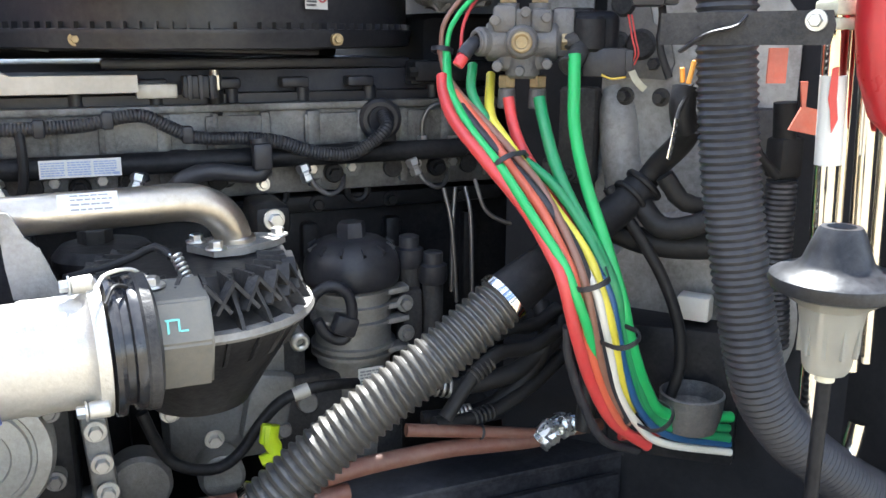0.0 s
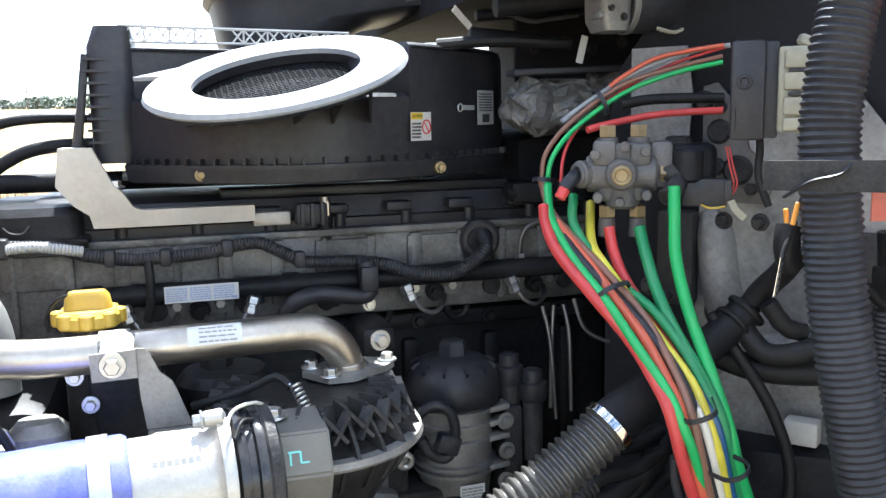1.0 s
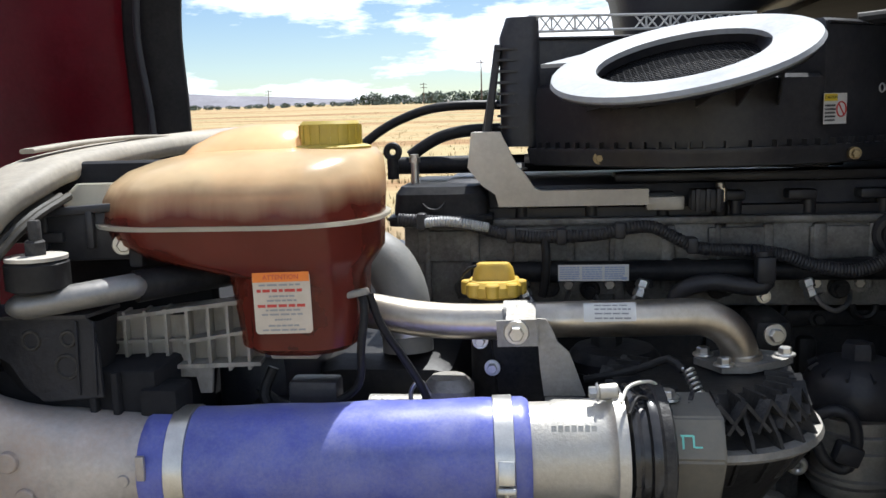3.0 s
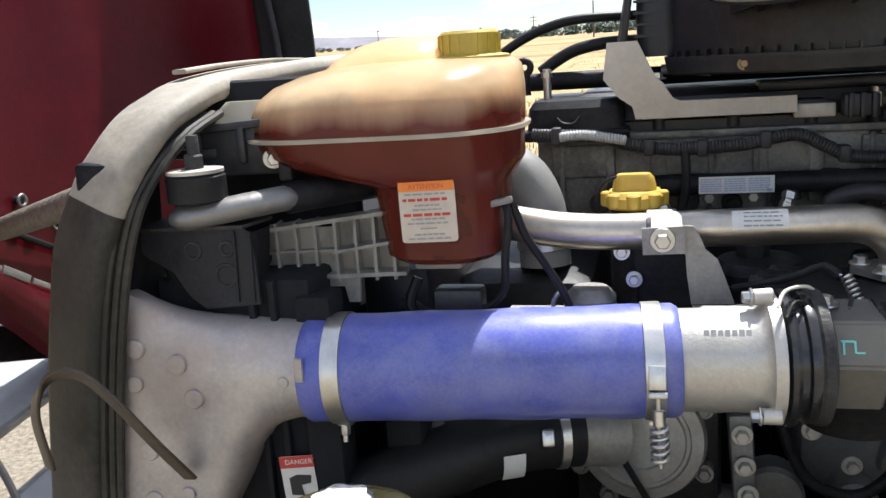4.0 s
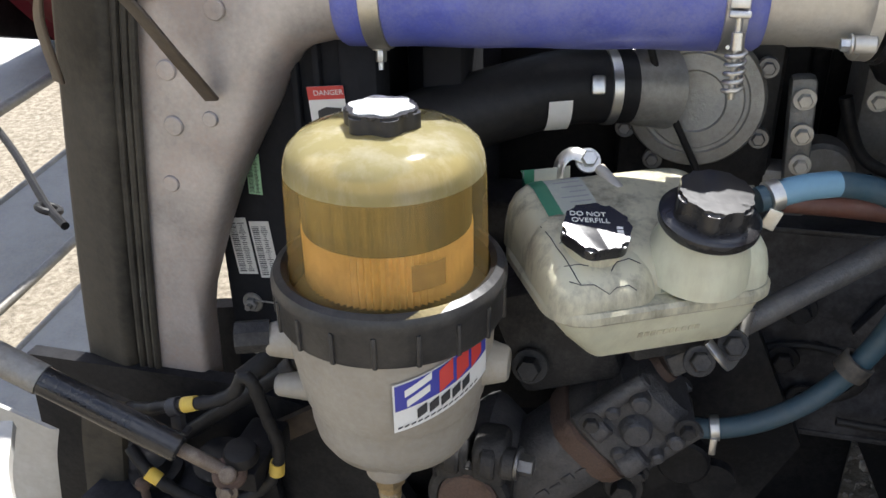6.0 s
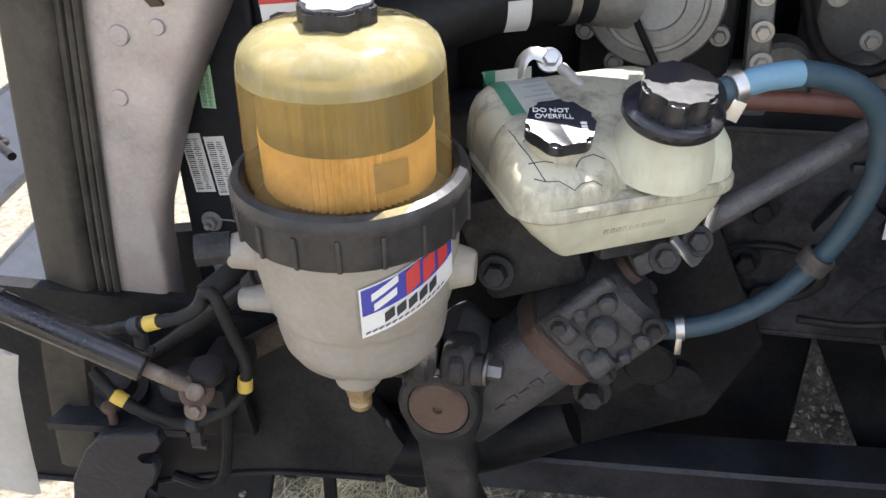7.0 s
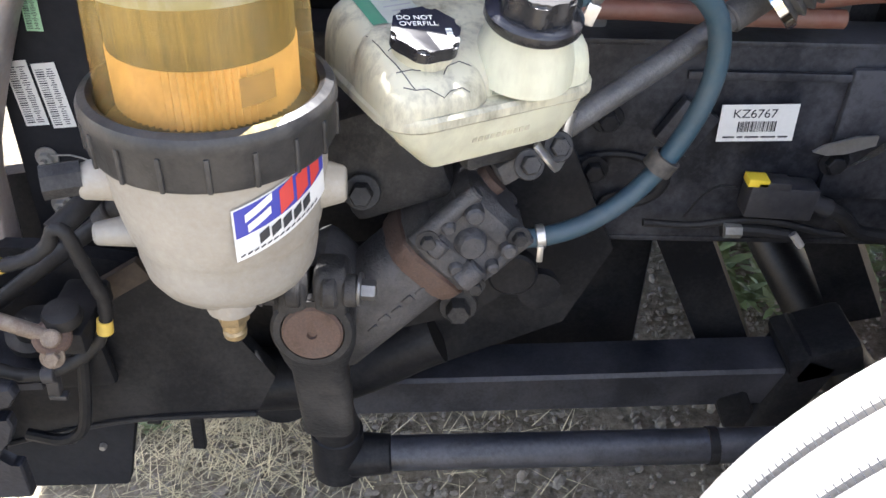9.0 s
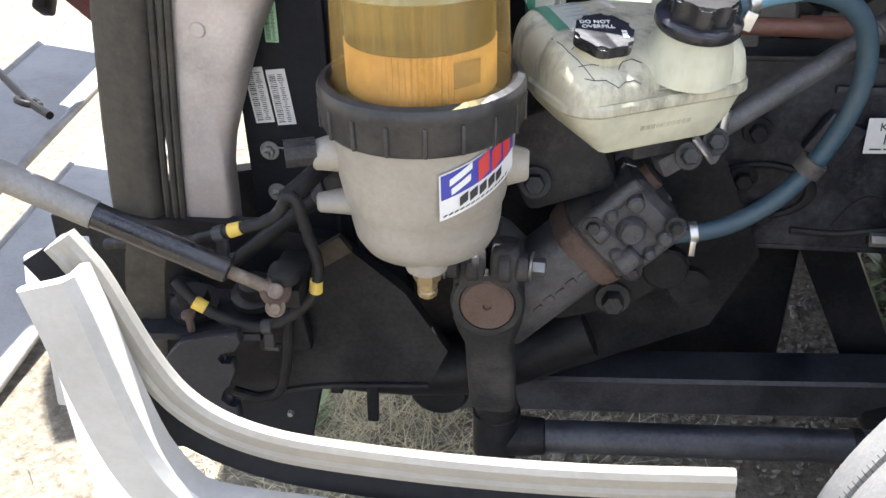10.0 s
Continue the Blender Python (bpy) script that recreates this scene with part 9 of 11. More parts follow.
for x0, y0, dx, dy, n in ((-0.108, 0.015, 0.002, -0.010, 9), (-0.105, -0.045, 0.011, -0.001, 9), (-0.10, -0.018, 0.009, 0.004, 4), (-0.062, -0.058, 0.007, 0.006, 5), (-0.105, -0.06, 0.012, -0.002, 7)):
    x, y = x0, y0
    pts = []
    for k in range(n):
        hit = crack_tree.ray_cast(pmx @ Vector((x, y, 1.2)), Vector((0, 0, -1)), 0.4)[0]
        if hit is not None:
            pts.append(hit + Vector((0, 0, 0.0003)))
        x += dx * crk.uniform(0.5, 1.4)
        y += dy + crk.uniform(-0.006, 0.006)
    if len(pts) > 2:
        tube(bm, pts, 0.0006, 4, straight=True)
part("crack", bm, M["ink"], ps)
bm = B()
box(bm, pmx @ Vector((0.03, 0.0, 0.945)), (0.09, 0.06, 0.03), (0, 0, pz), bev=0.006)
part("mount", bm, M["dark_cast"], ps)
bm = B()
tube(bm, [pmx @ Vector(p) for p in ((0.06, -0.045, 0.955), (0.072, -0.055, 0.938), (0.085, -0.050, 0.925), (0.105, -0.035, 0.930), (0.112, -0.03, 0.955), (0.116, -0.03, 0.975))], 0.008, 10, 0.008, flat=0.5)
part("mount_strap", bm, M["zinc"], ps)
for p in ((0.05, -0.05, 0.935), (0.09, -0.045, 0.945)):
    bolt_part(pmx @ Vector(p), (0.2, -0.9, 0.4), ps, 0.011, 0.010, M["dark_cast"])

# hose from the reservoir
ph = thing("steering_hose", (0.09, 0.93, 0.85), "blue-green rubber power steering hose", "hose")
part("hose", one(tube, [(-0.060, 0.845, 1.098), (-0.02, 0.862, 1.107), (0.03, 0.885, 1.105), (0.08, 0.905, 1.085), (0.113, 0.922, 1.045), (0.126, 0.935, 0.985), (0.118, 0.945, 0.92), (0.090, 0.95, 0.850), (0.050, 0.945, 0.800), (0.0, 0.935, 0.768), (-0.045, 0.925, 0.756), (-0.085, 0.92, 0.752)], 0.0130, 20), M["blue_hose"], ph)
part("pale_sleeve", one(tube, [(-0.050, 0.848, 1.1005), (-0.02, 0.862, 1.107), (0.015, 0.878, 1.108)], 0.0134, 20), M["blue_hose_sleeve"], ph, "sun-bleached pale sleeve")
part("hose_ring", one(band, (0.094, 0.9495, 0.862), (0.083, 0.95, 0.842), 0.0175, 0.0025, 28), M["dusty_rubber"], ph)
bm = B()
band(bm, (-0.052, 0.847, 1.100), (-0.040, 0.853, 1.103), 0.0142, 0.0018, 28)
box(bm, (-0.045, 0.838, 1.082), (0.014, 0.004, 0.022), (0, 20, 0), bev=0.001)
part("pinch_clamp", bm, M["zinc"], ph)
bm = B()
band(bm, (-0.052, 0.924, 0.7555), (-0.064, 0.923, 0.754), 0.0142, 0.0018, 28)
box(bm, (-0.058, 0.907, 0.738), (0.008, 0.003, 0.024), bev=0.001)
part("pinch_clamp", bm, M["zinc"], ph)

ph.location.x -= 0.012
ph.location.z += 0.012

# ---- steering gear, arm, shaft ----
M["scuffed"] = mat("scuffed_black_paint", (0.016, 0.018, 0.024), 0.34, vary=0.5, scale=16, dust=(0.11, 0.11, 0.125), dust_amount=0.42, dust_scale=10, bump=0.3, bump_scale=60)
sg = thing("steering_gear", (-0.25, 0.88, 0.66), "rusty cast iron steering gear box", "steering gear")
GA, GB = Vector((-0.341, 0.868, 0.652)), Vector((-0.139, 0.897, 0.840))
gd = (GB - GA).normalized()
gm = axis_matrix(GA, gd)
bm = B()
loft(bm, [(0, 0, -0.02, 0.08, 0.09, 0.03), (0, 0, 0.0, 0.10, 0.105, 0.035), (0, 0, 0.17, 0.10, 0.105, 0.035), (0, 0, 0.18, 0.09, 0.095, 0.03)], gm, 6)
box(bm, (-0.34, 0.88, 0.725), (0.10, 0.09, 0.10), (0, -43, 0), bev=0.02)
part("housing", bm, M["cast_iron"], sg)
gear_rng = random.Random(12)
bm = B()
loft(bm, [(0, 0, 0.178, 0.100, 0.104, 0.016), (0, 0, 0.186, 0.116, 0.110, 0.018), (0, 0, 0.214, 0.118, 0.112, 0.018), (0, 0, 0.220, 0.108, 0.104, 0.018), (0, 0, 0.252, 0.106, 0.102, 0.02), (0, 0, 0.258, 0.114, 0.108, 0.022), (0, 0, 0.280, 0.110, 0.104, 0.024), (0, 0, 0.290, 0.080, 0.080, 0.024)], gm, 6)
bmesh.ops.subdivide_edges(bm, edges=list(bm.edges), cuts=1, use_grid_fill=True)
for v in bm.verts:
    v.co += Vector((noise.noise(v.co * 60), noise.noise(v.co * 60 + Vector((4, 0, 0))), noise.noise(v.co * 60 + Vector((0, 4, 0))))) * 0.004
part("valve_end", bm, M["cast_iron"], sg, "knobbly grey cast valve end")
for sx, sy, z0, z1, r in ((-0.056, -0.028, 0.190, 0.222, 0.018), (-0.054, 0.030, 0.194, 0.216, 0.015), (-0.040, -0.050, 0.184, 0.288, 0.012), (-0.048, 0.048, 0.186, 0.286, 0.012), (0.046, -0.048, 0.184, 0.288, 0.012), (0.046, 0.048, 0.186, 0.286, 0.012)):
    part("bolt_boss", one(cyl, gm @ Vector((sx, sy, z0)), gm @ Vector((sx, sy, z1)), r, r * 0.9, 16, 0.003), M["cast_iron"], sg)
for sy, sz, r, h in ((0.004, 0.236, 0.020, 0.014), (-0.036, 0.262, 0.012, 0.012), (0.034, 0.266, 0.013, 0.016), (-0.040, 0.232, 0.009, 0.012), (0.042, 0.232, 0.010, 0.010), (-0.010, 0.200, 0.011, 0.010)):
    part("plug", one(cyl, gm @ Vector((-0.050, sy, sz)), gm @ Vector((-0.054 - h, sy + gear_rng.uniform(-0.002, 0.002), sz)), r, r * 0.86, 18, 0.003), M["cast_iron"], sg)
for sy, sz in ((-0.046, 0.198), (0.046, 0.204), (-0.030, 0.282)):
    bolt_part(gm @ Vector((-0.058, sy, sz)), gm.to_3x3() @ Vector((-1, 0, 0)), sg, 0.009, 0.009, M["dark_cast"])
bm = B()
loft(bm, [(0, 0, 0.150, 0.103, 0.108, 0.03), (0, 0, 0.158, 0.108, 0.111, 0.028), (0, 0, 0.176, 0.111, 0.112, 0.022), (0, 0, 0.180, 0.104, 0.106, 0.022)], gm, 6)
bmesh.ops.subdivide_edges(bm, edges=list(bm.edges), cuts=1, use_grid_fill=True)
for v in bm.verts:
    v.co += Vector((noise.noise(v.co * 90), 0, noise.noise(v.co * 90 + Vector((4, 0, 0))))) * 0.003
part("rusted_joint", bm, M["rust"], sg)
bm = B()
cyl(bm, gm @ Vector((0, 0.02, 0.268)), gm @ Vector((0, 0.02, 0.30)), 0.02, seg=18)
part("input_stub", bm, M["rust"], sg)
bm = B()
cyl(bm, (-0.098, 0.918, 0.765), (-0.14, 0.905, 0.775), 0.014, seg=14)
part("hose_union", bm, M["rust"], sg)
bm = B()
for k in range(5):
    p = gm @ Vector((-0.0505, -0.008, 0.065 + k * 0.020))
    box(bm, p, (0.004 + 0.006 * (k % 2), 0.004, 0.015), (0, 47, 0), bev=0.001)
part("cast_mark", bm, M["cast_iron"], sg)
bm = B()
m = sticker_frame((-0.20, 0.965, 0.70), (0, -1, 0))
prism(bm, [(-0.13, -0.09), (-0.05, -0.11), (0.05, -0.08), (0.12, -0.02), (0.14, 0.02), (0.12, 0.05), (0.02, 0.05), (-0.13, 0.02)], 0.02, m)
cyl(bm, (-0.10, 0.955, 0.70), (-0.10, 0.925, 0.70), 0.034, seg=26, bev=0.004)
cyl(bm, (-0.06, 0.96, 0.66), (-0.06, 0.945, 0.66), 0.03, seg=26)
part("mounting_plate", bm, M["black_paint"], sg)
bolt_part((-0.171, 0.940, 0.637), (0.0, -1, 0.1), sg, 0.017, 0.022, M["dark_cast"])
bolt_part((-0.292, 0.86, 0.868), (0.0, -1, 0.3), sg, 0.014, 0.018, M["dark_cast"])
bm = B()
box(bm, (-0.265, 0.92, 0.90), (0.13, 0.10, 0.14), (0, -20, 0), bev=0.015)
part("upper_bracket", bm, M["dark_cast"], sg)

pa = thing("pitman_arm", (-0.345, 0.78, 0.52), "forged steel pitman arm with a rusty shaft end", "steering arm")
bm = B()
loft(bm, [(0.004, 0.030, -0.218, 0.058, 0.030, 0.012), (0.004, 0.026, -0.205, 0.068, 0.036, 0.012), (0.002, 0.018, -0.13, 0.070, 0.040, 0.012), (0.0, 0.008, -0.075, 0.068, 0.044, 0.012), (-0.001, 0.004, -0.055, 0.082, 0.048, 0.016), (-0.001, 0.0, -0.03, 0.096, 0.052, 0.02), (0.0, 0, 0.03, 0.096, 0.056, 0.02), (0.0, 0.002, 0.052, 0.086, 0.060, 0.012)],
     Matrix.Translation((-0.347, 0.800, 0.722)), 5)
part("arm", bm, M["dark_cast"], pa)
bm = B()
revolve(bm, [(0.036, -0.01), (0.036, 0.002), (0.033, 0.005), (0.006, 0.006), (0.005, 0.002)], axis_matrix((-0.347, 0.770, 0.730), (0, -1, 0.12)), 36)
part("shaft_end", bm, M["rust"], pa, "rusty splined shaft end")
part("eye", one(revolve, [(0.037, -0.02), (0.049, -0.018), (0.050, -0.002), (0.046, 0.003), (0.038, 0.004), (0.036, 0.0), (0.036, -0.02)], axis_matrix((-0.347, 0.772, 0.730), (0, -1, 0.12)), 40, False), M["dark_cast"], pa)
for dx, w in ((-0.0215, 0.036), (0.0225, 0.040)):
    bm = B()
    loft(bm, [(0, 0, -0.024, w, 0.060, 0.006), (0, 0, 0.014, w, 0.058, 0.008), (0, 0, 0.024, w * 0.92, 0.046, 0.010), (0, 0, 0.028, w * 0.8, 0.030, 0.010)], Matrix.Translation((-0.347 + dx, 0.800, 0.782)), 4)
    part("clamp_ear", bm, M["dark_cast"], pa)
for dx, r in ((-0.046, 0.019), (0.046, 0.019), (-0.020, 0.0215), (0.022, 0.0215)):
    part("clamp_boss", one(cyl, (-0.347 + dx - 0.009, 0.782, 0.784), (-0.347 + dx + 0.009, 0.782, 0.784), r, None, 20, 0.003), M["dark_cast"], pa)
bm = B()
hexbolt(bm, (-0.292, 0.782, 0.786), (1, -0.1, 0), 0.0125, 0.016)
part("pinch_bolt", bm, M["dull_steel"], pa, "worn steel pinch bolt head")
bm = B()
hexbolt(bm, (-0.403, 0.782, 0.782), (-1, -0.1, 0), 0.012, 0.014)
part("pinch_nut", bm, M["cast_iron"], pa)
bm = B()
cyl(bm, (-0.340, 0.835, 0.535), (-0.340, 0.872, 0.46), 0.030, 0.034, seg=24, bev=0.006)
cyl(bm, (-0.340, 0.870, 0.37), (-0.340, 0.870, 0.47), 0.038, seg=24, bev=0.010)
part("ball_joint", bm, M["black_paint"], pa)

sh = thing("steering_shaft", (0.05, 0.9, 0.93), "grey steel steering shaft with a universal joint", "shaft")
S0, S1 = Vector((-0.116, 0.862, 0.914)), Vector((0.30, 1.068, 1.121))
bm = B()
cyl(bm, S0.lerp(S1, 0.08), S0.lerp(S1, 0.70), 0.0145, seg=22)
cyl(bm, S0.lerp(S1, 0.60), S1, 0.0185, seg=22, bev=0.002)
part("tube", bm, M["valve_grey"], sh)
bm = B()
cyl(bm, S0.lerp(S1, 0.02), S0.lerp(S1, 0.12), 0.020, seg=18, bev=0.003)
box(bm, S0.lerp(S1, -0.02), (0.035, 0.03, 0.03), (0, -25, 20), bev=0.005)
part("joint", bm, M["cast_iron"], sh)
lm = sticker_frame(S0.lerp(S1, 0.83) + Vector((0.006, -0.0185, 0.013)), (0.25, -0.75, 0.6), (S1 - S0).cross(Vector((0, 1, 0))))
bm = B()
m = axis_matrix(S0.lerp(S1, 0.74), S1 - S0)
rows = []
for k in range(8):
    a = radians(-150 + 110 * k / 7)
    rows.append([bm.verts.new(m @ Vector((0.0190 * math.cos(a), 0.0190 * math.sin(a), h))) for h in (0.0, 0.075)])
for a, b in zip(rows, rows[1:]):
    bm.faces.new((a[0], a[1], b[1], b[0]))
part("label", bm, M["label_yellow"], sh, "white and yellow printed label")

# ---- chassis ----
rail = thing("frame_rail", (0.2, 1.1, 0.66), "dirty black steel chassis frame rail with bolts", "frame rail")
bm = B()
prism(bm, [(0, 0.655), (0.009, 0.655), (0.009, 0.965), (0, 0.965)], 2.6, Matrix(((0, 0, 1, -0.62), (1, 0, 0, 1.090), (0, 1, 0, 0), (0, 0, 0, 1))))
box(bm, (0.68, 1.13, 0.967), (2.6, 0.085, 0.009), bev=0.002)
box(bm, (0.68, 1.13, 0.655), (2.6, 0.085, 0.009), bev=0.002)
box(bm, (0.30, 1.083, 0.925), (0.34, 0.008, 0.012), bev=0.002)
part("channel", bm, M["rail_paint"], rail)
bm = B()
box(bm, (0.55, 1.080, 0.84), (0.40, 0.012, 0.20), bev=0.003)
box(bm, (0.14, 1.078, 0.85), (0.06, 0.02, 0.07), (0, 30, 0), bev=0.004)
part("reinforcement", bm, M["rail_paint"], rail)
for x, z in ((0.36, 0.80), (0.03, 0.86), (0.02, 0.78), (0.42, 0.92), (0.47, 0.78), (0.055, 0.72)):
    bolt_part((x, 1.078, z), (0, -1, 0), rail, 0.014, 0.014, M["black_paint"])
lm = sticker_frame((0.236, 1.0735, 0.860), (0, -1, 0), turn=2.0)
part("chassis_label", one(decal, lm, 0, 0, 0.106, 0.056, 0.0), M["label_white"], rail, "white barcode label")
bm = B()
barcode(bm, lm, 0.0, -0.005, 0.054, 0.016, rng)
text_bars(bm, lm, 0.0, -0.021, 0.090, 0.005, 1, rng, 0.5)
part("print", bm, M["ink"], rail)
part("cable_bracket", one(prism, [(0.316, 0.826), (0.330, 0.836), (0.372, 0.850), (0.400, 0.852), (0.400, 0.838), (0.362, 0.824), (0.335, 0.821)], 0.005, Matrix(((1, 0, 0, 0), (0, 0, 1, 1.055), (0, 1, 0, 0), (0, 0, 0, 1)))), M["zinc"], rail, "bare bright steel cable bracket")
text_mesh("KZ6767", 0.0185, lm @ Matrix.Translation((-0.006, 0.014, 0.0012)), M["ink"], rail)
lp = thing("frame_opening", (0.10, 1.08, 0.75), "dark oval opening in the frame rail with a rubber rim", "opening", kind="structure")
bm = B()
ring(bm, (0.05, 1.088, 0.755), (0, 1, 0), 0.045, 0.006, 36, 8)
for v in bm.verts:
    v.co.x = 0.05 + (v.co.x - 0.05) * 1.7
part("rim", bm, M["black_rubber"], lp)
fe = thing("frame_extension", (-0.6, 0.95, 0.4), "black painted front frame extension and brackets", "frame")
bm = B()
prism(bm, [(-0.95, 0.56), (-0.60, 0.40), (-0.30, 0.37), (0.0, 0.52), (0.06, 0.66), (-0.05, 0.90), (-0.48, 0.90), (-0.62, 0.80), (-0.95, 0.74)], 0.03, Matrix(((1, 0, 0, 0), (0, 0, 1, 1.05), (0, 1, 0, 0), (0, 0, 0, 1))))
part("side_plate", bm, M["black_paint"], fe)
bm = B()
tube(bm, [(-0.95, 1.02, 0.50), (-0.70, 1.0, 0.44), (-0.40, 1.0, 0.44), (-0.20, 1.02, 0.52)], 0.05, 18, 0.02)
part("curved_beam", bm, M["black_paint"], fe)
XZ = Matrix(((1, 0, 0, 0), (0, 0, 1, 0.830), (0, 1, 0, 0), (0, 0, 0, 1)))
bm = B()
prism(bm, [(-1.00, 0.44), (-0.84, 0.455), (-0.72, 0.490), (-0.60, 0.520), (-0.44, 0.535), (-0.41, 0.60), (-0.47, 0.70), (-0.56, 0.78), (-0.68, 0.80), (-0.98, 0.80)], 0.022, XZ)
part("front_web", bm, M["black_paint"], fe)
part("web_edge", one(tube, [(-1.00, 0.828, 0.440), (-0.84, 0.828, 0.455), (-0.72, 0.828, 0.490), (-0.60, 0.828, 0.520), (-0.44, 0.828, 0.535)], 0.0045, 8), M["black_paint"], fe)
bm = B()
prism(bm, [(-0.90, 0.33), (-0.655, 0.345), (-0.650, 0.36), (-0.612, 0.515), (-0.75, 0.50), (-0.90, 0.48)], 0.014, Matrix.Translation((0, 0.030, 0)) @ XZ)
bmesh.ops.bevel(bm, geom=list(bm.edges), offset=0.003, segments=1, affect="EDGES")
part("tow_bracket", bm, M["matt_black"], fe)
bm = B()
box(bm, (-0.585, 0.862, 0.508), (0.045, 0.02, 0.014), bev=0.002)
box(bm, (-0.592, 0.858, 0.50), (0.02, 0.016, 0.028), bev=0.002)
part("bracket_tab", bm, M["black_paint"], fe)
bm = B()
box(bm, (-0.54, 0.875, 0.475), (0.018, 0.012, 0.12), (0, 2, 0), bev=0.002)
part("hanging_peg", bm, M["black_paint"], fe)
part("bracket_leg", one(box, (-0.80, 0.80, 0.585), (0.05, 0.05, 0.26), (0, 6, 0), 0.008), M["black_paint"], fe)
part("leg_plate", one(box, (-0.655, 0.815, 0.655), (0.085, 0.02, 0.12), (0, -6, 0), 0.012), M["black_paint"], fe)
for x, z in ((-0.676, 0.431), (-0.735, 0.475), (-0.665, 0.485)):
    part("rivet", one(cyl, (x, 0.860, z), (x, 0.853, z), 0.0055, 0.0045, 10), M["alu_dull"] if z < 0.45 else M["ink"], fe)
bm = B()
prism(bm, [(-0.785, 0.642), (-0.755, 0.695), (-0.735, 0.716), (-0.700, 0.727), (-0.655, 0.735), (-0.651, 0.722), (-0.662, 0.706), (-0.682, 0.704), (-0.690, 0.694), (-0.684, 0.684), (-0.668, 0.690), (-0.666, 0.676), (-0.676, 0.650), (-0.690, 0.640), (-0.696, 0.624), (-0.684, 0.612), (-0.672, 0.616), (-0.672, 0.560), (-0.81, 0.545)], 0.016, Matrix(((1, 0, 0, 0), (0, 0, 1, 0.664), (0, 1, 0, 0), (0, 0, 0, 1))))
bmesh.ops.bevel(bm, geom=list(bm.edges), offset=0.002, segments=1, affect="EDGES")
part("steel_hook_plate", bm, M["slate_steel"], fe, "scuffed blue-black steel hook plate")
bm = B()
prism(bm, [(-0.815, 0.685), (-0.64, 0.70), (-0.62, 0.80), (-0.80, 0.80)], 0.010, Matrix.Translation((0, 0, 0.700)))
part("bushing_plate", bm, M["slate_steel"], fe)
bm = B()
cyl(bm, (-0.733, 0.700, 0.700), (-0.733, 0.700, 0.735), 0.0055, seg=12)
revolve(bm, [(0.010, 0.733), (0.010, 0.738), (0.005, 0.741)], Matrix.Translation((-0.733, 0.700, 0)), 12)
part("bushing_bolt", bm, M["rust"], fe)
for p in ((-0.74, 0.74, 0.72), (-0.66, 0.76, 0.73)):
    bm = B()
    revolve(bm, [(0.034, 0), (0.034, 0.010), (0.022, 0.012), (0.020, 0.028), (0.010, 0.03)], axis_matrix(p, (0, -0.25, 1)), 26)
    part("cab_bushing", bm, M["black_rubber"], fe)

ls = thing("leaf_spring", (0, 1.08, 0.33), "dirty black steel leaf spring beam", "spring")
bm = B()

rings = []
for x, z in ((-0.47, 0.325), (-0.30, 0.337), (-0.1, 0.348), (0.1, 0.360), (0.25, 0.370), (0.42, 0.380)):
    rings.append([bm.verts.new((x, 1.10 + y, z + h)) for y, h in ((-0.040, -0.040), (-0.046, -0.034), (-0.046, 0.034), (-0.040, 0.040), (0.040, 0.040), (0.046, 0.034), (0.046, -0.034), (0.040, -0.040))])
for a, b in zip(rings, rings[1:]):
    for k in range(8):
        bm.faces.new((a[k], a[(k + 1) % 8], b[(k + 1) % 8], b[k]))
bm.faces.new(list(reversed(rings[0])))
bm.faces.new(rings[-1])
part("main_leaf", bm, M["scuffed"], ls)
part("spring_eye", one(cyl, (-0.46, 1.045, 0.335), (-0.46, 1.155, 0.335), 0.055, None, 28, 0.006), M["black_paint"], ls)
bm = B()
box(bm, (0.40, 1.10, 0.36), (0.07, 0.12, 0.20), (0, 20, 0), bev=0.012)
box(bm, (0.44, 1.10, 0.44), (0.12, 0.12, 0.06), (0, -20, 0), bev=0.01)
box(bm, (0.33, 1.10, 0.30), (0.06, 0.10, 0.14), (0, -25, 0), bev=0.012)
part("axle_clamp", bm, M["black_paint"], ls)
tr = thing("drag_link", (0.0, 0.87, 0.38), "black steel drag link with scuffed paint", "link")
bm = B()
cyl(bm, (-0.335, 0.870, 0.408), (0.34, 0.875, 0.440), 0.026, seg=28)
part("bar", bm, M["scuffed"], tr)
part("clamp", one(band, (0.20, 0.874, 0.4335), (0.215, 0.874, 0.434), 0.0265, 0.002, 24), M["black_paint"], tr)
part("end_socket", one(cyl, (-0.345, 0.870, 0.407), (-0.26, 0.870, 0.411), 0.036, 0.029, 24, 0.004), M["black_paint"], tr)
cmb = thing("cross_member", (0.0, 1.6, 0.5), "black steel cross member and braces under the engine", "cross member")
bm = B()
box(bm, (-0.06, 1.47, 0.50), (0.47, 0.5, 0.40), bev=0.015)
part("engine_cradle", bm, M["black_paint"], cmb)
for p0, p1 in (((0.19, 1.22, 0.64), (0.345, 1.20, 0.33)), ((0.44, 1.30, 0.66), (0.58, 1.25, 0.40))):
    bm = B()
    d = Vector(p1) - Vector(p0)
    prism(bm, [(-0.045, -0.042), (0.045, -0.042), (0.045, 0.042), (-0.045, 0.042)], d.length, axis_matrix(p0, d))
    part("brace", bm, M["black_paint"], cmb)
vc = thing("valve_connector", (0.28, 1.07, 0.76), "black rail-mounted connector with yellow lock and cable", "connector")
bm = B()
box(bm, (0.285, 1.055, 0.752), (0.10, 0.04, 0.052), (0, 3, 0), bev=0.005)
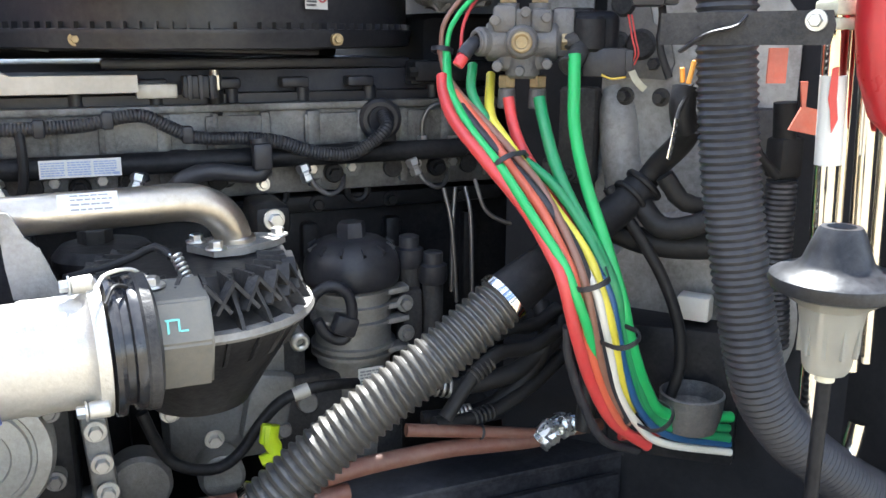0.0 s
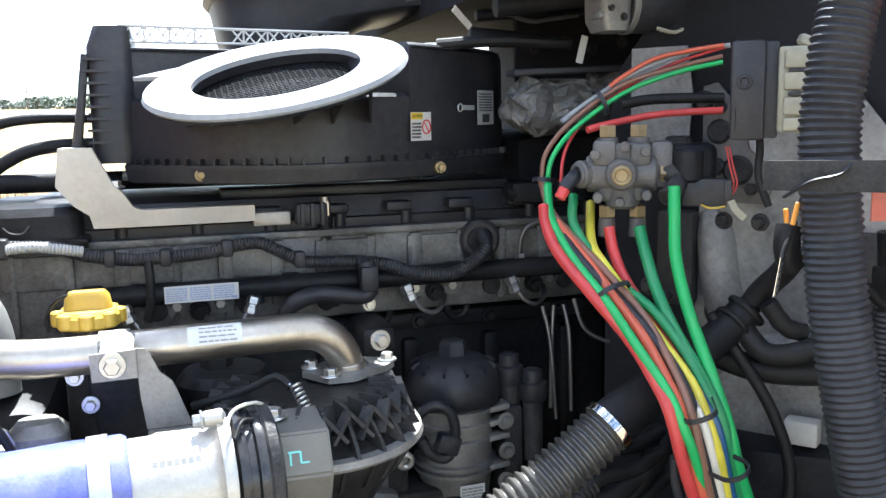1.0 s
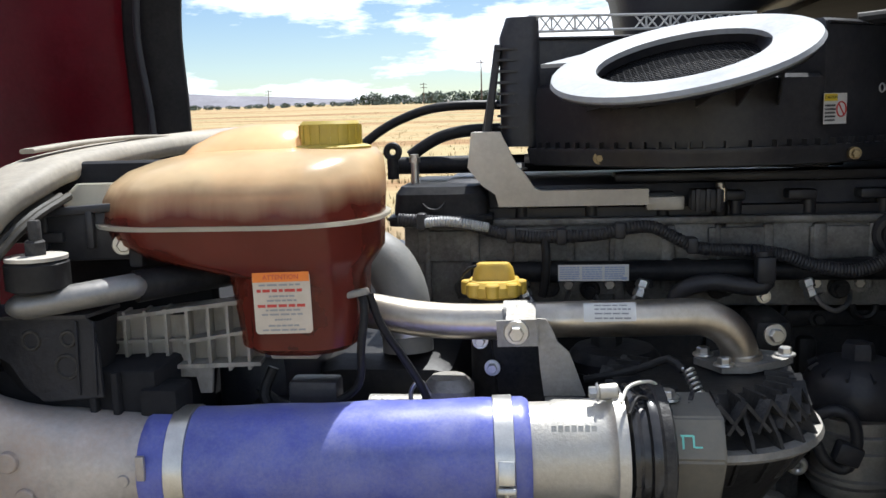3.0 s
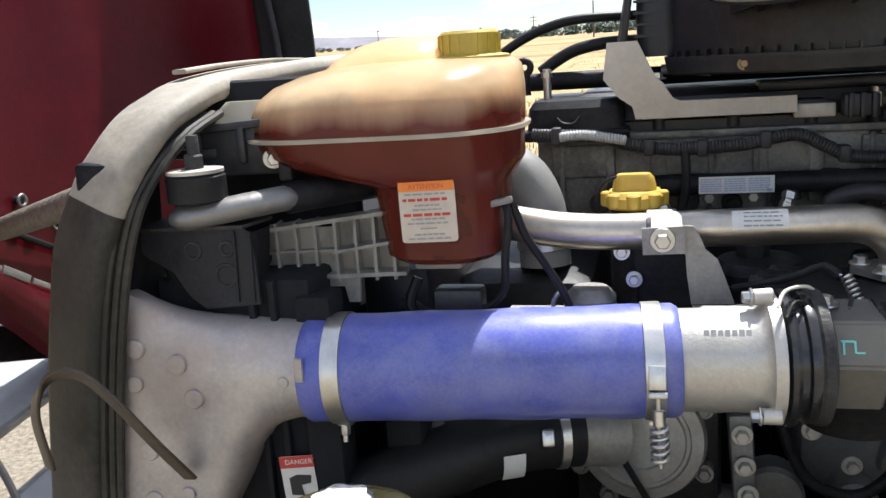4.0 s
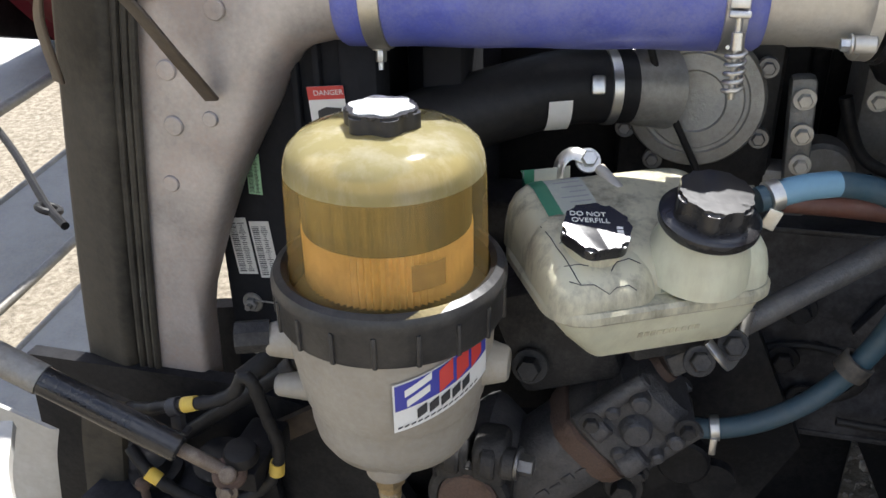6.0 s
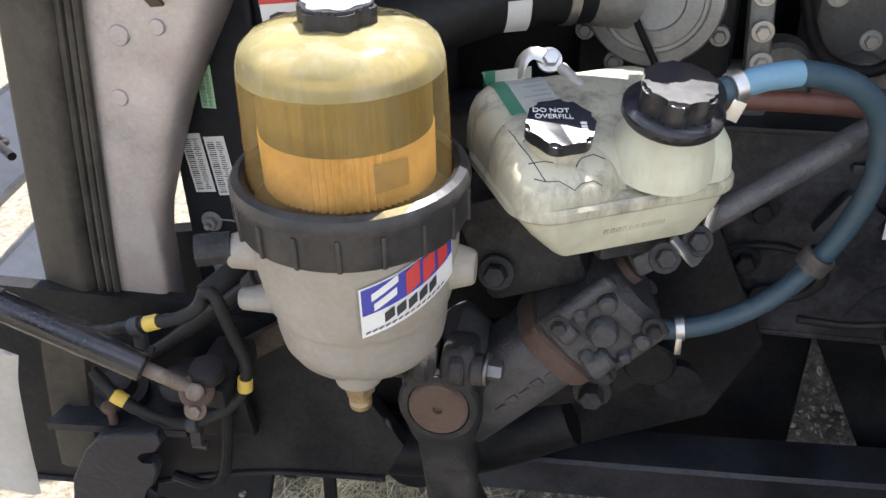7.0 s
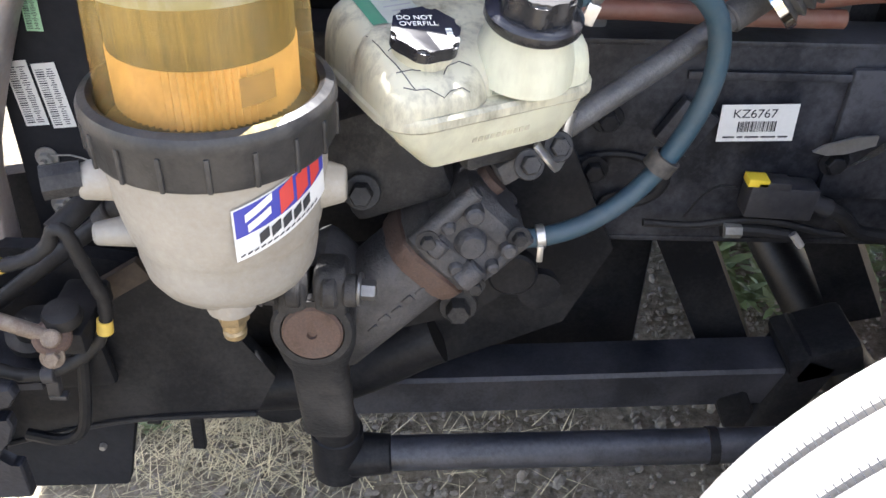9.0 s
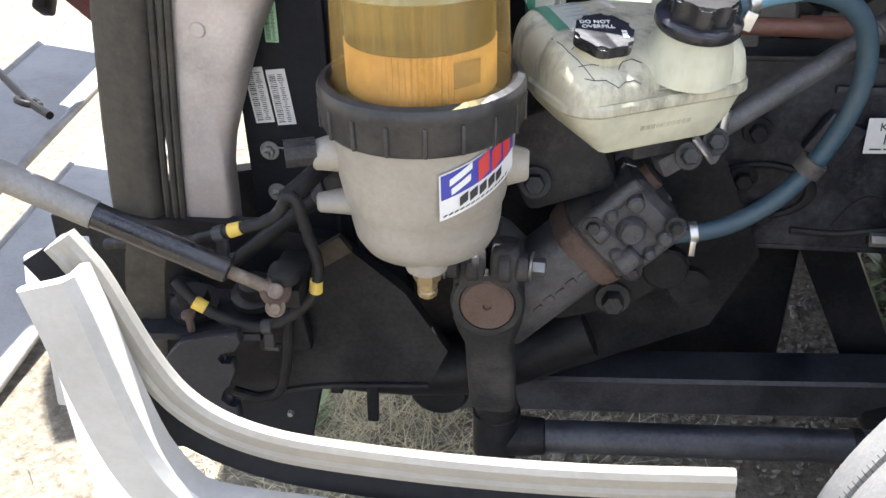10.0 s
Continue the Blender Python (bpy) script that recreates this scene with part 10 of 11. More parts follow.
box(bm, (0.268, 1.05, 0.780), (0.05, 0.03, 0.014), (0, 3, 0), bev=0.003)
cyl(bm, (0.33, 1.05, 0.750), (0.36, 1.05, 0.738), 0.014, seg=14)
part("case", bm, M["black_plastic"], vc)
part("lock", one(box, (0.245, 1.048, 0.785), (0.03, 0.026, 0.012), (0, 3, 0), 0.002), M["label_yellow"], vc, "yellow lock tab")
for pts, r in (([(0.36, 1.05, 0.738), (0.385, 1.05, 0.725), (0.41, 1.05, 0.70), (0.46, 1.05, 0.69)], 0.012), ([(0.10, 1.06, 0.702), (0.17, 1.058, 0.700), (0.24, 1.055, 0.712), (0.30, 1.05, 0.712), (0.37, 1.05, 0.695), (0.45, 1.05, 0.69)], 0.006),
               ([(0.225, 1.06, 0.765), (0.20, 1.062, 0.765), (0.18, 1.065, 0.745), (0.16, 1.065, 0.71)], 0.002), ([(0.215, 1.055, 0.695), (0.26, 1.052, 0.697), (0.32, 1.05, 0.690)], 0.010)):
    part("lead", one(tube, pts, r, 10), M["black_rubber"], vc)
bm = B()
cyl(bm, (0.215, 1.045, 0.70), (0.24, 1.045, 0.70), 0.011, seg=6)
part("fitting", bm, M["alu_dull"], vc)
part("spigot", one(cyl, (0.315, 1.04, 0.700), (0.33, 1.035, 0.682), 0.006, None, 8), M["alu"], vc)
# alloy vent blade by the rail bolt
bm = B()
prism(bm, [(-0.06, -0.014), (-0.02, -0.005), (0.06, 0.03), (0.07, 0.045), (0.03, 0.03), (-0.03, 0.0)], 0.002, sticker_frame((0.41, 1.05, 0.828), (0.2, -0.9, 0.5)))
solo("metal_strip", bm, M["chrome"], "bright thin bent steel strip by the frame bolt", "strip")
for pts, r in (([(-0.06, 1.02, 1.035), (0.05, 1.03, 1.030), (0.16, 1.04, 1.022), (0.30, 1.05, 1.018)], 0.0125), ([(-0.34, 1.0, 1.00), (-0.25, 1.0, 1.005), (-0.15, 1.01, 1.02)], 0.012)):
    h = thing("low_hose", pts[0], "rust brown rubber hose", "hose", group="hoses low on the engine")
    part("hose", one(tube, pts, r, 14), M["rust_brown_hose"], h)

# ---- hood strut and wiring at the front ----
gs = thing("gas_strut", (-0.61, 0.68, 0.785), "black and silver hood gas strut with ball end", "strut")
G0, G1 = Vector((-0.603, 0.684, 0.792)), Vector((-1.02, 0.655, 1.005))
bm = B()
cyl(bm, G0.lerp(G1, 0.13), G0.lerp(G1, 0.50), 0.0165, seg=22, bev=0.003)
part("sleeve", bm, M["cap_gloss"], gs)
bm = B()
cyl(bm, G0.lerp(G1, 0.495), G1, 0.0180, seg=22)
part("cylinder", bm, M["alu_dull"], gs, "silver strut cylinder")
bm = B()
cyl(bm, G0.lerp(G1, 0.015), G0.lerp(G1, 0.14), 0.0085, seg=14)
part("rod_end", bm, M["tan_rust"], gs, "tan rusted rod end")
bm = B()
ring(bm, G0, (0.3, -0.6, 0.7), 0.013, 0.007, 26, 10)
part("eye", bm, M["rust"], gs)
bm = B()
cyl(bm, G0, G0 + Vector((0.004, -0.012, 0.008)), 0.010, seg=16, bev=0.002)
hexbolt(bm, G0 + Vector((0.002, -0.014, -0.015)), (0.2, -0.8, 0.3), 0.008, 0.008)
part("bolt", bm, M["tan_rust"], gs)
bm = B()
box(bm, (-0.60, 0.74, 0.775), (0.05, 0.10, 0.03), bev=0.006)
part("bracket", bm, M["black_paint"], gs)
bm = B()
revolve(bm, [(0.020, 0), (0.021, 0.006), (0.018, 0.014), (0.010, 0.017)], axis_matrix(G0 + Vector((0.006, 0.020, 0.008)), (0.1, -0.2, 1)), 22)
part("ball_boot", bm, M["black_rubber"], gs)
hw = thing("headlamp_wiring", (-0.6, 0.72, 0.80), "black taped wiring loop with yellow tape bands", "wiring")
part("harness", one(tube, [(-0.86, 0.76, 0.80), (-0.79, 0.735, 0.822), (-0.725, 0.715, 0.838), (-0.690, 0.708, 0.852), (-0.650, 0.703, 0.867), (-0.615, 0.703, 0.878), (-0.592, 0.705, 0.894), (-0.583, 0.705, 0.912), (-0.571, 0.703, 0.914), (-0.566, 0.705, 0.892), (-0.561, 0.712, 0.852), (-0.556, 0.718, 0.812), (-0.563, 0.718, 0.776), (-0.582, 0.715, 0.747), (-0.612, 0.708, 0.728), (-0.642, 0.700, 0.722), (-0.675, 0.696, 0.732), (-0.713, 0.695, 0.757), (-0.745, 0.705, 0.785)], 0.0076, 12, 0.006, rfun=lambda s, u: 0.0076 * (1 + 0.07 * math.sin(s * 260) + 0.05 * math.sin(s * 610 + 1))), M["black_rubber"], hw)
part("branch", one(tube, [(-0.583, 0.705, 0.910), (-0.562, 0.735, 0.922), (-0.545, 0.79, 0.93)], 0.012, 12), M["black_rubber"], hw)
for p0, d in (((-0.650, 0.703, 0.867), (0.93, 0.0, 0.32)), ((-0.5615, 0.718, 0.780), (0.15, 0.0, 1.0)), ((-0.712, 0.695, 0.756), (0.83, 0, -0.55))):
    p0, d = Vector(p0), Vector(d).normalized()
    part("tape_band", one(cyl, p0 - d * 0.0085, p0 + d * 0.0085, 0.0092, 0.0086, 14), M["tape_yellow"], hw, "yellow tape band")
for p0, d, rr in (((-0.672, 0.705, 0.858), (0.93, 0, 0.35), 0.011), ((-0.628, 0.702, 0.722), (1, 0, 0.1), 0.0105)):
    p0, d = Vector(p0), Vector(d).normalized()
    bm = B()
    cyl(bm, p0 - d * 0.007, p0 + d * 0.007, rr, seg=16, bev=0.001)
    box(bm, p0 + Vector((0.0, 0.002, -0.016)), (0.014, 0.012, 0.030), (0, 4, 0), bev=0.002)
    box(bm, p0 + Vector((0.002, 0.002, -0.034)), (0.020, 0.012, 0.007), (0, 4, 0), bev=0.002)
    part("clip", bm, M["black_plastic"], hw, "black plastic loom clip")
rod = thing("stay_rod", (-0.62, 0.74, 0.84), "black steel stay rods with end fitting", "rod")
part("rod", one(cyl, (-0.705, 0.768, 0.765), (-0.535, 0.775, 0.900), 0.0098, None, 18), M["black_paint"], rod)
bm = B()
cyl(bm, (-0.565, 0.774, 0.876), (-0.520, 0.776, 0.912), 0.015, seg=18, bev=0.003)
ring(bm, (-0.548, 0.7745, 0.890), (0.17, 0, 0.135), 0.015, 0.0035, 20, 8)
part("end_fitting", bm, M["dark_cast"], rod)
bm = B()
d = Vector((0.125, 0.01, 0.078))
prism(bm, [(-0.006, -0.014), (0.006, -0.014), (0.006, 0.014), (-0.006, 0.014)], d.length, axis_matrix((-0.668, 0.80, 0.713), d))
part("flat_bar", bm, M["brown_bar"], rod, "dusty brown flat bar")
part("hanger", one(tube, [(-0.628, 0.79, 0.72), (-0.632, 0.785, 0.66), (-0.645, 0.782, 0.58), (-0.658, 0.78, 0.545), (-0.685, 0.78, 0.530), (-0.73, 0.785, 0.535)], 0.008, 10), M["black_paint"], rod)

# ---- tyre ----
ty = thing("steer_wheel", (0.52, 0.45, 0.0), "sunlit dusty steer wheel with ribbed tyre tread", "wheel")
tw = Matrix(((1, 0, 0, 0.545), (0, 0, 1, 0.45), (0, 1, 0, 0.515), (0, 0, 0, 1)))
bm = B()
prof = [(0.30, -0.10), (0.34, -0.125), (0.42, -0.142), (0.475, -0.138), (0.500, -0.125)]
for y0, y1 in ((-0.120, -0.080), (-0.074, -0.028), (-0.022, 0.022), (0.028, 0.074), (0.080, 0.120)):
    prof += [(0.498, y0 - 0.001), (0.512, y0 + 0.001), (0.513, (y0 + y1) / 2), (0.512, y1 - 0.001), (0.498, y1 + 0.001)]
prof += [(0.500, 0.125), (0.475, 0.138), (0.42, 0.142), (0.34, 0.125), (0.30, 0.10)]
revolve(bm, prof, tw, 120, cap=False)
part("tread", bm, M["tyre"], ty, sharp=25)
bm = B()
for yy in (-0.077, -0.025, 0.025, 0.077):
    for k in range(150):
        a = radians(75 + k * 0.95)
        c, s = math.cos(a), math.sin(a)
        p = tw @ Vector((0.510 * c, 0.510 * s, yy - 0.004))
        q = tw @ Vector((0.516 * c, 0.516 * s, yy + 0.0055))
        cyl(bm, p, q, 0.0007, seg=3)
hairs = part("tread_sipe", bm, M["ink"], ty)
tagged(hairs, kind="stuff")
bm = B()
revolve(bm, [(0.30, -0.10), (0.285, -0.09), (0.28, 0.0), (0.285, 0.09), (0.30, 0.10)], tw, 60, cap=False)
revolve(bm, [(0.285, 0.02), (0.10, 0.05), (0.03, 0.05)], tw, 60)
part("wheel_disc", bm, M["alu_dull"], ty)

# Rail and tyre here are unseen, added so the truck shades the ground.
rs = thing("far_side_chassis", (0.5, 2.1, 0.3), "black far-side frame rail and tyre, added unseen to shade the ground", "chassis")
bm = B()
box(bm, (0.68, 1.98, 0.81), (2.6, 0.08, 0.32), bev=0.006)
part("far_rail", bm, M["black_paint"], rs)
bm = B()
revolve(bm, [(0.25, -0.14), (0.42, -0.15), (0.50, -0.13), (0.513, 0.0), (0.50, 0.13), (0.42, 0.15), (0.25, 0.14)], Matrix(((1, 0, 0, 0.545), (0, 0, 1, 2.62), (0, 1, 0, 0.515), (0, 0, 0, 1))), 64)
part("far_tyre", bm, M["black_rubber"], rs)
bm = B()
tube(bm, [(0.56, 0.62, 0.50), (0.56, 0.86, 0.46), (0.56, 1.05, 0.33), (0.56, 1.5, 0.30), (0.56, 2.1, 0.32), (0.56, 2.5, 0.50)], 0.05, 18, 0.04)
part("front_axle", bm, M["black_paint"], rs)

# ---- hood tipped forward ----
hood = thing("tilted_hood", (-1.3, 1.5, 0.4), "dark red fibreglass truck hood tipped forward, seen from inside", "hood")
bm = B()
rows = []
for k in range(25):
    u = k / 24
    y = 0.55 + 2.05 * u
    bow = math.sin(math.pi * u) ** 0.55
    low = max(1.06, 1.31 - 0.5 * max(0.0, y - 1.45))
    rows.append([bm.verts.new((-1.06 - 0.12 * u - 0.46 * bow - 0.10 * (z - 1.2), y, z)) for z in (low, low + 0.06, 1.45, 1.7, 2.0, 2.4)])
for a, b in zip(rows, rows[1:]):
    for k in range(5):
        bm.faces.new((a[k], a[k + 1], b[k + 1], b[k]))
bmesh.ops.solidify(bm, geom=list(bm.faces), thickness=0.012)
part("shell", bm, M["red_body"], hood)
bm = B()
sweep_strip(bm, [(-1.20, 2.52, 1.05), (-1.195, 2.53, 1.4), (-1.195, 2.53, 1.7), (-1.20, 2.52, 1.95), (-1.17, 2.50, 2.15), (-1.10, 2.48, 2.32), (-0.98, 2.45, 2.5)], (1, 0.2, 0), 0.17, 0.03)
part("edge_seal", bm, M["black_rubber"], hood, "black rubber edge seal")
bm = B()
sweep_strip(bm, [(-1.195, 2.46, 1.05), (-1.19, 2.47, 1.4), (-1.20, 2.47, 1.7), (-1.22, 2.46, 1.95), (-1.18, 2.44, 2.25)], (1, 0.2, 0), 0.02, 0.02)
part("inner_bead", bm, M["duct_grey"], hood)
# wheel arch flange with its worn upper edge
ARCH_TOP = [(1.05, 1.43), (1.20, 1.40), (1.33, 1.355), (1.46, 1.302), (1.56, 1.258), (1.65, 1.207), (1.73, 1.163), (1.90, 1.07), (2.10, 0.95)]
ARCH_LOW = [(1.05, 1.21), (1.20, 1.215), (1.33, 1.215), (1.43, 1.207), (1.51, 1.180), (1.60, 1.10), (1.70, 1.00), (1.88, 0.83), (2.08, 0.66)]
bm = B()
rows = []
for (yt, zt), (yl, zl) in zip(ARCH_TOP, ARCH_LOW):
    rows.append([bm.verts.new((-1.63, yt + 0.02, zt + 0.015)), bm.verts.new((-1.510, yt, zt)), bm.verts.new((-1.495, yt * 0.9 + yl * 0.1, zt * 0.85 + zl * 0.15 )),
                 bm.verts.new((-1.488, (yt + yl) / 2, (zt + zl) / 2)), bm.verts.new((-1.498, yl, zl + 0.012)), bm.verts.new((-1.53, yl, zl))])
for a, b in zip(rows, rows[1:]):
    for k in range(5):
        bm.faces.new((a[k], a[k + 1], b[k + 1], b[k]))
bmesh.ops.solidify(bm, geom=list(bm.faces), thickness=0.008)
part("arch_flange", bm, M["red_body"], hood)
for k0, k1, w in ((2.9, 4.05, 0.013), (4.1, 4.95, 0.020), (5.05, 6.0, 0.014)):
    pts = []
    for q in range(6):
        u = k0 + (k1 - k0) * q / 5
        i = min(int(u), 7)
        f = u - i
        pts.append((-1.501, ARCH_TOP[i][0] * (1 - f) + ARCH_TOP[i + 1][0] * f, ARCH_TOP[i][1] * (1 - f) + ARCH_TOP[i + 1][1] * f + 0.002))
    part("worn_edge", one(sweep_strip, pts, (0, 0.4, 1), w, 0.004), M["alu_dull"], hood, "paint worn off along the flange edge")
for y, z in ((1.758, 1.378), (1.865, 1.300), (1.60, 1.44)):
    part("rivet", one(ring, (-1.580, y, z), (1, 0, 0), 0.013, 0.004, 20, 6), M["alu_dull"], hood)
    part("rivet_core", one(cyl, (-1.60, y, z), (-1.580, y, z), 0.010, None, 16, 0.002), M["black_paint"], hood)
part("panel_plug", one(cyl, (-1.60, 1.80, 1.338), (-1.575, 1.80, 1.338), 0.020, None, 18, 0.004), M["black_paint"], hood)
part("chipped_patch", one(prism, [(0.0, 0.0), (0.05, 0.012), (0.07, 0.03), (0.045, 0.032), (0.015, 0.018)], 0.004, sticker_frame((-1.582, 1.83, 1.338), (1, 0, 0))), M["alu_dull"], hood)
gr = thing("grille", (-1.66, 1.6, 0.5), "grey grille bars with wire mesh, ground showing between", "grille")
for k in range(3):
    z0 = 0.10 + k * 0.40
    bm = B()
    sweep_strip(bm, [(-1.70, 1.05, z0 - 0.06), (-1.70, 1.60, z0), (-1.70, 2.40, z0 + 0.09)], (0.99, 0, -0.15), 0.26, 0.012)
    bar = part("bar", bm, M["mesh_grey"], gr)
    for e in (-0.130, 0.130):
        part("bar_rail", one(sweep_strip, [(-1.70 + 0.99 * e, 1.05, z0 - 0.06 - 0.15 * e), (-1.70 + 0.99 * e, 1.60, z0 - 0.15 * e), (-1.70 + 0.99 * e, 2.40, z0 + 0.09 - 0.15 * e)], (0.99, 0, -0.15), 0.022, 0.024), M["alu_dull"], bar)
bm = B()
box(bm, (-1.66, 1.90, 0.98), (0.04, 0.9, 0.09), (-16, 0, 0), bev=0.01)
box(bm, (-1.62, 2.02, 0.86), (0.04, 0.06, 0.25), (-40, 0, 0), bev=0.01)
part("upper_frame", bm, M["black_paint"], gr)
cs = thing("hood_cable", (-1.28, 1.27, 0.8), "braided steel hood cable and black tether", "cable")
part("braided_cable", one(tube, [(-0.752, 0.87, 1.508), (-1.0, 1.06, 1.45), (-1.30, 1.30, 1.38), (-1.50, 1.46, 1.335)], 0.017, 14, 0.01, rfun=lambda s, u: 0.017 + 0.002 * math.sin(s * 420)), M["braid"], cs)
part("tether", one(tube, [(-1.62, 1.55, 0.86), (-1.45, 1.42, 0.83), (-1.28, 1.277, 0.795), (-1.20, 1.22, 0.785)], 0.008, 10), M["black_rubber"], cs)
part("hook", one(ring, (-1.27, 1.27, 0.79), (0.3, 0.3, 1), 0.02, 0.007, 20, 8), M["black_rubber"], cs)
part("stay_rod", one(tube, [(-1.575, 1.640, 1.342), (-1.570, 1.75, 1.285), (-1.560, 1.87, 1.222), (-1.55, 2.02, 1.14)], 0.0085, 10), M["black_paint"], cs)
part("stay_boss", one(cyl, (-1.60, 1.645, 1.340), (-1.555, 1.645, 1.340), 0.018, 0.013, 18, 0.003), M["black_paint"], cs)

# ---- fender lip near the camera at the end ----
def sweep_section(bm, pts, out, sec, step=0.015):
    """A rolled edge: the section (across, outwards) swept along a smooth curve."""
    pp = smooth_path(pts, step)
    od = Vector(out).normalized()
    rings = []
    for i, p in enumerate(pp):
        tan = (pp[min(i + 1, len(pp) - 1)] - pp[max(i - 1, 0)]).normalized()
        b = (od - tan * od.dot(tan)).normalized()
        a = b.cross(tan)
        rings.append([bm.verts.new(p + a * x + b * y) for x, y in sec])
    n = len(sec)
    for a, b in zip(rings, rings[1:]):
        for k in range(n):
            bm.faces.new((a[k], a[(k + 1) % n], b[(k + 1) % n], b[k]))
    bm.faces.new(list(reversed(rings[0])))
    bm.faces.new(rings[-1])


fd = hood
LIP = [(-0.640, 0.335, 1.062), (-0.624, 0.335, 1.035), (-0.611, 0.335, 0.995), (-0.597, 0.335, 0.955), (-0.577, 0.335, 0.917), (-0.548, 0.335, 0.889), (-0.508, 0.335, 0.870), (-0.452, 0.336, 0.858), (-0.337, 0.337, 0.850), (-0.224, 0.338, 0.850), (-0.112, 0.34, 0.856)]
# Dusty lip takes a darker copy of the fender tone, shade included.
bm = B()
sweep_section(bm, LIP, (0, -1, 0), [(0.002, -0.012), (-0.002, -0.002), (-0.001, 0.004), (0.003, 0.008), (0.009, 0.009), (0.013, 0.007), (0.017, 0.008), (0.024, 0.009), (0.029, 0.006), (0.031, 0.001), (0.027, -0.005), (0.014, -0.008), (0.010, -0.012), (0.004, -0.014)])
part("arch_lip", bm, M["lip_grey"], fd, "pale rolled fender lip")
bm = B()
sweep_section(bm, [(-0.614, 0.305, 1.056), (-0.606, 0.303, 1.02), (-0.598, 0.301, 0.975), (-0.590, 0.30, 0.93), (-0.580, 0.30, 0.888), (-0.562, 0.30, 0.852), (-0.538, 0.30, 0.834), (-0.46, 0.302, 0.824), (-0.36, 0.304, 0.818), (-0.25, 0.306, 0.816)], (0, -1, 0),
              [(0.012, -0.02), (0.012, 0.002), (0.006, 0.010), (-0.028, 0.014), (-0.032, 0.010), (-0.032, 0.004), (-0.004, 0.0), (0.004, -0.004), (0.004, -0.02)])
part("outer_panel", bm, M["fender"], fd, "pale outer fender panel edge")
# Black strip added behind the lip to stand for the dark gap's shade.
bm = B()
sweep_section(bm, [(x, 0.340, z) for x, y, z in LIP], (0, -1, 0), [(0.004, -0.004), (0.004, 0.0), (-0.030, 0.004), (-0.032, 0.0)])
part("gap_shade", bm, M["matt_black"], fd, "black strip added as the shade in the gap behind the lip")
bm = B()
sweep_section(bm, [(-0.788, 0.55, 0.925), (-0.759, 0.50, 0.905), (-0.713, 0.45, 0.885), (-0.677, 0.40, 0.859), (-0.638, 0.35, 0.839), (-0.600, 0.31, 0.815), (-0.56, 0.27, 0.78)], (0.1, -0.6, 1), [(0.034, -0.012), (0.036, 0.0), (0.030, 0.004), (-0.026, 0.004), (-0.032, 0.001), (-0.034, -0.012), (-0.030, -0.012), (-0.026, -0.001), (0.030, -0.001)])
part("fender_panel", bm, M["fender"], fd, "sunlit pale fender panel")
FLANGE = [(-0.795, 0.72, 0.86), (-0.815, 0.722, 0.80), (-0.830, 0.724, 0.72), (-0.840, 0.726, 0.655), (-0.848, 0.728, 0.60)]
bm = B()
sweep_section(bm, FLANGE, (0.1, -1, 0.1), [(0.0, 0.0), (0.0, 0.006), (0.012, 0.009), (0.026, 0.006), (0.034, 0.009), (0.052, 0.006), (0.056, 0.0)])
part("inner_flange", bm, M["seal_dark"], fd, "dusty grey inner fender flange")
# Pale fender tone here puts the sun on the lower panel into colour.
bm = B()
sweep_section(bm, [(x - 0.085, y - 0.02, z - 0.045) for x, y, z in FLANGE], (0.1, -1, 0.25), [(-0.034, 0.0), (-0.030, 0.005), (0.040, 0.005), (0.048, 0.0)])
part("flange_panel", bm, M["fender"], fd)

# ---- distance ----
def hill_strip(y, x0, x1, base, amp, seed, material, nm, lab):
    bm = B()
    n = 120
    lo, hi = [], []
    for k in range(n + 1):
        x = x0 + (x1 - x0) * k / n
        fall = min(1.0, max(0.06, (-x - 280) / 800))
        h = FIELD_RISE * y + (base + amp * (0.5 + 0.5 * noise.noise(Vector((k * 0.06, seed, 0)))) + amp * 0.15 * noise.noise(Vector((k * 0.3, seed, 2)))) * fall
        lo.append(bm.verts.new((x, y - 120, FIELD_RISE * y - 8)))
        hi.append(bm.verts.new((x, y, h)))
    bk = [bm.verts.new((v.co.x, y + 200, FIELD_RISE * y - 8)) for v in lo]
    for k in range(n):
        bm.faces.new((lo[k], lo[k + 1], hi[k + 1], hi[k]))
        bm.faces.new((hi[k], hi[k + 1], bk[k + 1], bk[k]))
    return solo(nm, bm, material, lab, "hills", kind="structure", sharp=80)


# Bluish grey puts the distance haze into the hill colour.
M["hill"] = mat("hazy_hill", (0.20, 0.195, 0.215), 0.95, vary=0.3, scale=0.01, bump=0.0, spec=0.1)
hill_strip(2600, -4200, 2500, 22, 34, 3.0, M["hill"], "far_hills", "low dry hills on the horizon, distance haze in their bluish colour")


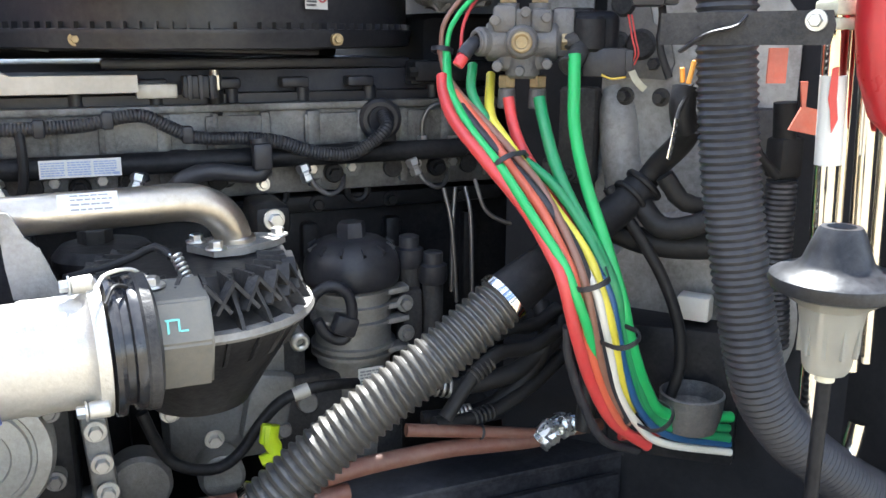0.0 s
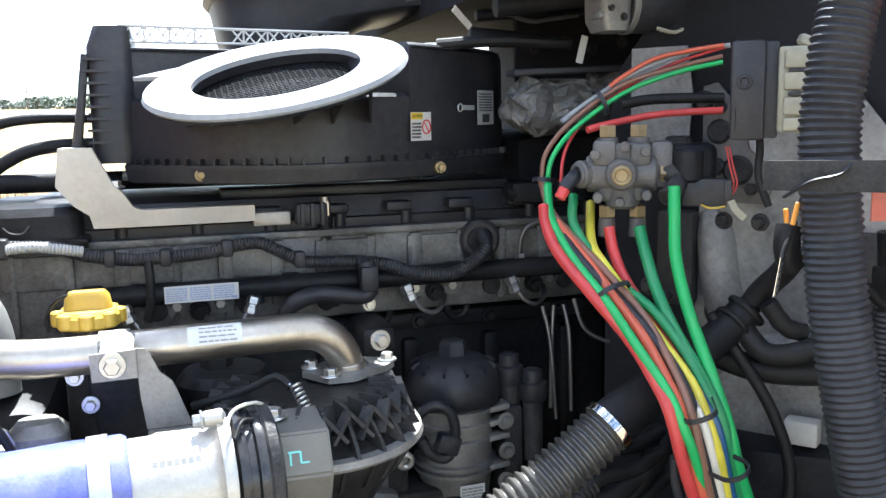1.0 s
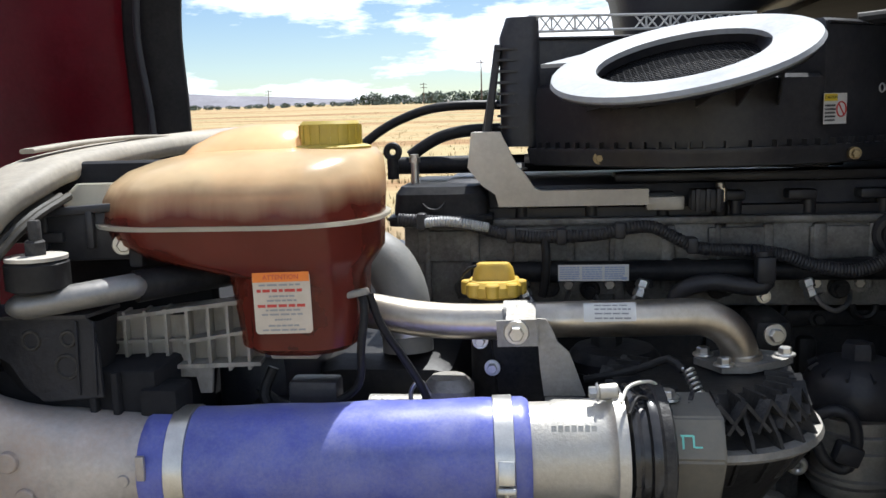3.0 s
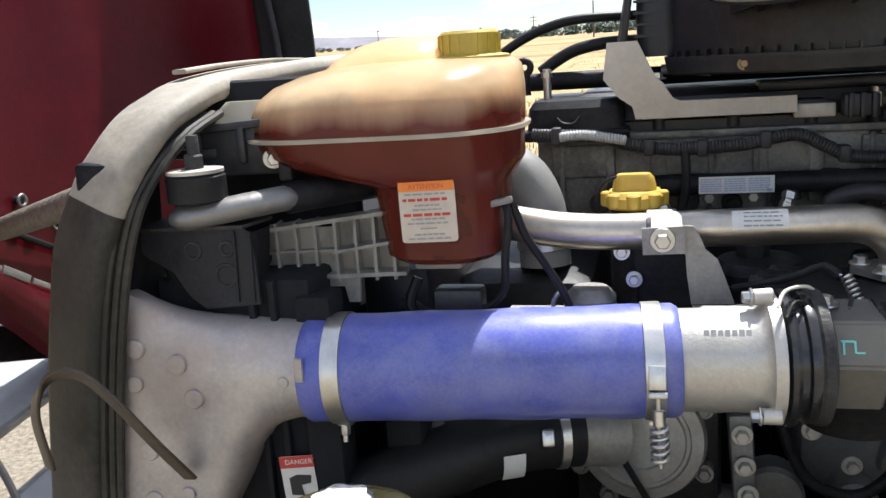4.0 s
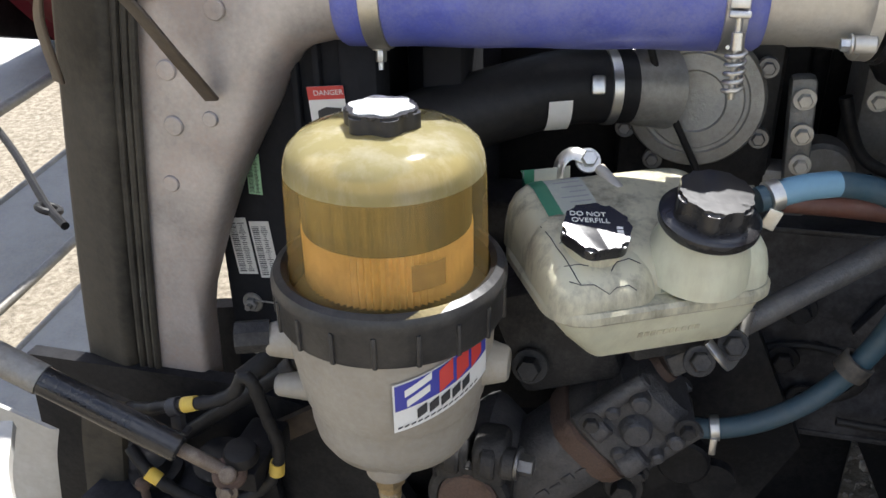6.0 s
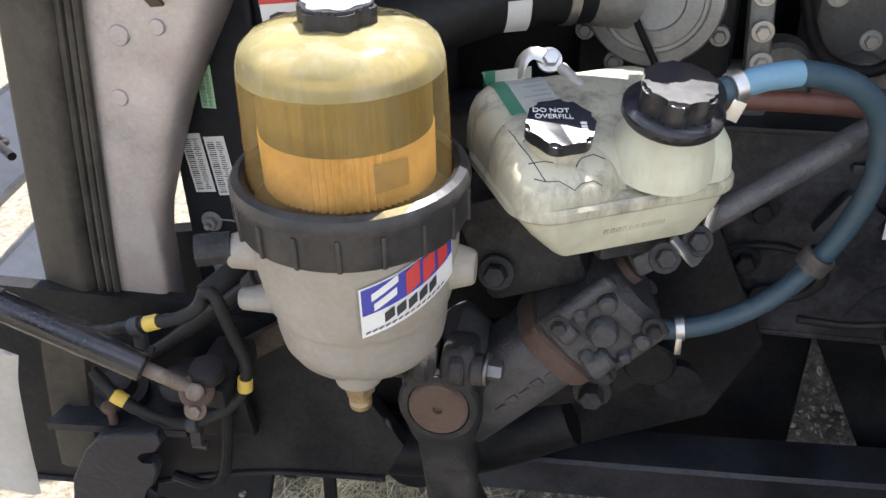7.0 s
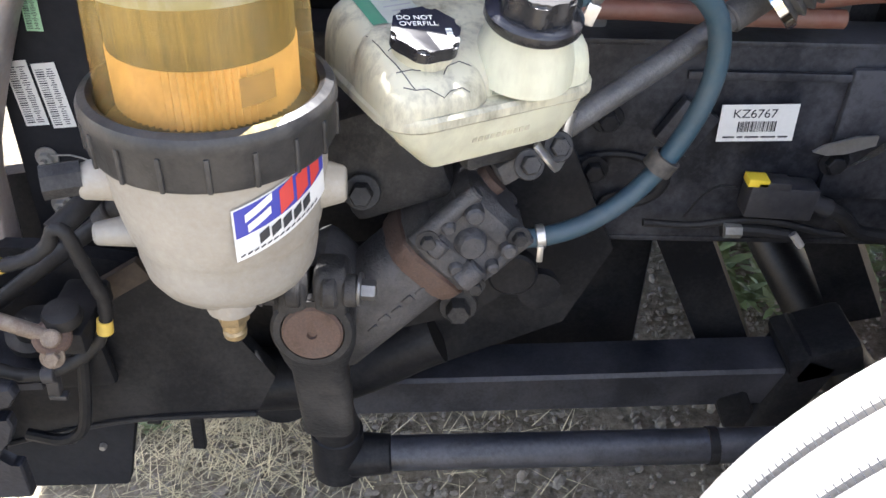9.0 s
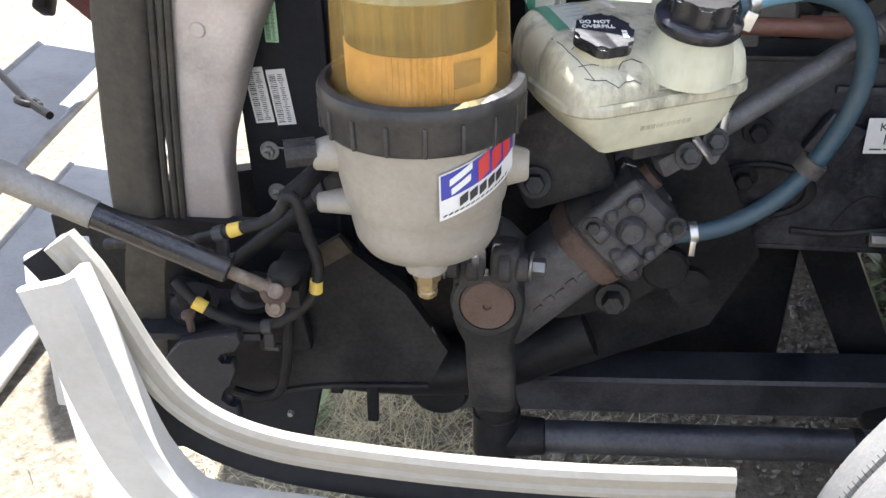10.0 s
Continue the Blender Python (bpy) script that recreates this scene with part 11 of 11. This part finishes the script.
def make_tree(x, y, h, w, seed):
    r = random.Random(seed)
    g = FIELD_RISE * (y - 8)
    t = thing("tree", (x, y, g), "dark green broadleaf tree far across the field", "tree", group="shelterbelt trees")
    bm = B()
    tube(bm, [(x, y, g - 0.3), (x + 0.1, y, g + h * 0.3), (x - 0.1, y, g + h * 0.6)], h * 0.03, 8, h * 0.1, rfun=lambda s, u: h * 0.035 * (1 - 0.6 * u))
    for k in range(4):
        a = k * 1.7
        tube(bm, [(x, y, g + h * 0.3), (x + w * 0.25 * math.cos(a), y + w * 0.25 * math.sin(a), g + h * 0.5), (x + w * 0.35 * math.cos(a), y + w * 0.35 * math.sin(a), g + h * 0.65)], h * 0.012, 6, h * 0.1)
    part("trunk", bm, M["bark"], t)
    bm = B()
    for k in range(260):
        a, u = r.uniform(0, 6.283), r.uniform(-1, 1)
        q = r.uniform(0.45, 1.0) ** 0.5 * (1 + 0.22 * math.sin(3 * a + seed))
        c = Vector((x + w * 0.5 * q * math.cos(a) * math.sqrt(1 - u * u), y + w * 0.5 * q * math.sin(a) * math.sqrt(1 - u * u), g + h * (0.48 + 0.50 * u * q)))
        s = h * r.uniform(0.07, 0.14)
        d1 = Vector((r.uniform(-1, 1), r.uniform(-1, 1), r.uniform(-1, 1))).normalized() * s
        d2 = d1.orthogonal().normalized() * s * 0.8
        v = [bm.verts.new(c + d1), bm.verts.new(c + d2), bm.verts.new(c - d1), bm.verts.new(c - d2)]
        bm.faces.new(v)
    part("crown", bm, M["leaf"], t)


rt = random.Random(21)
for k in range(110):
    y = rt.uniform(560, 640)
    x = -0.46 * y + k * 3.4 + rt.uniform(-3, 3)
    if k in (5, 6, 12, 21, 22, 31, 48, 75):
        continue
    h = rt.uniform(4.5, 8.5) if k > 46 else rt.uniform(1.8, 3.6)
    make_tree(x, y, h, h * rt.uniform(1.5, 2.6), k)


def make_pole(x, y, h, arms):
    g = FIELD_RISE * (y - 8)
    t = thing("utility_pole", (x, y, g), "thin wooden utility pole far across the field", "pole", group="utility poles")
    bm = B()
    cyl(bm, (x, y, g - 0.5), (x, y, g + h), 0.24, 0.15, seg=8)
    part("pole", bm, M["pole_wood"], t)
    for k in range(arms):
        bm = B()
        box(bm, (x, y, g + h - 0.8 - 1.6 * k), (3.2, 0.2, 0.22))
        part("cross_arm", bm, M["pole_wood"], t)


# ---- plants on the ground near the truck ----
rf = random.Random(9)
vs, fs = [], []
for k in range(4500):
    y = 11 + 170 * rf.random() ** 2.2
    x = y * rf.uniform(-0.55, 0.12)
    g, h = FIELD_RISE * (y - 8) + 0.0, rf.uniform(0.04, 0.14)
    for j in range(5):
        a = rf.uniform(0, 6.283)
        c, e = math.cos(a), math.sin(a)
        b = (x + rf.uniform(-0.25, 0.25), y + rf.uniform(-0.25, 0.25))
        w, l = h * 0.22, h * rf.uniform(0.3, 0.8)
        n0 = len(vs)
        vs += [(b[0] - e * w, b[1] + c * w, g - 0.15), (b[0] + e * w, b[1] - c * w, g - 0.15), (b[0] + c * l, b[1] + e * l, g + h)]
        fs.append((n0, n0 + 1, n0 + 2))
me = bpy.data.meshes.new("field_tufts")
me.from_pydata(vs, [], fs)
me.materials.append(mat("field_tuft", (0.30, 0.235, 0.125), 0.9, vary=0.5, scale=0.35, dust=(0.20, 0.175, 0.09), dust_amount=0.8, dust_scale=0.2, bump=0.0, spec=0.05))
tagged(new("field_tufts", me), "low dry grass and sagebrush tufts across the field", "grass", "", "stuff")
rg = random.Random(5)
bm = B()
for k in range(4200):
    x, y = rg.uniform(-1.1, 0.1), rg.uniform(0.9, 2.4)
    if rg.random() < 0.65:
        x, y = rg.gauss(-0.72, 0.17), rg.gauss(1.35, 0.16)
    a, l = rg.uniform(0, 6.283), rg.uniform(0.04, 0.17)
    b = Vector((x, y, 0.0))
    tipv = b + Vector((math.cos(a) * l * 0.7, math.sin(a) * l * 0.7, l * rg.uniform(0.1, 0.7)))
    sd = Vector((-math.sin(a), math.cos(a), 0)) * 0.0015
    bm.faces.new((bm.verts.new(b + sd), bm.verts.new(b - sd), bm.verts.new(tipv)))
solo("dry_grass", bm, M["straw"], "dry straw-coloured grass blades under the truck", "grass", kind="stuff")
M["gravel"] = mat("gravel_stone", (0.26, 0.225, 0.18), 0.9, vary=0.6, scale=9, bump=0.3)
unit = bmesh.new()
bmesh.ops.create_icosphere(unit, subdivisions=1, radius=1.0)
uv = [v.co.copy() for v in unit.verts]
uf = [[v.index for v in f.verts] for f in unit.faces]
unit.free()
vs, fs = [], []
for k in range(7000):
    x, y = rg.uniform(-1.0, 1.3), rg.uniform(0.7, 2.3)
    s = rg.uniform(0.0025, 0.008) * (2.2 if rg.random() < 0.04 else 1)
    m = Matrix.Translation((x, y, s * 0.2 + 0.004)) @ pose(0, 0, 0, rg.uniform(0, 90), 0, rg.uniform(0, 90)) @ Matrix.Diagonal((1.4 * s, 0.9 * s, 0.7 * s, 1))
    n0 = len(vs)
    vs += [m @ v * 1.0 for v in uv]
    fs += [[q + n0 for q in f] for f in uf]
me = bpy.data.meshes.new("gravel")
me.from_pydata([tuple(v) for v in vs], [], fs)
me.materials.append(M["gravel"])
tagged(new("gravel", me), "loose small gravel stones on the bare ground", "gravel", "", "stuff")
for k, (x, y) in enumerate(((0.78, 1.86), (0.62, 1.74), (0.92, 1.82), (0.70, 2.02), (0.88, 2.10), (1.02, 1.95), (0.55, 1.88), (-0.80, 1.30), (-0.88, 1.18))):
    t = thing("weed", (x, y, 0), "small leafy green weed growing in gravel", "weed", group="weeds")
    bm = B()
    big = 1.0 if x > 0 else 0.55
    for j in range(70):
        a, l = rg.uniform(0, 6.283), rg.uniform(0.03, 0.11) * big
        b = Vector((x + rg.uniform(-0.06, 0.06) * big, y + rg.uniform(-0.06, 0.06) * big, rg.uniform(0.0, 0.06) * big))
        d = Vector((math.cos(a), math.sin(a), rg.uniform(0.1, 0.9))).normalized() * l
        sd = d.cross(Vector((0, 0, 1))).normalized() * l * 0.18
        bm.faces.new((bm.verts.new(b), bm.verts.new(b + d * 0.5 + sd), bm.verts.new(b + d), bm.verts.new(b + d * 0.5 - sd)))
    part("leaves", bm, M["weed"], t)
for x, y, h, arms in ((-17.6, 265, 13.5, 1), (-55.5, 420, 10.5, 2), (-135, 430, 9.5, 2)):
    make_pole(x, y, h, arms)
